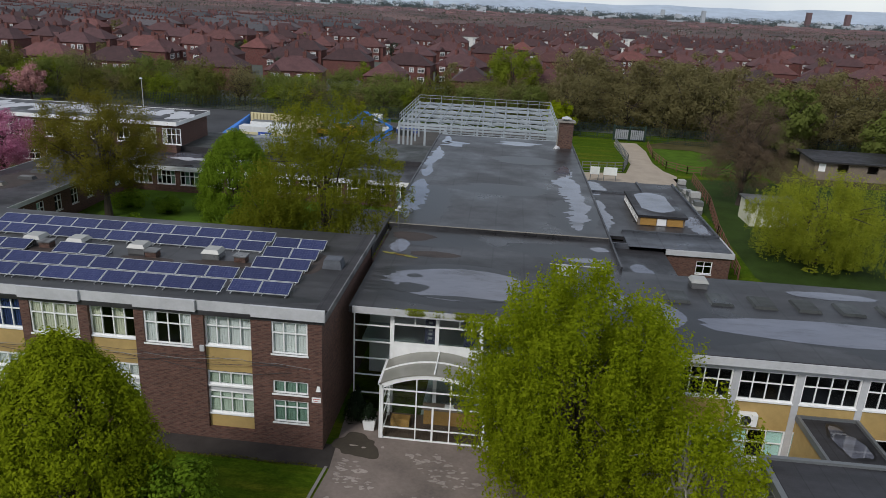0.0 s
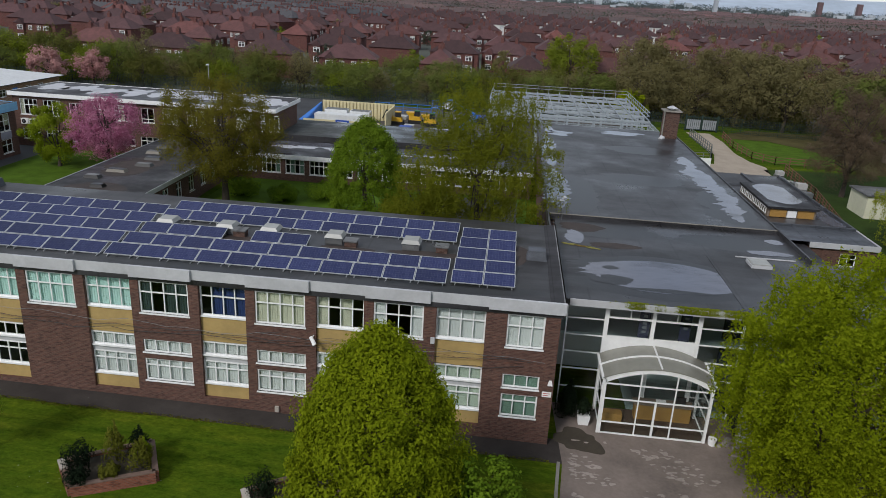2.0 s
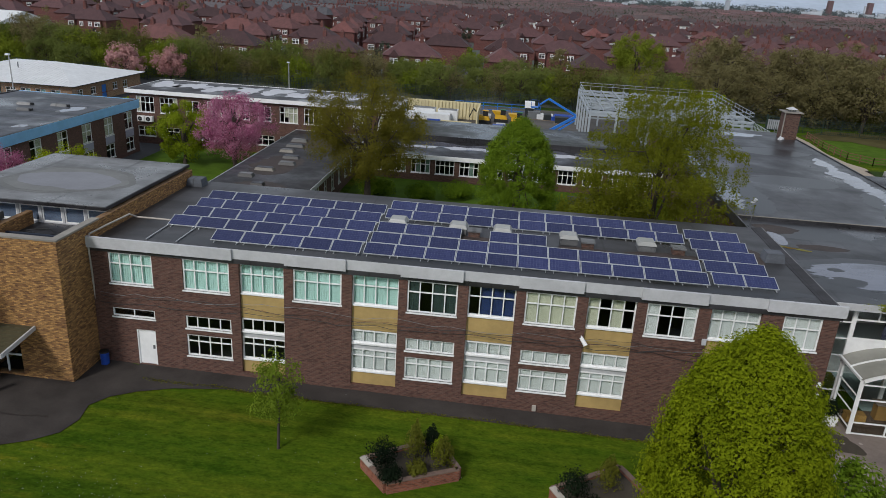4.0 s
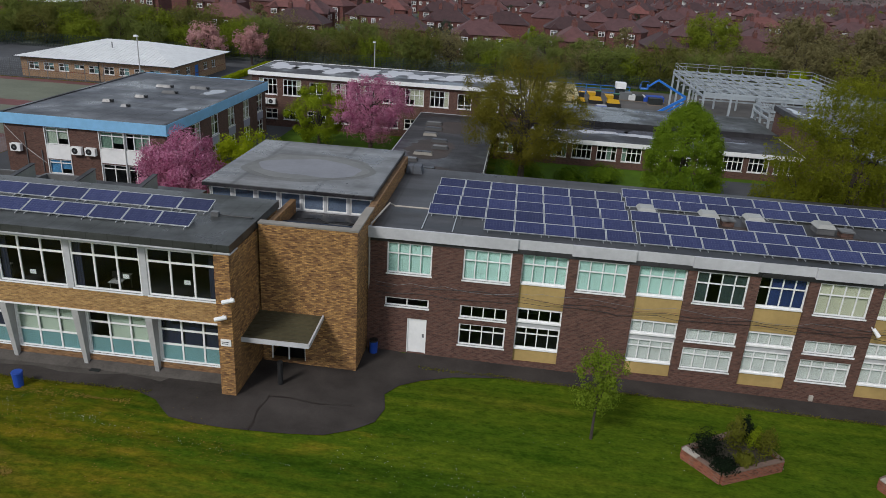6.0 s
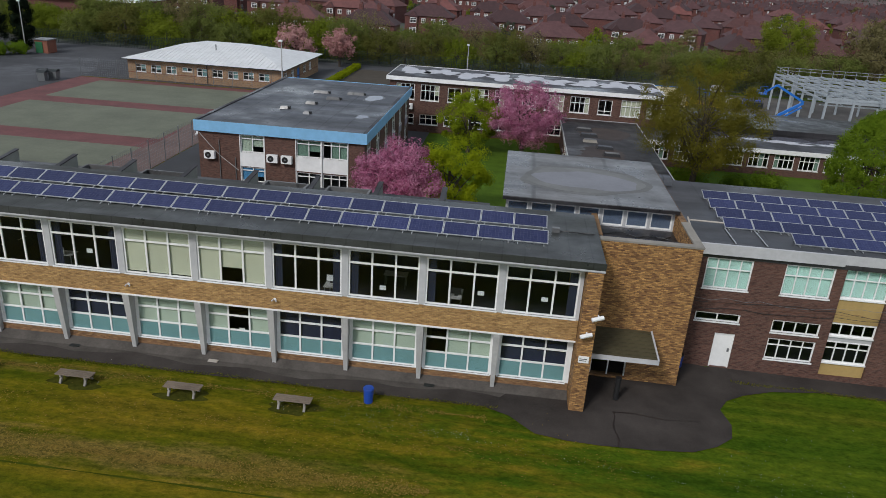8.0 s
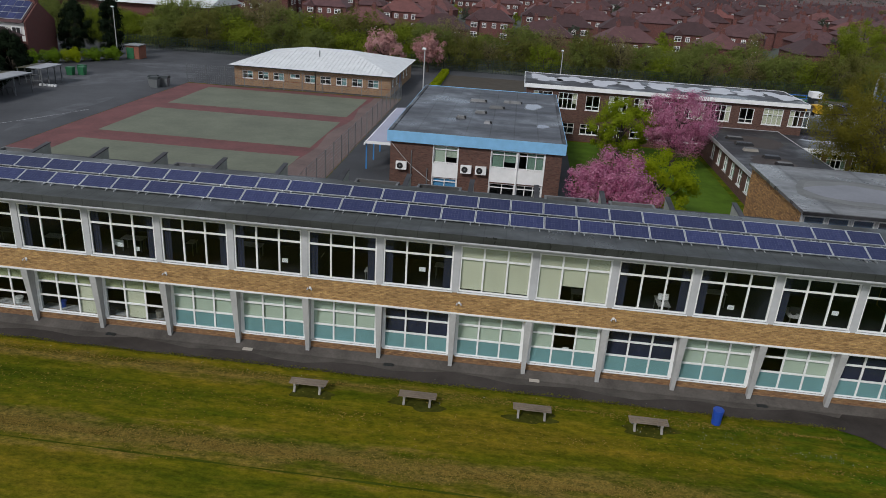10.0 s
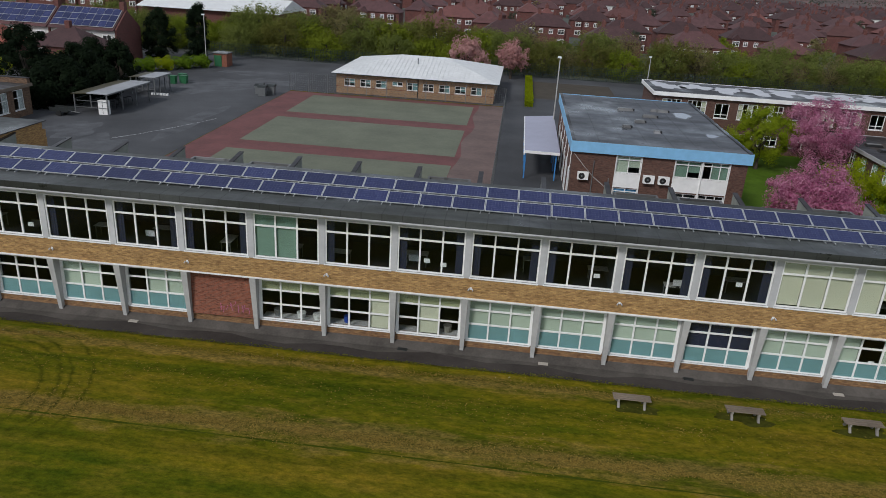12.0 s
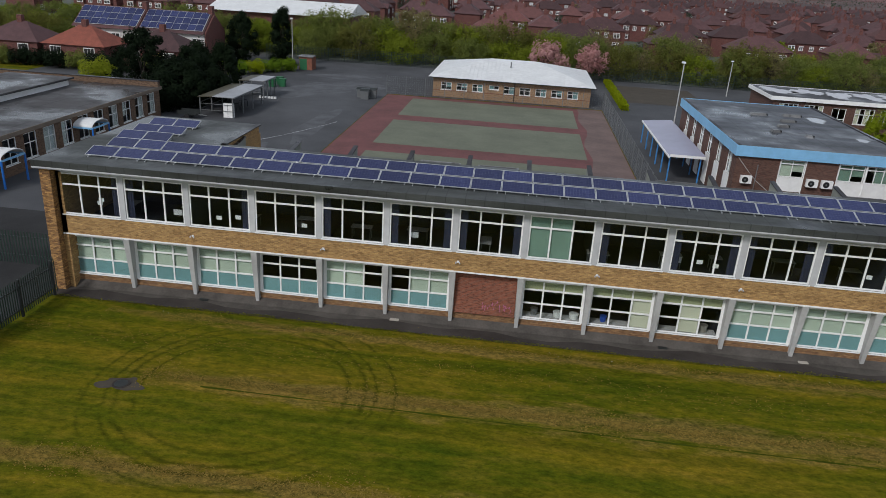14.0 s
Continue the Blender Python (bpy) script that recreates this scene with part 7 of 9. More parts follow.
def cycle_rack(x, y):
    t = thing("cycle_rack", x, y, 0, "dark steel cycle hoop standing under the shelter", "cycle rack", "cycle racks")
    part("hoop", Geo().hose([(x - .4, y, 0), (x - .4, y, .7), (x - .3, y, .85), (x + .3, y, .85), (x + .4, y, .7), (x + .4, y, 0)], .04, 6), "dark_metal", t)
    return t


rack = cycle_rack(-135.8, 74.4)
for k in range(1, 6):
    copy_thing(rack, pose(-135.8, 74.4 + .95 * k, 0))
t = thing("box_trailer", -138.9, 70.0, 0, "small dark two-wheeled trailer beside the shelter", "trailer")
part("bed", Geo().box(-140.2, -137.9, 69.4, 70.6, .45, .55).box(-140.2, -137.9, 69.4, 69.45, .55, .95).box(-140.2, -137.9, 70.55, 70.6, .55, .95), "dark_metal", t)
for y in (69.3, 70.7):
    part("wheel", Geo().tube((-139.0, y - .08, .3), (-139.0, y + .08, .3), .3, n=12), "black", t)
part("drawbar", Geo().bar((-137.9, 70.0, .5), (-136.9, 70.0, .4), .08), "galvanised", t)
for k in range(6):
    x = -136.1 + k * .42
    solid("kerb_block", Geo().hexa([(x - .15, 85.6, 0), (x + .15, 85.6, 0), (x + .15, 86.0, 0), (x - .15, 86.0, 0), (x - .12, 85.65, .28), (x + .12, 85.65, .28), (x + .12, 85.95, .28), (x - .12, 85.95, .28)]), "white_sheet", "small white kerb block beside the shelter", "kerb block", "kerb blocks")
# ---- steel frame under construction ----
t = thing("unfinished_building", -5, 104, 0, "bare galvanised steel frame of a hall under construction", "steel frame")


def truss_block(x0, x1, y0, y1, h, nx, ny, tag):
    for i in range(nx + 1):
        x = x0 + (x1 - x0) * i / nx
        for j in range(ny + 1):
            y = y0 + (y1 - y0) * j / ny
            if i in (0, nx) or j in (0, ny):
                part("column", Geo().box(x - .13, x + .13, y - .13, y + .13, 0, h), "steel", t)
    for j in range(ny + 1):
        y = y0 + (y1 - y0) * j / ny
        part("rafter", Geo().box(x0, x1, y - .07, y + .07, h - .4, h - .1), "steel", t)
    for i in range(nx * 2 + 1):
        x = x0 + (x1 - x0) * i / (nx * 2)
        part("purlin", Geo().box(x - .035, x + .035, y0, y1, h - .1, h + .06), "steel", t)
    for i in range(nx):
        for j in range(ny):
            if (i + j) % 2 and j not in (0, ny - 1):
                continue
            xa, xb = x0 + (x1 - x0) * i / nx, x0 + (x1 - x0) * (i + 1) / nx
            ya, yb = y0 + (y1 - y0) * j / ny, y0 + (y1 - y0) * (j + 1) / ny
            part("brace", Geo().bar((xa, ya, h - .2), (xb, yb, h - .2), .08).bar((xa, yb, h - .2), (xb, ya, h - .2), .08), "steel", t)
    rr = random.Random(nx)
    for k in range(nx * ny + nx * 2):
        x, y = rr.uniform(x0 + .5, x1 - 3), rr.uniform(y0 + .5, y1 - 3)
        dx, dy = rr.choice(((2.6, .3), (1.6, 2.2), (.3, 2.8), (2.2, -1.2)))
        part("strut", Geo().bar((x, y, h - .45), (x + dx, max(y0, y + dy), h - rr.uniform(.5, 1.5)), .06), "steel", t)
    for j in range(ny):
        y = y0 + (y1 - y0) * (j + .5) / ny
        part("tie_beam", Geo().box(x0, x1, y - .05, y + .05, h - 1.5, h - 1.34), "steel", t)
    g = Geo()
    for z in (h + .55, h + 1.0):
        g.bar((x0, y0, z), (x1, y0, z), .05).bar((x0, y1, z), (x1, y1, z), .05).bar((x0, y0, z), (x0, y1, z), .05).bar((x1, y0, z), (x1, y1, z), .05)
    for i in range(13):
        x = x0 + (x1 - x0) * i / 12
        y = y0 + (y1 - y0) * i / 12
        g.bar((x, y0, h), (x, y0, h + 1), .05).bar((x, y1, h), (x, y1, h + 1), .05).bar((x0, y, h), (x0, y, h + 1), .05).bar((x1, y, h), (x1, y, h + 1), .05)
    part("guard_rail", g, "steel", t, "temporary edge guard rail")
    part("eaves_beam", Geo().box(x0, x1, y0 - .1, y0 + .1, h - .8, h - .55).box(x0, x1, y1 - .1, y1 + .1, h - .8, h - .55).box(x0 - .1, x0 + .1, y0, y1, h - .8, h - .55).box(x1 - .1, x1 + .1, y0, y1, h - .8, h - .55), "steel", t)


truss_block(-15.9, 4.8, 94, 115.5, 5.7, 6, 5, "high")
truss_block(-9.5, 4.8, 87, 93.6, 4.6, 4, 2, "low")

# blue boom lift, excavators and stores on the site
LY = 97.6
lift = thing("boom_lift", -19.5, LY, 0, "blue articulated boom lift with folded arm", "boom lift")
part("chassis", Geo().box(-21.3, -18.6, LY - .8, LY + .8, .45, 1.2), "blue_paint", lift)
part("counterweight", Geo().hexa([(-20.0, LY - .7, 1.2), (-18.4, LY - .7, 1.2), (-18.4, LY + .7, 1.2), (-20.0, LY + .7, 1.2), (-19.6, LY - .6, 2.0), (-18.4, LY - .6, 1.8), (-18.4, LY + .6, 1.8), (-19.6, LY + .6, 2.0)]), "lilac_sheet", lift)
for x in (-20.9, -19.0):
    for y in (LY - .85, LY + .85):
        part("wheel", Geo().tube((x, y - .15, .45), (x, y + .15, .45), .45, n=14), "black", lift)
part("lower_arm", Geo().bar((-21.4, LY, 1.5), (-17.4, LY, 4.1), .34).bar((-20.6, LY, 1.3), (-17.5, LY, 3.5), .2), "blue_paint", lift)
part("upper_arm", Geo().bar((-17.4, LY, 4.2), (-21.3, LY, 6.2), .28), "blue_paint", lift)
part("jib", Geo().bar((-21.3, LY, 6.2), (-22.6, LY, 5.2), .2), "blue_paint", lift)
basket = part("basket", Geo().box(-23.6, -22.6, LY - .6, LY + .6, 4.9, 5.0), "blue_paint", lift)
part("basket_end", Geo().box(-23.6, -23.55, LY - .6, LY + .6, 5.0, 5.5), "blue_paint", basket)
part("basket_end", Geo().box(-22.65, -22.6, LY - .6, LY + .6, 5.0, 5.5), "blue_paint", basket)
part("basket_rail", Geo().hose([(-23.58, LY - .6, 5.0), (-23.58, LY - .6, 6.0), (-22.62, LY - .6, 6.0), (-22.62, LY - .6, 5.0)], .03, 6), "blue_paint", basket)
for x, y, lab, arm in ((-30.5, 110.5, "yellow tracked excavator", True), (-27.8, 112.5, "yellow site dumper", False), (-25.2, 110.8, "yellow compact roller", False)):
    t = thing("site_machine", x, y, 0, lab + " parked on the building site", "excavator", "site machines")
    for yy in (y - .65, y + .65):
        part("track", Geo().box(x - 1.1, x + 1.1, yy - .2, yy + .2, 0, .55), "black", t)
    part("body", Geo().hexa([(x - 1.0, y - .65, .55), (x + .95, y - .65, .55), (x + .95, y + .65, .55), (x - 1.0, y + .65, .55), (x - 1.0, y - .6, 1.25), (x + .7, y - .6, 1.15), (x + .7, y + .6, 1.15), (x - 1.0, y + .6, 1.25)]), "yellow_paint", t)
    part("cab", Geo().box(x - .15, x + .65, y - .55, y + .15, 1.15, 1.95), "black", t)
    part("cab_roof", Geo().box(x - .2, x + .7, y - .6, y + .2, 1.95, 2.05), "yellow_paint" if arm else "green_paint", t)
    if arm:
        part("arm", Geo().bar((x - .7, y + .4, 1.1), (x - 1.7, y + .4, 2.1), .2).bar((x - 1.7, y + .4, 2.1), (x - 2.3, y + .4, .7), .16), "dark_metal", t)
    else:
        part("skip", Geo().hexa([(x - 1.1, y - .6, 1.25), (x - .2, y - .6, 1.25), (x - .2, y + .6, 1.25), (x - 1.1, y + .6, 1.25), (x - 1.5, y - .7, 1.75), (x - .15, y - .7, 1.75), (x - .15, y + .7, 1.75), (x - 1.5, y + .7, 1.75)]), "yellow_paint", t)
rng = random.Random(91)
for k in range(16):
    x, y = rng.uniform(-34, -16), rng.uniform(114, 119) if k % 2 else rng.uniform(99, 107)
    w, d, h = rng.uniform(.6, 1.6), rng.uniform(.5, 1.2), rng.uniform(.4, 1.3)
    t = thing("site_pallet", x, y, 0, "wrapped pallet of building materials on the site", "pallet", "pallets on the site")
    part("deck", Geo().box(x - w, x + w, y - d, y + d, 0, .15), "timber", t)
    part("load", Geo().box(x - w * .9, x + w * .9, y - d * .9, y + d * .9, .15, .15 + h), ("white_sheet", "blue_plastic", "concrete", "dark_metal", "galvanised")[k % 5], t)
t = thing("blue_staging", -31, 121, 0, "blue steel access staging stacked behind the site", "staging")
for k in range(7):
    part("post", Geo().box(-36 + k * 2.4, -35.9 + k * 2.4, 121, 121.1, 0, 1.7), "blue_paint", t)
for z in (.5, 1.1, 1.6):
    part("rail", Geo().box(-36, -21.5, 121, 121.08, z, z + .08), "blue_paint", t)
t = thing("material_stack", -38, 106, 0, "pale yellow timber framed walls round white insulation packs", "building materials")
for x in [-42.6 + .55 * k for k in range(21)]:
    part("stud", Geo().box(x, x + .3, 112.4, 112.6, 0, 2.6), "pale_timber", t)
part("timber_wall", Geo().box(-42.8, -31.2, 112.6, 112.75, 0, 2.7).box(-31.4, -31.2, 105, 112.4, 0, 2.5), "pale_timber", t)
part("low_wall", Geo().box(-43.5, -32, 104.0, 104.2, 0, 1.1), "pale_timber", t)
part("insulation_pack", Geo().box(-42.5, -35.5, 106.5, 108.6, 0, 1.5).box(-41.5, -38, 108.7, 110.6, 0, 1.9).box(-37.6, -34.5, 108.8, 110.8, 0, 1.8), "white_sheet", t)
part("pack_wrap", Geo().box(-41.4, -38.1, 108.9, 110.5, 1.9, 1.96).box(-37.4, -34.7, 109, 110.6, 1.8, 1.86), "galvanised", t)
part("notice", Geo().box(-38.6, -36.6, 103.9, 104.0, .3, 1.2), "blue_plastic", t, "navy notice board")
part("text_bar", Geo().box(-38.3, -36.9, 103.88, 103.9, .8, .95).box(-38.3, -37.1, 103.88, 103.9, .5, .62), "white", t)
t = thing("blue_hoarding", -45, 108, 0, "blue sheeted hoarding leaning round the timber store", "hoarding")
part("sheet", Geo().hexa([(-45.4, 103.5, 0), (-43.6, 103.5, 0), (-43.0, 113, 0), (-44.6, 113, 0), (-44.9, 103.5, .25), (-43.8, 103.5, .3), (-43.0, 113, 2.3), (-43.2, 113, 2.3)]), "blue_paint", t)
t = thing("site_cabin", -23, 119, 0, "white site cabin at the edge of the building site", "cabin")
part("body", Geo().box(-24.2, -22.6, 118, 120.0, 1.7, 2.6), "white", t)
part("base", Geo().box(-24.1, -22.7, 118.2, 119.8, 0, 1.7), "dark_metal", t)
t = thing("timber_hut", 47, 103, 0, "long weathered timber hut with dark felt roof", "hut")
part("wall", wall(Geo(), ("S", 102), 41, 62, -.2, 2.5, [(44, 45.5, 1.2, 2.3), (48, 49.5, 1.2, 2.3), (52, 53.5, 1.2, 2.3)]).box(41, 41.3, 102.3, 108, -.2, 2.5).box(41, 62, 107.7, 108, -.2, 2.5), "timber", t)
part("roof", Geo().hexa([(40.5, 101.4, 2.5), (62.5, 101.4, 2.5), (62.5, 108.5, 2.9), (40.5, 108.5, 2.9), (40.5, 101.4, 2.7), (62.5, 101.4, 2.7), (62.5, 108.5, 3.1), (40.5, 108.5, 3.1)]), "felt", t)
part("window_board", Geo().box(41.5, 42.4, 101.95, 102, 1.2, 2.3), "white", t)
t = thing("green_shed", 25.5, 76, 0, "pale green metal garden shed behind the willow", "shed")
part("body", Geo().box(24.4, 29.5, 75, 79, -.3, 2.4), "curtain_cream", t)
part("roof", Geo().box(24.2, 29.7, 74.8, 79.2, 2.4, 2.55), "felt_pale", t)

# crates and boards stacked beside the annex
rng = random.Random(33)
for k in range(9):
    x, y = 19.8 + .12 * (k % 3) + .02 * k, 78.6 + k * 1.25
    h = rng.uniform(.9, 2.0)
    t = thing("stacked_crates", x, y, 0, "grey weathered crates and boards stacked beside the annex", "crates", "stacked crates")
    for j in range(3):
        part("crate", Geo().box(x - .5 + rng.uniform(-.1, .1), x + .45 + rng.uniform(-.1, .1), y - .45, y + .45, h * j / 3, h * (j + 1) / 3 - .05), ("felt_pale", "concrete", "galvanised")[(k + j) % 3], t)
# ---- fences ----
def rail_fence(name, label, pts, h, mat, gap=2.0, rails=(.3, .65, .98), group=""):
    t = thing(name, *pts[0], 0, label, "fence", group)
    for (xa, ya), (xb, yb) in zip(pts, pts[1:]):
        d = math.hypot(xb - xa, yb - ya)
        n = max(1, round(d / gap))
        for i in range(n + 1):
            x, y = xa + (xb - xa) * i / n, ya + (yb - ya) * i / n
            z = level(x, y)
            part("post", Geo().box(x - .05, x + .05, y - .05, y + .05, z - .1, z + h), mat, t)
        for r in rails:
            part("rail", Geo().bar((xa, ya, level(xa, ya) + h * r), (xb, yb, level(xb, yb) + h * r), .04, .07), mat, t)
    return t


def mesh_fence(name, label, pts, h, mat, gap=3.0, weave=.32, wire=.012):
    """Posts with a real woven mesh of thin wires."""
    t = thing(name, *pts[0], 0, label, "fence")
    w = Geo()
    for (xa, ya), (xb, yb) in zip(pts, pts[1:]):
        d = math.hypot(xb - xa, yb - ya)
        n = max(1, round(d / gap))
        for i in range(n + 1):
            x, y = xa + (xb - xa) * i / n, ya + (yb - ya) * i / n
            part("post", Geo().tube((x, y, -.1), (x, y, h), .045, n=6), mat, t)
        for k in range(round(d / weave)):
            f = k * weave / d
            x, y = xa + (xb - xa) * f, ya + (yb - ya) * f
            w.bar((x, y, .05), (x, y, h), wire)
        for k in range(int(h / weave) + 1):
            w.bar((xa, ya, .05 + k * weave), (xb, yb, .05 + k * weave), wire)
    part("wire_mesh", w, mat, t)
    return t


mesh_fence("court_fence", "tall grey wire mesh fence round the tennis courts", [(-120.6, 97), (-88.6, 97), (-88.6, 34)], 2.7, "galvanised")
mesh_fence("wood_fence", "dark green mesh boundary fence before the wood", [(-150, 128), (-80, 130), (-40, 131), (8, 126), (40, 122), (90, 118)], 2.4, "fence_green", 3.0, .3, .035)
rail_fence("garden_fence", "brown timber post and rail fence round the lawn", [(21.2, 118.5), (20.5, 110), (21.1, 102.6), (23.4, 99.8), (33, 99.2)], 1.1, "timber_red")
rail_fence("annex_fence", "red-brown timber fence beside the annex", [(22.9, 94.4), (22.0, 82), (20.0, 70.5), (18.8, 59)], 1.3, "timber_red", 1.5, (.25, .5, .75, .98))
rail_fence("path_railing", "grey steel railing along the gravel path", [(8.8, 97.0), (14.4, 98), (16.0, 104.5), (15.9, 118)], 1.4, "galvanised", 1.2, (.1, .4, .7, .98))
t = thing("garden_gate", 17.5, 124, 0, "green steel double gate at the end of the path", "gate")
for x in (16.4, 19.0, 21.6):
    part("post", Geo().box(x - .12, x + .12, 123.9, 124.1, 0, 2.7), "fence_green", t)
for a in (16.55, 19.15):
    g = Geo()
    for k in range(9):
        g.box(a + k * .32, a + k * .32 + .05, 123.97, 124.03, .2, 2.4)
    g.box(a, a + 2.6, 123.96, 124.04, .2, .3).box(a, a + 2.6, 123.96, 124.04, 2.3, 2.4)
    part("leaf", g, "fence_green", t)
    part("panel", Geo().box(a + .05, a + 2.3, 124.04, 124.07, .3, 1.9), "shelter_sheet", t, "pale sheet panel behind the bars")
for x, w in ((9.3, 1.2), (11.0, 1.7)):
    t = thing("notice_board", x, 91.6, 0, "white notice board on two posts", "sign", "notice boards")
    part("board", Geo().box(x, x + w, 91.6, 91.66, .9, 1.9), "white", t)
    for u in (x + .1, x + w - .1):
        part("post", Geo().box(u - .04, u + .04, 91.66, 91.72, 0, 1.9), "galvanised", t)
t = thing("steel_railings", -125.5, 23, 0, "dark green palisade security fence at the block's end", "fence")
for k in range(52):
    y = 23.6 - k * .17
    x = -125.6 - .0 * k
    part("pale", Geo().add([(x, y - .035, .05), (x, y + .035, .05), (x, y + .035, 1.95), (x, y, 2.1), (x, y - .035, 1.95), (x + .02, y - .035, .05), (x + .02, y + .035, .05), (x + .02, y + .035, 1.95), (x + .02, y, 2.1), (x + .02, y - .035, 1.95)],
         [(4, 3, 2, 1, 0), (5, 6, 7, 8, 9), (0, 1, 6, 5), (1, 2, 7, 6), (2, 3, 8, 7), (3, 4, 9, 8), (4, 0, 5, 9)]), "fence_green", t)
for z in (.4, 1.6):
    part("rail", Geo().box(-125.58, -125.53, 14.3, 23.3, z, z + .06), "dark_metal", t)
for y in (23.2, 20.5, 17.6, 14.6):
    part("post", Geo().box(-125.55, -125.43, y - .06, y + .06, 0, 2.1), "dark_metal", t)
t = thing("steel_railings", -134, 27, 0, "dark green palisade security fence across the yard", "fence")
for k in range(60):
    x = -126.3 - k * .2
    part("pale", Geo().box(x, x + .07, 27.0, 27.02, -.12, 2.0), "fence_green", t)
for z in (.4, 1.6):
    part("rail", Geo().box(-138.4, -126.2, 27.02, 27.07, z, z + .06), "dark_metal", t)

# ---- lamp posts and small things ----
for x, y, h in ((-65.0, 121.0, 5.9), (-82.7, 75.2, 9.7), (-140.0, 112.8, 8.5)):
    t = thing("lamp_post", x, y, 0, "slim grey steel floodlight post", "lamp post", "lamp posts")
    part("pole", Geo().tube((x, y, 0), (x, y, h), .09, .06), "concrete", t)
    part("head", Geo().hexa([(x - .3, y - .25, h), (x + .15, y - .25, h), (x + .15, y + .15, h), (x - .3, y + .15, h), (x - .25, y - .2, h + .18), (x + .1, y - .2, h + .18), (x + .1, y + .1, h + .18), (x - .25, y + .1, h + .18)]), "white_sheet", t)
t = thing("electric_cabinet", -138.5, 115, 0, "small brick kiosk with a green door", "kiosk")
part("wall", Geo().box(-139.4, -137.1, 114.5, 117.0, -.1, 2.2), "brick_red", t)
part("door", Geo().box(-139.3, -138.0, 114.42, 114.5, 0, 1.9), "green_paint", t)
part("roof", Geo().box(-139.6, -136.9, 114.3, 117.2, 2.2, 2.35), "felt_pale", t)
for k, (x, y) in enumerate(((-122.6, 91), (-121.8, 92.4), (-123.4, 92.2))):
    t = thing("wheelie_bin", x, y, 0, "grey wheeled refuse bin by the court fence", "bin", "refuse bins")
    part("body", Geo().hexa([(x - .5, y - .4, 0), (x + .5, y - .4, 0), (x + .5, y + .4, 0), (x - .5, y + .4, 0), (x - .6, y - .5, 1.2), (x + .6, y - .5, 1.2), (x + .6, y + .5, 1.2), (x - .6, y + .5, 1.2)]), "galvanised", t)
    part("lid", Geo().hexa([(x - .65, y - .55, 1.2), (x + .65, y - .55, 1.2), (x + .65, y + .55, 1.2), (x - .65, y + .55, 1.2), (x - .6, y - .1, 1.45), (x + .6, y - .1, 1.45), (x + .6, y + .5, 1.5), (x - .6, y + .5, 1.5)]), "dark_metal", t)
for x, y in ((-137.6, 95.2), (-136.3, 96.0), (-137.2, 97.6)):
    t = thing("wheelie_bin", x, y, 0, "green wheeled refuse bin beside the shelters", "bin", "refuse bins")
    part("body", Geo().hexa([(x - .4, y - .35, 0), (x + .4, y - .35, 0), (x + .4, y + .35, 0), (x - .4, y + .35, 0), (x - .5, y - .42, 1.1), (x + .5, y - .42, 1.1), (x + .5, y + .42, 1.1), (x - .5, y + .42, 1.1)]), "green_paint", t)
    part("lid", Geo().box(x - .52, x + .52, y - .45, y + .45, 1.1, 1.18), "green_paint", t)


def bench(x, y):
    t = thing("park_bench", x, y, level(x, y), "weathered timber slatted bench on concrete legs on the grass", "bench", "benches on the lawn")
    z = level(x, y)
    for k in range(4):
        yy = y - .2 + k * .135
        part("slat", Geo().box(x - .86, x + .88, yy - .045, yy + .045, z + .42, z + .47), "timber", t)
    for s in (-.6, .6):
        part("leg", Geo().bar((x + s, y - .3, z), (x + s, y - .12, z + .3), .1).bar((x + s, y + .34, z), (x + s, y + .16, z + .3), .1).box(x + s - .05, x + s + .05, y - .24, y + .28, z + .3, z + .42), "coping", t)
    return t


b0 = bench(-80.55, 21.7)
for x in (-75.38, -70.12, -64.9):
    copy_thing(b0, pose(x, 21.66, level(x, 21.4)))


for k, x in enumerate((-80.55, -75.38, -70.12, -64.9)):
    outline_sheet("turf_patch", blob(x + .1, 21.55, 1.15, .5, 40, .4, 300 + k), .01, "bench_turf", "darker turf under a bench", "stain")


def litter_bin(x, y, lab):
    t = thing("litter_bin", x, y, level(x, y), lab, "bin", "blue litter bins")
    z = level(x, y)
    part("body", Geo().tube((x, y, z), (x, y, z + .72), .21, .24, 14), "blue_plastic", t)
    part("rim", Geo().tube((x, y, z + .72), (x, y, z + .78), .26, .24, 14), "black" if "black" in lab else "blue_plastic", t)


litter_bin(-61.6, 22.75, "bright blue plastic litter bin on the path edge")
litter_bin(-46.1, 29.45, "blue litter bin with a black bag standing by the stair tower")
# raised brick planters
def planter(pts, shrubs):
    cx, cy = sum(p[0] for p in pts) / 4, sum(p[1] for p in pts) / 4
    z = level(cx, cy)
    t = thing("brick_planter", cx, cy, z, "low raised red brick planter with a pale corner stone", "planter", "brick planters")
    for (xa, ya), (xb, yb) in zip(pts, pts[1:] + pts[:1]):
        part("wall", Geo().bar((xa, ya, z + .2), (xb, yb, z + .2), .25, .6), "brick_red", t)
        part("coping", Geo().bar((xa, ya, z + .52), (xb, yb, z + .52), .25, .04), "planter_cap", t)
    part("coping_stone", Geo().bar((pts[0][0], pts[0][1], z + .57), (pts[0][0] * .62 + pts[1][0] * .38, pts[0][1] * .62 + pts[1][1] * .38, z + .57), .3, .06), "stone_pale", t, "pale stone slab on the planter corner")
    inner = [(cx + (x - cx) * .93, cy + (y - cy) * .93) for x, y in pts]
    part("soil", Geo().prism(inner, z, z + .42), "soil", t)
    for x, y, h, r, mat in shrubs:
        shrub(x, y, z + .42, h, r, mat)

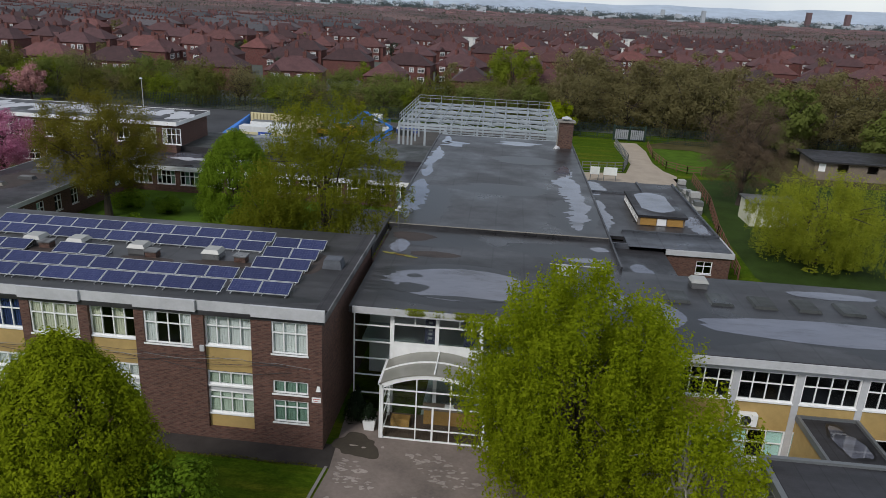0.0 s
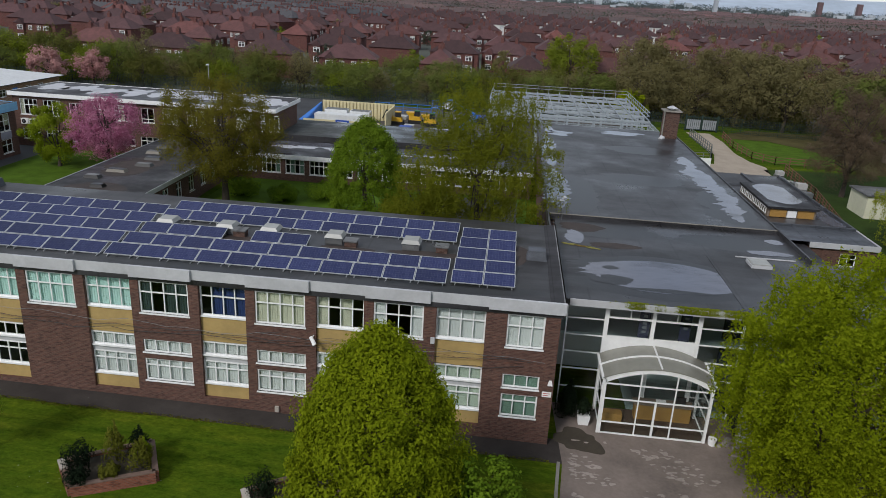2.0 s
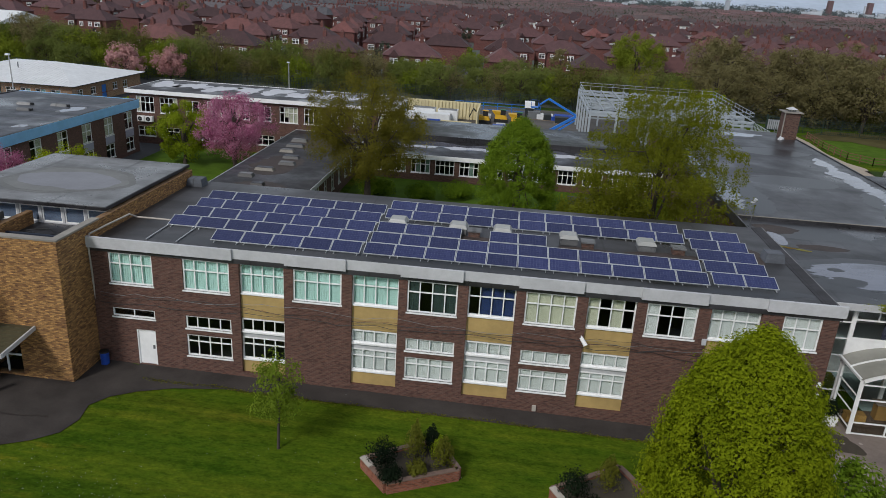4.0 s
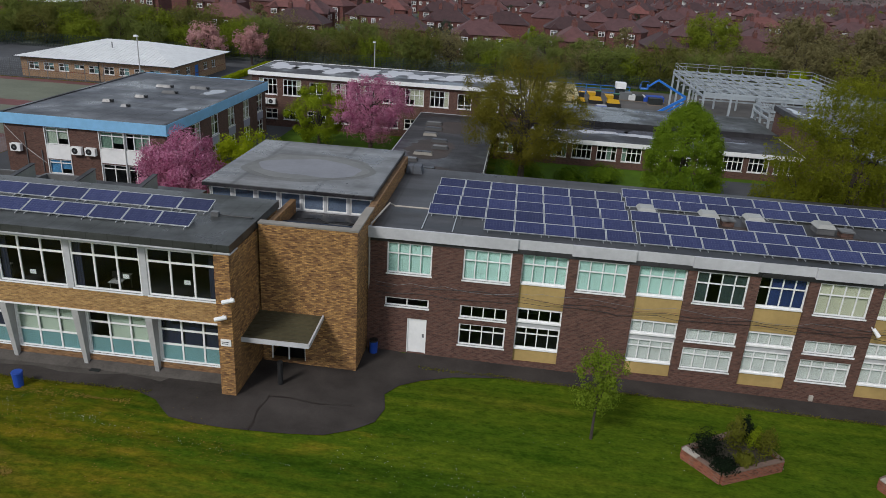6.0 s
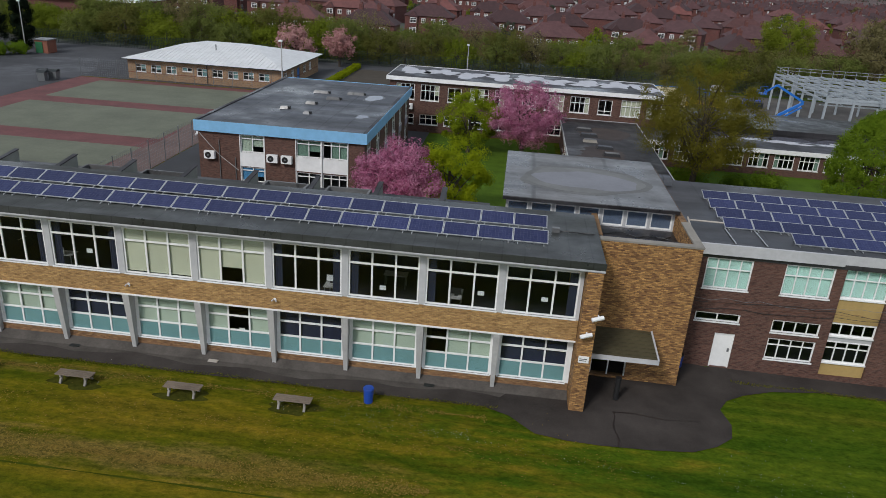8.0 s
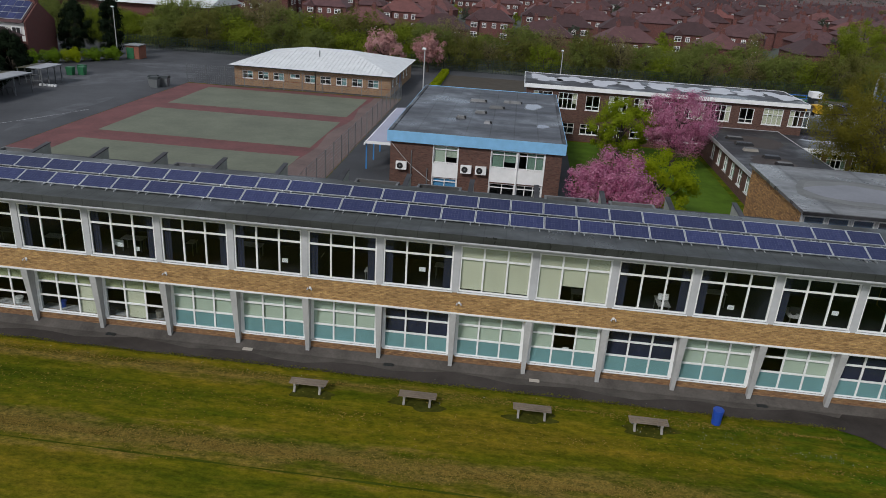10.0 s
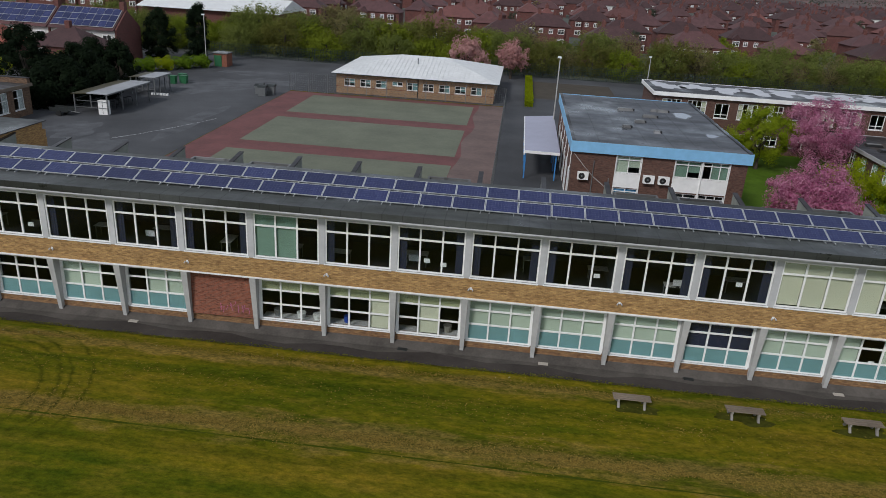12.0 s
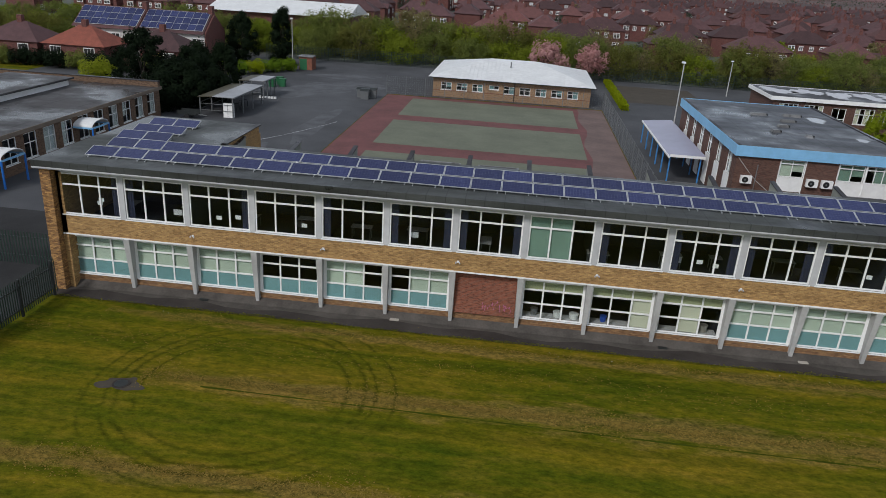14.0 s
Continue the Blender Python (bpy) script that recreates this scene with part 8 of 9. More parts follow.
# ---- plants ----
def leaf_mesh(name, pts, size, mat, rng, flat=0.0, out=None, tri=False):
    """One small quad leaf at each place; out: the way the leaves face, loosely."""
    n = len(pts)
    if out is None:
        a = rng.normal(size=(n, 3))
        a[:, 2] *= 1 - flat
        a /= np.linalg.norm(a, axis=1, keepdims=True) + 1e-9
        b = np.cross(a, rng.normal(size=(n, 3)))
    else:
        face = out + rng.normal(size=(n, 3)) * 0.38 + np.array([0, 0, 0.35])
        face /= np.linalg.norm(face, axis=1, keepdims=True) + 1e-9
        a = np.cross(face, rng.normal(size=(n, 3)))
        a /= np.linalg.norm(a, axis=1, keepdims=True) + 1e-9
        b = np.cross(face, a)
    b /= np.linalg.norm(b, axis=1, keepdims=True) + 1e-9
    s = size * rng.uniform(0.6, 1.4, size=(n, 1))
    a, b = a * s * 0.5, b * s * 0.32
    q = 3 if tri else 4
    v = np.stack([pts - a, pts + b * 1.6, pts + a][:q] if tri else [pts - a, pts + b, pts + a, pts - b], 1).reshape(-1, 3)
    me = bpy.data.meshes.new(name)
    me.vertices.add(q * n)
    me.vertices.foreach_set("co", v.astype(np.float32).ravel())
    me.loops.add(q * n)
    me.loops.foreach_set("vertex_index", np.arange(q * n, dtype=np.int32))
    me.polygons.add(n)
    me.polygons.foreach_set("loop_start", np.arange(0, q * n, q, dtype=np.int32))
    me.polygons.foreach_set("loop_total", np.full(n, q, dtype=np.int32))
    me.update(calc_edges=True)
    me.materials.append(M[mat])
    return me


def tree(name, x, y, z, h, rx, ry, crown_lo, leaves, size, mat, label, category="tree", clumps=90, clump_r=0.8, droop=0.0, seed=1, group="", bark="bark", shape=1.0, hollow=0.45, limbs=14, girth=1.0, egg=0.0, tri=False):
    """Tapered trunk and limbs with a crown of leaf clumps; crown from crown_lo to h; shape above 1 narrows the top."""
    rng = np.random.default_rng(seed)
    t = thing(name, x, y, z, label, category, group)
    zc, hz = (crown_lo + h) / 2, (h - crown_lo) / 2
    u = rng.normal(size=(clumps, 3))
    u /= np.linalg.norm(u, axis=1, keepdims=True)
    r = hollow + (1 - hollow) * rng.random((clumps, 1)) ** 0.6
    r *= 1 + rng.normal(size=(clumps, 1)) * 0.06
    c = u * r
    k = 1 - 0.5 * np.clip(c[:, 2], -1, 1) * (shape - 1)
    c[:, 0] *= rx * k
    c[:, 1] *= ry * k
    c[:, 2] *= hz
    if egg:
        f = rng.random(clumps) ** 0.8
        az = rng.uniform(0, 2 * math.pi, clumps)
        rr = np.clip(f / 0.16, 0, 1) ** 0.5 * np.clip(1 - np.clip((f - 0.16) / 0.84, 0, 1) ** (1.25 + egg), 0, 1) ** 0.8
        rr = rr * r[:, 0]
        c = np.stack([rx * rr * np.cos(az), ry * rr * np.sin(az), (2 * f - 1) * hz], 1)
    per = np.maximum(1, (leaves / clumps * rng.uniform(0.5, 1.5, clumps)).astype(int))
    rad = clump_r * rng.uniform(0.6, 1.35, clumps)
    idx = np.repeat(np.arange(clumps), per)
    off = rng.normal(size=(len(idx), 3))
    off /= np.linalg.norm(off, axis=1, keepdims=True)
    way = c / (np.array([rx * rx, ry * ry, hz * hz])) * min(rx, hz)
    way /= np.linalg.norm(way, axis=1, keepdims=True) + 1e-9
    facing = off * 1.2 + way[idx] * 0.45
    off *= (rng.random((len(idx), 1)) ** 0.45) * rad[idx][:, None]
    if egg:
        off[:, 2] *= 1.35
    if droop:
        off[:, 2] = -np.abs(rng.random(len(idx))) ** 0.8 * droop * (0.4 + rng.random(clumps)[idx]) + off[:, 2] * 0.3
        strand = np.floor(rng.random(len(idx)) * 9)
        ang = strand * 2.39996 + idx
        off[:, 0] = np.cos(ang) * rad[idx] * 0.75 + rng.normal(size=len(idx)) * 0.09
        off[:, 1] = np.sin(ang) * rad[idx] * 0.75 + rng.normal(size=len(idx)) * 0.09
    pts = c[idx] + off + np.array([0, 0, zc])
    pts[:, 2] = np.maximum(pts[:, 2], 0.15)
    crown = new("crown", leaf_mesh("crown", pts, size, mat, rng, out=facing, tri=tri))
    crown.parent = t
    g = Geo()
    tr = (0.022 * h + 0.06) * girth
    top = (rng.normal() * 0.2, rng.normal() * 0.2, crown_lo + hz * 1.3)
    g.tube((0, 0, -0.15), (top[0] * .4, top[1] * .4, crown_lo), tr * 1.25, tr * .85, 9)
    g.tube((top[0] * .4, top[1] * .4, crown_lo), top, tr * .85, tr * .25, 8)
    for i in range(min(limbs, clumps)):
        f = rng.uniform(0.0, 0.85)
        a = Vector((top[0] * .4, top[1] * .4, crown_lo)).lerp(Vector(top), f)
        e = Vector((c[i][0], c[i][1], c[i][2] + zc)) * 0.97
        m = a.lerp(e, .5) + Vector((0, 0, .06 * h * (1 if not droop else 1.4)))
        g.tube(a, m, tr * .42 * (1 - .5 * f), tr * .2, 6)
        g.tube(m, e, tr * .2, tr * .06, 5)
    trunk = new("trunk", mesh_of("trunk", g, bark))
    trunk.parent = t
    return t


def shrub(x, y, z, h, r, mat, lab="small evergreen shrub growing in the brick planter", seed=0, n=1500, size=.09):
    rng = np.random.default_rng(int(abs(x * 31 + y * 17)) + seed)
    t = thing("shrub", x, y, z, lab, "shrub", "shrubs")
    u = rng.normal(size=(n, 3))
    u /= np.linalg.norm(u, axis=1, keepdims=True)
    k = (rng.random((n, 1)) ** .4) * (1 + .25 * np.sin(u[:, :1] * 5 + u[:, 1:2] * 4))
    pts = u * k * np.array([r, r, h / 2]) + np.array([0, 0, h / 2])
    if h > 2.2 * r:
        pts[:, :2] *= np.clip(1.35 - pts[:, 2:] / h, .25, 1.2)
    pts[:, 2] = np.maximum(pts[:, 2], .03)
    ob = new("foliage", leaf_mesh("foliage", pts, size * 1.15, mat, rng, out=u, tri=True))
    ob.parent = t
    g = Geo()
    for k in range(4):
        g.tube((0, 0, -.05), (r * .5 * math.cos(k * 1.6), r * .5 * math.sin(k * 1.6), h * .7), .03, .01, 5)
    st = new("stem", mesh_of("stem", g, "bark"))
    st.parent = t
    return t


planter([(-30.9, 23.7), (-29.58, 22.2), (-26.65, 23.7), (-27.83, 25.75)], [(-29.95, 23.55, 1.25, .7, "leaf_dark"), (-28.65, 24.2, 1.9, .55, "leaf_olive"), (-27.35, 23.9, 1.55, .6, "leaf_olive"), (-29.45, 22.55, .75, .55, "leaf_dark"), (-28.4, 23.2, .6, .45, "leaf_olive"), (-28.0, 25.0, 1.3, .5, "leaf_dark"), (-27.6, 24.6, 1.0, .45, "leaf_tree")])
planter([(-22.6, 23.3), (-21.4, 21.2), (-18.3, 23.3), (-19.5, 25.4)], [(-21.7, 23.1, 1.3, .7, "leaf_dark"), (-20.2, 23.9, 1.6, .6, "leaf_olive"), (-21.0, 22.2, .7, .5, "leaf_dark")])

tree("maple_tree", -16.5, 20.3, level(-17, 20), 9.85, 3.0, 3.0, 0.7, 150000, .125, "leaf_maple", "dense flame-shaped yellow-green tree on the lawn before the dark block", clumps=1000, clump_r=.42, seed=11, hollow=.74, limbs=24, egg=2.0, tri=True)
tree("birch_tree", 2.0, 27.3, level(3, 27), 11.9, 4.7, 4.2, 0.9, 120000, .145, "leaf_birch", "large drooping yellow-green birch beside the entrance porch", clumps=330, clump_r=.62, droop=1.7, seed=21, shape=.92, hollow=.5, bark="bark", limbs=12, tri=True)
tree("birch_tree", 6.7, 25.2, level(6, 25), 8.1, 2.7, 2.4, 1.0, 26000, .145, "leaf_birch", "smaller drooping birch spreading beside the wing", clumps=110, clump_r=.65, droop=1.5, seed=22, shape=1.2, bark="bark_pale", tri=True)
tree("young_bush", -12.9, 20.3, level(-13, 20), 5.6, 1.7, 1.7, .3, 16000, .14, "leaf_green", "fresh green leafy bush at the foot of the lawn tree", "bush", clumps=110, clump_r=.5, seed=31)
tree("young_tree", -34.9, 24.2, level(-35, 24), 5.0, 1.1, 1.1, 1.5, 4200, .11, "leaf_young", "slender young tree with thin fresh green leaves on the lawn", clumps=80, clump_r=.36, seed=41, hollow=.25, girth=.35, shape=1.3)
shrub(-7.75, 32.2, -.3, 1.0, .45, "leaf_dark", "small dark evergreen growing in the white pot", 5, 900, .12)
r = np.random.default_rng(19)
mx = r.uniform(-7.3, -.1, 15000)
keep = np.sin(mx * 2.1 + 1) + np.sin(mx * 5.3) * .6 + r.normal(size=15000) * .5 + (mx + 3.6) * .35 > -.25
mx = mx[keep]
hang = r.random(len(mx)) ** 1.6
mp = np.stack([mx, EY - .6 + r.random(len(mx)) * .25 * (1 - hang), HZ + .06 - .3 * hang], 1)
tagged(new("fascia_moss", leaf_mesh("fascia_moss", mp, .07, "leaf_willow", r)), "yellow-green moss hanging over the entrance fascia", "moss", kind="stuff")
# fallen leaves, daisies, dry strips and wheel tracks on the lawn
def scatter(name, label, n, spots, size, mat, seed):
    r = np.random.default_rng(seed)
    p = []
    for x0, x1, ya, yb, spread, share in spots:
        k = int(n * share)
        x = r.uniform(x0, x1, k)
        y = ya + (yb - ya) * (x - x0) / (x1 - x0) + r.normal(size=k) * spread * (.6 + .6 * np.sin(x * .9) * np.sin(x * .31))
        p.append(np.stack([x, y, np.array([level(a, b) for a, b in zip(x, y)]) + .03], 1))
    p = np.concatenate(p)
    up = np.tile(np.array([[0.0, 0.0, 1.0]]), (len(p), 1))
    me = leaf_mesh(name, p, size, mat, r, out=up)
    tagged(new(name, me), label, "leaves", kind="stuff")


scatter("leaf_litter", "dry fallen leaves strewn over the lawn", 26000, ((-117, -58, 16.8, 17.1, .5, .5), (-122, -98, 10.4, 10.4, .45, .18), (-122, -56, 22.5, 22.5, .35, .2), (-125, -50, 20, 20, 1.4, .12)), .075, "litter", 3)
scatter("daisies", "tiny white daisies in the grass", 520, ((-66, -56.5, 21.6, 21.0, 1.0, .3), (-46, -37, 20.6, 19.4, 1.2, .3), (-44, -26, 23, 24, 2.2, .12), (-58, -47.5, 20.9, 19.6, .12, .12), (-120, -60, 22.7, 22.7, .4, .16)), .04, "fascia", 4)


def ribbon(name, label, pts, width, mat, dz):
    g = Geo()
    for i, (x, y) in enumerate(pts):
        xa, ya = pts[max(0, i - 1)]
        xb, yb = pts[min(len(pts) - 1, i + 1)]
        d = math.hypot(xb - xa, yb - ya)
        w = width * (0.75 + .35 * math.sin(i * 1.7) + .2 * math.sin(i * .6 + 1))
        nx, ny = -(yb - ya) / d * w / 2, (xb - xa) / d * w / 2
        g.v += [(x - nx, y - ny, level(x, y) + dz), (x + nx, y + ny, level(x, y) + dz)]
    g.f = [(2 * i, 2 * i + 2, 2 * i + 3, 2 * i + 1) for i in range(len(pts) - 1)]
    return solid(name, g, mat, label, "lawn", kind="structure")


ribbon("lawn_edge_line", "dark mown line along the dry strip", [(-114 + k * .9, 16.2 - .008 * k) for k in range(60)], .12, "track_grass", .016)
ribbon("apron_crack", "rust-stained crack line across the asphalt apron", [(-50.1 + .08 * math.sin(k * 1.1), 21.5 + k * .35) for k in range(9)], .1, "crack", .04)
ribbon("apron_crack", "rust-stained crack line across the asphalt apron", [(-50.0 + k * .5, 24.2 + .1 * math.sin(k)) for k in range(9)], .09, "crack", .04)
ribbon("yard_line", "faded white line painted on the yard", [(-128.4 + k * .75, 61.6 + k * 1.1 + .06 * k * k) for k in range(9)], .1, "fascia", .04)
outline_sheet("turf_patch", blob(-117.5, 15.7, .85, .6, 40, .45, 3), .012, "soil", "bare trodden soil round the manhole cover", "stain")
t = thing("manhole_cover", -117.5, 15.7, -.12, "round rusty dark manhole cover sunk in the lawn", "manhole cover")
part("rim", Geo().prism(blob(-117.5, 15.7, .4, .38, 24, .06, 2), -.14, -.075), "asphalt", t, "cracked dark collar")
part("lid", Geo().prism(blob(-117.5, 15.7, .3, .3, 24, .02, 4), -.1, -.065), "dark_metal", t)
outline_sheet("drive_patch", blob(-8.1, 30.5, 1.15, 1.0, 60, .3, 61), .042, "soil", "dark brown patch on the drive by the porch", "stain")
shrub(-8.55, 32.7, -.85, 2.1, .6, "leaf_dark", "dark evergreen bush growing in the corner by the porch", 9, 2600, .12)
r = random.Random(8)
g = Geo()
for k in range(900):
    x, y = r.uniform(-8.6, -.2), r.uniform(23.6, 30.6)
    if math.sin(x * 1.3) + math.sin(y * 1.9 + x) < .25:
        continue
    w = r.uniform(.03, .2)
    pts = blob(x, y, w, w * r.uniform(.3, .7), 10, .5, k)
    z = level(x, y) + .034 + .00004 * k
    g.add([(px, py, z) for px, py in pts], [tuple(range(10))])
tagged(new("drive_stains", mesh_of("drive_stains", g, "drive_pale")), "pale worn flecks in the drive surface", "stain", kind="stuff")
sheet("courtyard_path", -19.5, -11.5, 55, 71, .045, "asphalt_pale", "grey courtyard path", "footpath", 3)
# grass blades that overgrow the path edges
r = np.random.default_rng(23)
ex = np.concatenate([r.uniform(-126, -55.5, 5000), r.uniform(-43.5, -9.6, 2500)])
ey = np.where(ex < -50, 23.4, 28.4) + r.normal(size=len(ex)) * .08 + .05 * np.sin(ex * 1.7) + .06 * np.sin(ex * .43)
ep = np.stack([ex, ey, np.array([level(a, b) for a, b in zip(ex, ey)]) + .04], 1)
tagged(new("edge_grass", leaf_mesh("edge_grass", ep, .09, "leaf_olive", r, tri=True)), "ragged grass growing over the path edges", "grass", kind="stuff")
# courtyard trees
tree("broadleaf_tree", -38.9, 62.5, 0, 12.0, 5.5, 6.2, 1.8, 76000, .14, "leaf_court", "olive-gold leaved courtyard tree with dark branches", clumps=240, clump_r=.95, seed=51, hollow=.4, limbs=46, tri=True)
tree("broadleaf_tree", -24.9, 59.5, 0, 9.2, 3.3, 3.2, .4, 72000, .15, "leaf_green", "dense bright green oval courtyard tree", clumps=700, clump_r=.46, seed=52, hollow=.75, egg=2.2, tri=True)
tree("birch_tree", -14.7, 50.5, 0, 15.0, 6.0, 5.2, 1.0, 95000, .14, "leaf_airy", "tall airy olive-green birch in the courtyard", clumps=420, clump_r=.85, droop=1.1, seed=53, hollow=.35, limbs=10, girth=.7, shape=1.3, tri=True)
tree("birch_tree", -18.6, 49.0, 0, 7.6, 3.4, 3.2, 0.8, 26000, .15, "leaf_airy", "lower leafy birch in the courtyard", clumps=140, clump_r=.75, droop=1.0, seed=54, hollow=.3, tri=True)
for k, (x, y, r) in enumerate(((-37.5, 56, 1.9), (-34.2, 58, 1.7), (-38.5, 66, 2.0), (-30.5, 67, 1.8), (-34, 65, 1.5))):
    shrub(x, y, 0, 1.6, r, "leaf_green", "rounded clipped green bush in the courtyard", k, 3500, .16)
tree("cherry_tree", -64.3, 46.0, 0, 6.6, 3.3, 3.0, 1.3, 28000, .16, "blossom", "cherry tree in full pink blossom beside the blue-trimmed block", clumps=110, clump_r=.75, seed=61, group="pink cherry trees", hollow=.4, limbs=26, tri=True)
tree("cherry_tree", -55.0, 70.6, 0, 8.1, 4.1, 3.6, 1.2, 28000, .16, "blossom", "cherry tree in full pink blossom in the courtyard", clumps=115, clump_r=.85, seed=62, group="pink cherry trees", hollow=.4, limbs=26, tri=True)
tree("broadleaf_tree", -60.6, 49.5, 0, 6.4, 2.9, 2.7, .5, 22000, .14, "leaf_birch", "fresh yellow-green tree behind the pink cherry", clumps=70, clump_r=.6, seed=63)
tree("broadleaf_tree", -60.8, 71.0, 0, 6.6, 3.4, 3.2, .6, 24000, .15, "leaf_tree", "yellow-green tree beside the pink cherry", clumps=70, clump_r=.7, seed=64)
tree("willow_tree", 27.2, 64.5, 0, 8.9, 6.0, 5.2, .5, 95000, .13, "leaf_willow", "wide yellow-green weeping willow on the garden lawn", clumps=150, clump_r=.9, droop=2.6, seed=71, hollow=.5, limbs=30, tri=True)
tree("bare_tree", 25.8, 84, 0, 12.6, 5.4, 5.0, 1.8, 60000, .12, "leaf_bud", "large still brown-budded tree beside the annex", clumps=170, clump_r=.95, seed=72, hollow=.2, limbs=60, girth=.8, tri=True)
tree("cherry_tree", -96.2, 124.2, 0, 6.9, 3.6, 3.2, 1.6, 6000, .30, "blossom_pale", "pale pink blossoming cherry before the wood", clumps=60, clump_r=.8, seed=65, group="pale cherry trees", hollow=.3)
tree("cherry_tree", -88.5, 125.5, 0, 6.6, 3.0, 3.0, 1.8, 5000, .30, "blossom_pale", "pale pink blossoming cherry before the wood", clumps=54, clump_r=.8, seed=66, group="pale cherry trees", hollow=.3)
tree("broadleaf_tree", 7.2, 126, 0, 6.2, 2.8, 2.6, .8, 6000, .32, "leaf_birch", "small bright yellow-green tree behind the steel frame", clumps=50, clump_r=.75, seed=67)
# dark conifers by the shelters
for k, (x, y, h, r) in enumerate(((-149, 79, 8.7, 3.7), (-145.0, 83, 6.6, 3.2), (-141.6, 76, 5.6, 2.5), (-146.5, 90, 6.4, 2.6), (-143.6, 73.2, 4.6, 2.4), (-140.8, 81.5, 4.2, 2.2), (-144.5, 78, 5.4, 2.8), (-143.6, 118, 11.0, 1.7), (-151.5, 120, 8.5, 2.8), (-143, 90, 6.2, 2.4))):
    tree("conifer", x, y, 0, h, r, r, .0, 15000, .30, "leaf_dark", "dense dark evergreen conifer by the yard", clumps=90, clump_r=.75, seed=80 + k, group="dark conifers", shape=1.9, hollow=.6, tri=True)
for k in range(6):
    x, y = -150 + k * 1.9, 99 + k * 2.6
    shrub(x, y, 0, 2.2, 1.8, "leaf_green" if k % 3 else "leaf_birch", "overgrown green hedge bush along the yard", k, 2600, .22)
for k in range(12):
    shrub(-182 + k * 3.1, 97.2 + (k % 3) * .5, 0, 2.9, 2.0, "leaf_dark" if k % 4 else "leaf_wood", "tall dark garden hedge bush before the houses", k, 2200, .26)
shrub(-160.5, 88, 0, 3.4, 2.6, "leaf_willow", "pale yellow-green bush in a garden", 3, 4000, .24)
t = thing("clipped_hedge", -85.2, 112, 0, "narrow yellow-green clipped hedge", "hedge")
rng = np.random.default_rng(7)
hp = np.stack([rng.uniform(-.6, .6, 9000), rng.uniform(-14, 14, 9000), rng.uniform(.05, .9, 9000)], 1)
ob = new("foliage", leaf_mesh("foliage", hp, .2, "leaf_birch", rng))
ob.parent = t
shrub(-126.8, 17.8, 0, 1.4, 1.5, "leaf_dark", "dark shrub growing against the railings", 1, 3000, .13)

# wood behind the school: a few kinds of tree, repeated
KINDS, SMALL = [], []
for k, (h, r, mat, lab, lo, n, hol) in enumerate(((9.5, 6.0, "leaf_wood", "soft olive-green tree of the wood belt", .6, 7600, .45), (8, 5.8, "leaf_wood", "rounded green tree of the wood belt", .3, 7600, .5), (11, 5.4, "leaf_brown", "brown budding tree of the wood belt", .8, 7600, .25),
                                                 (7.5, 5.2, "leaf_wood_fresh", "fresh yellow-green tree of the wood belt", .3, 7200, .5), (9.5, 5.4, "leaf_wood_olive", "olive tree of the wood belt", .5, 7200, .35), (6.5, 5.2, "leaf_wood_fresh", "green bushy tree of the wood belt", .2, 7200, .55), (9, 4.4, "leaf_brown", "thin bare-branched tree of the wood belt", 1.5, 2600, .1))):
    KINDS.append(tree("wood_tree", -140 + k * 9, 139, 0, h, r, r, lo, n, .36, mat, lab, clumps=130, clump_r=1.15, seed=100 + k, group="wood belt trees", hollow=hol, limbs=40 if k == 6 else 22 if k == 2 else 12, tri=True))
for k, (h, r, mat, lab) in enumerate(((6.5, 2.8, "leaf_far", "grey-green garden tree between the houses"), (5.5, 2.6, "leaf_wood_fresh", "fresh green garden tree between the houses"), (7.5, 2.6, "leaf_brown", "still bare brown garden tree between the houses"))):
    SMALL.append(tree("garden_tree", -60 + k * 22, 181, 0, h, r, r, .6, 900, .54, mat, lab, clumps=36, clump_r=.9, seed=120 + k, group="garden trees", hollow=.3, limbs=6, tri=True))
rng = random.Random(77)
spots = []
for row, (yy, gap) in enumerate(((134, 5.6), (141, 5.6), (148, 7.5))):
    x = -165 + row * 3
    while x < 125:
        edge = yy + (0 if x < 20 else -0.35 * min(x - 20, 40)) + rng.uniform(-2.5, 2.5)
        spots.append((x + rng.uniform(-1.5, 1.5), edge))
        x += gap * rng.uniform(.75, 1.25)
for x, y in spots:
    if x < -80:
        pick, s = rng.choice((0, 1, 1, 5, 3, 5, 4)), rng.uniform(.62, .88)
    elif x > 8:
        pick, s = rng.choice((2, 2, 2, 2, 4, 2, 6)), rng.uniform(.9, 1.25)
    else:
        pick, s = rng.choice((0, 0, 1, 6, 3, 4, 6, 6)), rng.uniform(.6, .85)
    if -72 < x < -52 and y > 136:
        pick = 6
    c = copy_thing(KINDS[pick], pose(x, y, -.2, 0, 0, rng.uniform(0, 360)))
    c.scale = (s, s, s * rng.uniform(.85, 1.15))
for k in range(26):
    x, y = -178 - 3.4 * (k % 13) + rng.uniform(-1.5, 1.5), (124 if k < 13 else 150) + rng.uniform(-7, 7)
    s = rng.uniform(.55, .85)
    c = copy_thing(KINDS[rng.choice((0, 1, 4, 5))], pose(x, y, -.2, 0, 0, rng.uniform(0, 360)))
    c.scale = (s, s, s)
r = np.random.default_rng(31)
ux = r.uniform(-165, 120, 40000)
up = np.stack([ux, 132.5 - np.clip(ux - 20, 0, 40) * .35 + r.uniform(0, 12, 40000), r.random(40000) ** 1.5 * 3.0], 1)
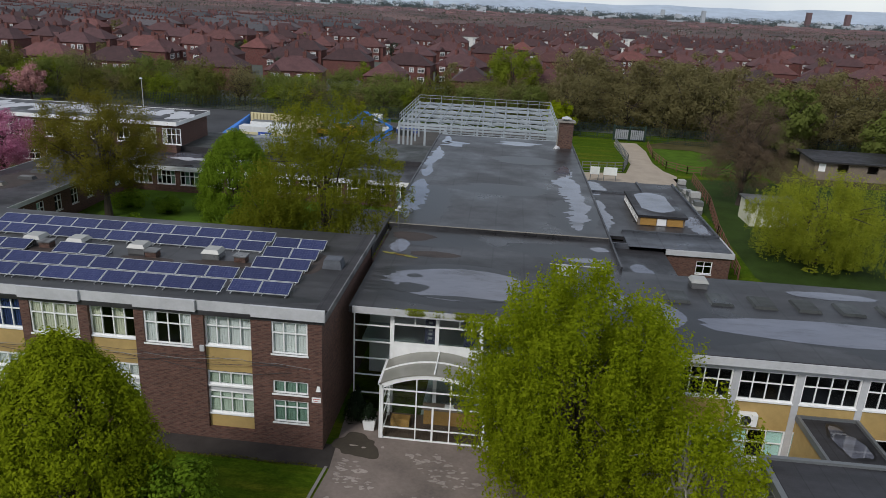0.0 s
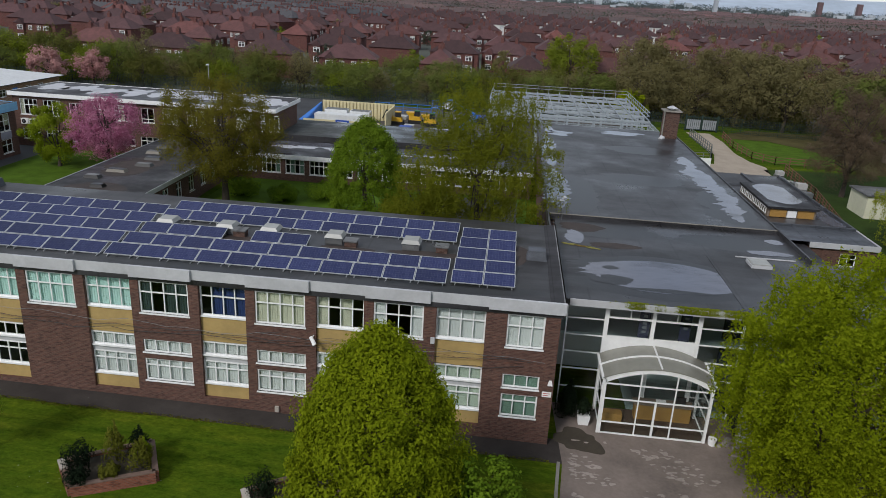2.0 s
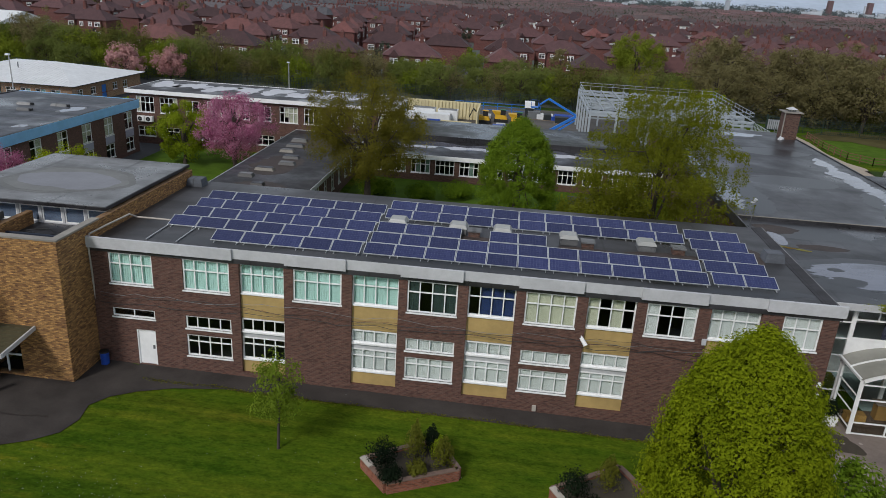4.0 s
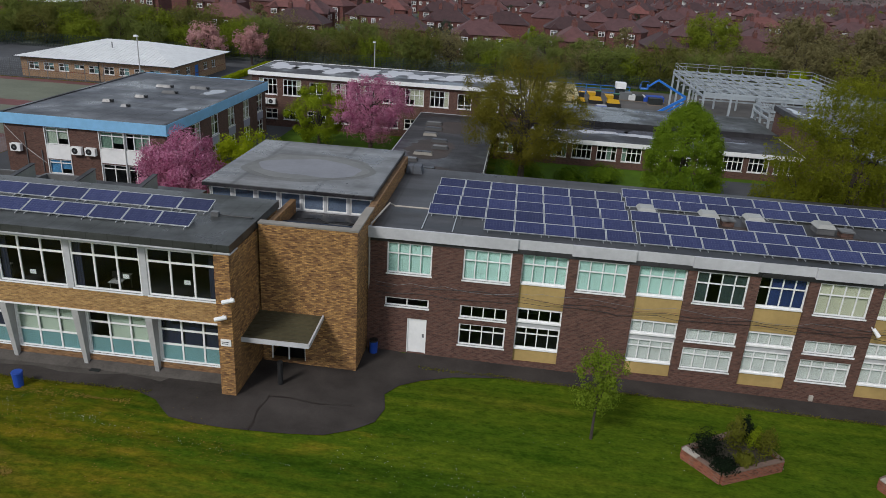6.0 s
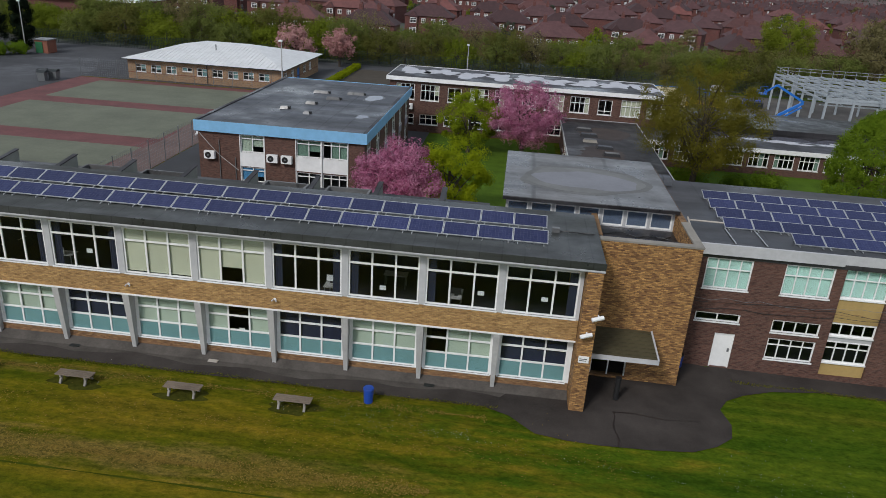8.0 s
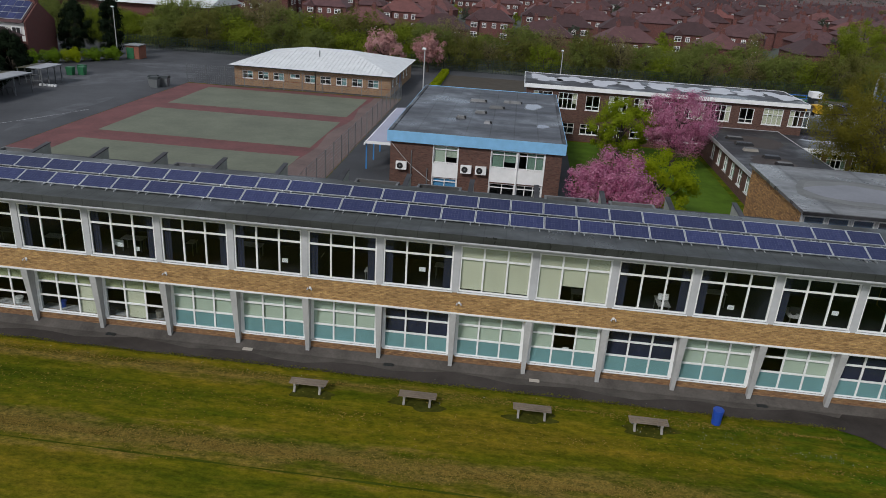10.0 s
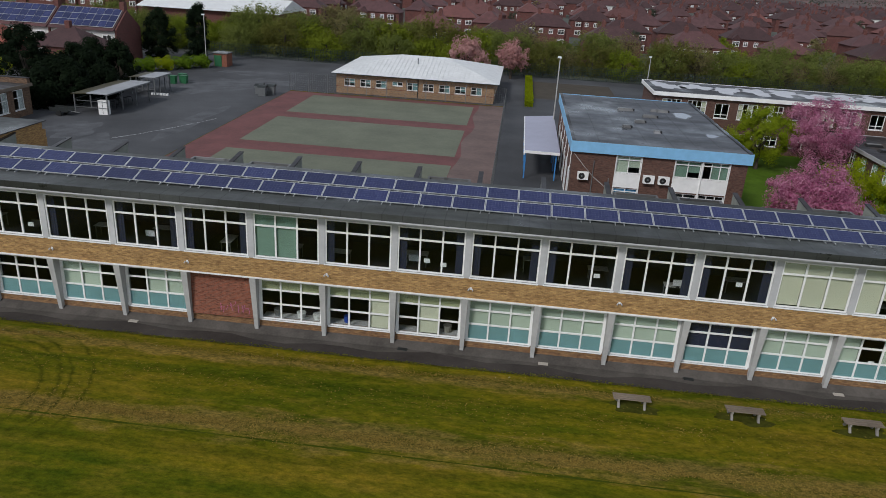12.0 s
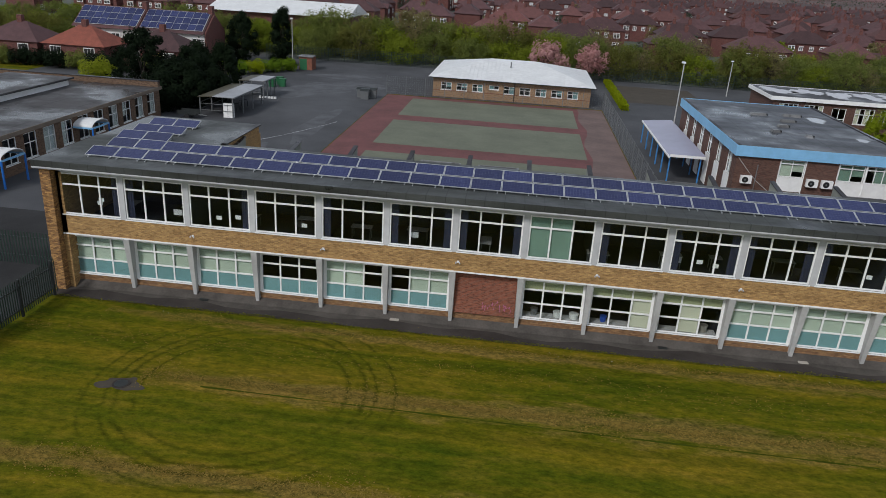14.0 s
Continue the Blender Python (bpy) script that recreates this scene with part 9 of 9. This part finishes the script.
tagged(new("undergrowth", leaf_mesh("undergrowth", up, .34, "leaf_wood_olive", r, tri=True)), "low olive-green undergrowth along the edge of the wood", "undergrowth", kind="stuff")
tree("wood_tree", -1.3, 158, 0, 13.2, 5.8, 5.4, 1.5, 20000, .32, "leaf_wood_fresh", "tall bright yellow-green tree standing over the wood", clumps=130, clump_r=1.3, seed=140, hollow=.35, tri=True)
tree("wood_tree", 42, 118, 0, 11, 5, 5, 1, 8000, .5, "leaf_wood", "soft green tree behind the timber hut", clumps=80, clump_r=1.1, seed=141)
tree("wood_tree", 56, 112, 0, 10, 5, 5, 1, 8000, .5, "leaf_wood", "olive-green tree behind the timber hut", clumps=80, clump_r=1.1, seed=142)

# ---- houses ----
def hip_roof(g, x0, x1, y0, y1, z0, z1, over=.35):
    x0, x1, y0, y1 = x0 - over, x1 + over, y0 - over, y1 + over
    w, d = x1 - x0, y1 - y0
    if w >= d:
        a, b = (x0 + d / 2, (y0 + y1) / 2, z1), (x1 - d / 2, (y0 + y1) / 2, z1)
        f = [(0, 1, 5, 4), (1, 2, 5), (2, 3, 4, 5), (3, 0, 4), (3, 2, 1, 0)]
    else:
        a, b = ((x0 + x1) / 2, y0 + w / 2, z1), ((x0 + x1) / 2, y1 - w / 2, z1)
        f = [(0, 1, 4), (1, 2, 5, 4), (2, 3, 5), (3, 0, 4, 5), (3, 2, 1, 0)]
    return g.add([(x0, y0, z0), (x1, y0, z0), (x1, y1, z0), (x0, y1, z0), a, b], f)


def pair_house(x, y, roof, lab, wallmat="brick_house"):
    """A pair of semi-detached houses with hipped roof, bays and chimneys."""
    t = thing("semi_house", x, y, 0, lab, "house", "houses of the estate")
    w, d, e = 6.2, 4.0, 5.1
    part("wall", Geo().box(x - w, x + w, y - d, y + d, -.3, e).box(x - 4.9, x - 2.9, y - d - .7, y - d, -.3, e - .2).box(x + 2.9, x + 4.9, y - d - .7, y - d, -.3, e - .2), wallmat, t)
    g = hip_roof(Geo(), x - w, x + w, y - d, y + d, e, 8.1)
    part("roof", g, roof, t)
    part("gable", Geo().add([(x - 5.2, y - d - .9, e - .2), (x - 2.6, y - d - .9, e - .2), (x - 3.9, y - d - .9, e + 1.2), (x - 5.2, y - d + 1.2, e - .2), (x - 2.6, y - d + 1.2, e - .2), (x - 3.9, y - d + 2.2, e + 1.2)], [(0, 1, 2), (0, 2, 5, 3), (1, 4, 5, 2)]), roof, t)
    for s in (-1, 1):
        part("chimney", Geo().box(x + s * 2.0 - .4, x + s * 2.0 + .4, y - .5, y + .5, 7.0, 9.0).tube((x + s * 2 - .15, y, 9.0), (x + s * 2 - .15, y, 9.4), .13, n=6).tube((x + s * 2 + .2, y, 9.0), (x + s * 2 + .2, y, 9.4), .13, n=6), wallmat, t)
        for u, z0, z1, yy, ww in ((s * 3.9, .8, 2.2, y - d - .7, 1.7), (s * 3.9, 3.3, 4.6, y - d - .7, 1.7), (s * 1.3, 3.3, 4.5, y - d, 1.1)):
            ua, ub = x + u - ww / 2, x + u + ww / 2
            win = part("window", Geo().lattice(("S", yy), [ua, ua + .12, x + u - .06, x + u + .06, ub - .12, ub], [z0, z0 + .12, z1 - .5, z1 - .4, z1 - .12, z1], {(1, 1), (3, 1), (1, 3), (3, 3)}, -.05, 0), "white", t)
            part("pane", Geo().box(x + u - ww / 2 + .1, x + u + ww / 2 - .1, yy - .02, yy - .004, z0 + .1, z1 - .1), "black", win)
    return t


HK = [pair_house(-150, 205, "roof_tile", "semi-detached red brick houses with brown hipped roof"), pair_house(-128, 206, "roof_tile", "semi-detached brick houses with dark tiled hipped roof"), pair_house(-106, 205, "roof_red", "semi-detached brick houses with red tiled roof")]
rng = random.Random(4)
for row, (y, gap) in enumerate(((167, 18), (199, 16), (231, 15.5), (262, 15), (296, 15), (326, 15))):
    x = -240 + rng.uniform(0, 9)
    while x < 210:
        if not (row == 1 and -158 < x < -96) and not (x > 95 and row < 2) and not (row == 0 and (x < -118 or x > 60)):
            turn = rng.choice((0, 0, 180, 90, 90, rng.uniform(-30, 30)))
            copy_thing(rng.choice((HK[0], HK[0], HK[1], HK[1], HK[2])), pose(x, y + .05 * x + rng.uniform(-4, 4), 0, 0, 0, turn))
        x += gap * rng.uniform(.85, 1.3)
# the estate beyond, and terraces to the horizon
def estate(name, label, rows, seed, mats, terrace=False, turn=0.0, span=None):
    """Rows of simple hipped houses. turn: degrees by which each terrace runs off the row; span: x from, x to at each row."""
    rng = random.Random(seed)
    walls, pale, roofs, wins, stacks = Geo(), Geo(), Geo(), Geo(), Geo()
    co, si = math.cos(radians(turn)), math.sin(radians(turn))

    def turned(into, made, x, y):
        into.add([(x + (px - x) * co - (py - y) * si, y + (px - x) * si + (py - y) * co, pz) for px, py, pz in made.v], made.f)
    for y, gap in rows:
        half = 60 + y * .72
        x, end = span or (-70 - half, -30 + half)
        while x < end:
            yy = y + rng.uniform(-6, 6) + .04 * x
            w, d, e, r = (rng.uniform(12, 22), 4.0, 5.4, 7.9) if terrace else (6.0, 4.0, 5.0, 7.9)
            if not terrace and rng.random() < .45:
                w, d = d, w
            shell, top, glaz, pots = Geo(), Geo(), Geo(), Geo()
            shell.box(x - w, x + w, yy - d, yy + d, -.5, e)
            if not terrace and rng.random() < .6:
                shell.box(x - w * .75, x - w * .2, yy - d - 1.2, yy - d, -.5, e)
                hip_roof(top, x - w * .75, x - w * .2, yy - d - 1.2, yy, e, e + 1.9)
            hip_roof(top, x - w, x + w, yy - d, yy + d, e, r * rng.uniform(.94, 1.06))
            n = max(2, int(w / 1.9))
            for k in range(n):
                u = x - w + 1.6 + k * (2 * w - 3.2) / (n - 1)
                for z0 in (.9, 3.2):
                    if rng.random() < .82:
                        glaz.add([(u - .9, yy - d - .06, z0), (u + .9, yy - d - .06, z0), (u + .9, yy - d - .06, z0 + 1.3), (u - .9, yy - d - .06, z0 + 1.3)], [(0, 1, 2, 3)])
            for s in ((-1, 1) if not terrace else [q / 3 for q in range(-3, 4)]):
                pots.box(x + s * w * .5 - .3, x + s * w * .5 + .3, yy - .4, yy + .4, r - 1.2, r + .45)
            for into, made in ((pale if rng.random() < .14 else walls, shell), (roofs, top), (wins, glaz), (stacks, pots)):
                turned(into, made, x, yy)
            x += ((w * 2 * abs(co) + d * 2 * abs(si)) + rng.uniform(3, 9)) if terrace else gap * rng.uniform(.85, 1.3)
    t = thing(name, -50, rows[0][0], 0, label, "houses", kind="stuff")
    for nm, g, mat in (("walls", walls, mats[0]), ("pale_walls", pale, "render_wall"), ("roofs", roofs, mats[1]), ("windows", wins, "far_window"), ("chimneys", stacks, mats[0])):
        part(nm, g, mat, t)


estate("far_houses", "rows of red brick semi-detached houses stretching away", [(356 + 30 * k, 15) for k in range(7)], 3, ("brick_house", "roof_tile"))
estate("slanting_terraces", "long red brick terraces with grey slate roofs beyond the wood", [(330 + 26 * k, 20) for k in range(9)], 8, ("brick_house", "roof_slate"), True, -28, (-330, -95))
estate("far_terraces", "long brick terraces with brown slate roofs in the distance", [(566 + 38 * k, 20) for k in range(12)], 6, ("brick_hazed", "roof_brown_slate"), True, 14)
estate("distant_estate", "distant brick houses towards the skyline", [(1030 + 80 * k, 26) for k in range(10)], 7, ("brick_hazed", "roof_hazed"), True, -20)
# trees between the houses and on the skyline
rng = random.Random(14)
for k in range(185):
    y = 176 + 620 * rng.random() ** 1.3
    x = rng.uniform(-90 - y * .7, -20 + y * .7)
    s = rng.uniform(.55, 1.15)
    c = copy_thing(SMALL[rng.choice((0, 0, 1, 2))], pose(x, y, 0, 0, 0, rng.uniform(0, 360)))
    c.scale = (s, s, s)


def far_wood(name, label, n, y0, y1, spread, size, mat, seed):
    r = np.random.default_rng(seed)
    cl = 2600
    yy = r.uniform(y0, y1, cl)
    xx = r.uniform(-1, 1, cl) * (80 + yy * spread) - 50
    hh = r.uniform(4, 11, cl) * (1 + np.clip(yy - 1500, 0, 3000) / 1500)
    idx = r.integers(0, cl, n)
    p = np.stack([xx[idx] + r.normal(size=n) * 7, yy[idx] + r.normal(size=n) * 7, r.random(n) * hh[idx]], 1)
    ob = new(name, leaf_mesh(name, p, size, mat, r, tri=True))
    tagged(ob, label, "trees", kind="stuff")


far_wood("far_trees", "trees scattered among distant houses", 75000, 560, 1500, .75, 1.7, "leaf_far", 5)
far_wood("skyline_trees", "woods along the skyline with haze put into their colour", 80000, 1500, 3800, .75, 4.6, "leaf_haze", 6)
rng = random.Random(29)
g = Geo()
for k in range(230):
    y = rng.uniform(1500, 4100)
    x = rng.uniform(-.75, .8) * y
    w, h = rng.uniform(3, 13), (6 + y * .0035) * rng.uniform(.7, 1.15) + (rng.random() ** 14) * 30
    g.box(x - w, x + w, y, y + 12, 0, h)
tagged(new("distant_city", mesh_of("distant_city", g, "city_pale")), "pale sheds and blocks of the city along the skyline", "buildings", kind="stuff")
t = thing("tower_block", 0, 2600, 0, "pale high-rise tower blocks on the skyline", "tower block")
for x in (955, 1080):
    part("tower", Geo().box(x, x + 14, 2600, 2618, 0, 48), "roof_hazed", t)
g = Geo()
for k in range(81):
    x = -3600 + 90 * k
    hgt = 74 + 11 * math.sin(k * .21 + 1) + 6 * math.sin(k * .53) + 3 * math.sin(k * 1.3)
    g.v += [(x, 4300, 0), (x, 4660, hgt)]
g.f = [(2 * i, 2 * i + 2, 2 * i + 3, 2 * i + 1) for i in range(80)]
solid("backdrop", g, "hill_hazed", "low hills along the horizon with haze put into their colour", "hills", kind="structure")
t = thing("far_hall", -125, 168, 0, "industrial hall with pale low-pitched roof behind the wood", "hall")
part("wall", Geo().box(-170, -140, 150, 168, 0, 6.5), "brick_house", t)
part("roof", Geo().hexa([(-171, 149, 6.5), (-139, 149, 6.5), (-139, 169, 6.5), (-171, 169, 6.5), (-171, 158.9, 9), (-139, 158.9, 9), (-139, 159.1, 9), (-171, 159.1, 9)]), "white_sheet", t)
# white rendered houses with solar panels, and the bungalow by the yard
for x in (-171.6, -159.9):
    y = 114
    t = thing("white_house", x, y, 0, "white rendered terraced house with solar panels on a dark tiled roof", "house", "white houses")
    part("wall", Geo().box(x - 5.6, x + 5.6, y - 4, y + 4, 0, 5.4), "render_wall", t)
    part("brick_base", Geo().box(x - 5.65, x + 5.65, y - 4.06, y - 4, 0, 2.2), "brick_house", t)
    part("end_gable", Geo().add([(x + 5.6, y - 4, 0), (x + 5.9, y - 4, 0), (x + 5.9, y + 4, 0), (x + 5.6, y + 4, 0), (x + 5.6, y - 4, 5.4), (x + 5.9, y - 4, 5.4), (x + 5.9, y + 4, 5.4), (x + 5.6, y + 4, 5.4), (x + 5.6, y, 8.3), (x + 5.9, y, 8.3)],
         [(0, 1, 5, 4), (1, 2, 6, 9, 5), (2, 3, 7, 6), (3, 0, 4, 8, 7), (4, 5, 9, 8), (6, 7, 8, 9)]), "brick_house", t)
    part("roof", Geo().add([(x - 5.9, y - 4.6, 5.2), (x + 5.6, y - 4.6, 5.2), (x + 5.6, y + 4.6, 5.2), (x - 5.9, y + 4.6, 5.2), (x - 5.9, y, 8.5), (x + 5.6, y, 8.5)], [(0, 1, 5, 4), (2, 3, 4, 5), (1, 2, 5), (3, 0, 4), (3, 2, 1, 0)]), "roof_tile", t)
    part("module_rail", Geo().hexa([(x - 5.65, y - 4.05, 5.2 + 3.3 * .12 + .1), (x + 5.35, y - 4.05, 5.2 + 3.3 * .12 + .1), (x + 5.35, y - .3, 5.2 + 3.3 * .935 + .1), (x - 5.65, y - .3, 5.2 + 3.3 * .935 + .1), (x - 5.65, y - 4.05, 5.2 + 3.3 * .12 + .13), (x + 5.35, y - 4.05, 5.2 + 3.3 * .12 + .13), (x + 5.35, y - .3, 5.2 + 3.3 * .935 + .13), (x - 5.65, y - .3, 5.2 + 3.3 * .935 + .13)]), "aluminium", t)
    for i in range(8):
        for j in range(3):
            u = x - 5.6 + i * 1.365
            f0, f1 = .13 + j * .27, .13 + j * .27 + .245
            za, zb, ya, yb = 5.2 + 3.3 * f0 + .14, 5.2 + 3.3 * f1 + .14, y - 4.6 + 4.6 * f0, y - 4.6 + 4.6 * f1
            part("solar_module", Geo().hexa([(u, ya, za), (u + 1.28, ya, za), (u + 1.28, yb, zb), (u, yb, zb), (u, ya, za + .04), (u + 1.28, ya, za + .04), (u + 1.28, yb, zb + .04), (u, yb, zb + .04)]), "solar", t)
    for u in (-4, -1, 1.6, 4.2):
        for z in (.7, 3.3):
            win = part("window", Geo().box(x + u - .8, x + u + .8, y - 4.12, y - 4.06, z, z + 1.2), "white", t)
            part("pane", Geo().box(x + u - .68, x + u - .05, y - 4.14, y - 4.12, z + .12, z + 1.08).box(x + u + .05, x + u + .68, y - 4.14, y - 4.12, z + .12, z + 1.08), "black", win)
    part("chimney", Geo().box(x + 4.9, x + 5.7, y - .5, y + .5, 7.5, 9.6), "brick_house", t)
for x, y, r in ((-171.0, 103, "roof_orange"), (-158.5, 104, "roof_tile"), (-182, 103, "roof_tile")):
    t = thing("bungalow", x, y, 0, "small brick house with hipped tiled roof beside the school yard", "house", "houses beside the yard")
    part("wall", Geo().box(x - 5, x + 5, y - 4, y + 4, 0, 3.4), "brick_house", t)
    part("roof", hip_roof(Geo(), x - 5, x + 5, y - 4, y + 4, 3.4, 6.1), r, t)
    for u in (-3, 2.6):
        win = part("window", Geo().box(x + u - .9, x + u + .9, y - 4.06, y - 4, 1.7, 3.1), "white", t)
        part("pane", Geo().box(x + u - .78, x + u - .3, y - 4.09, y - 4.06, 1.85, 2.98).box(x + u - .24, x + u + .24, y - 4.09, y - 4.06, 1.85, 2.98).box(x + u + .3, x + u + .78, y - 4.09, y - 4.06, 1.85, 2.98), "black", win)
    part("chimney", Geo().box(x - .4, x + .4, y - .4, y + .4, 5.4, 7.0), "brick_house", t)
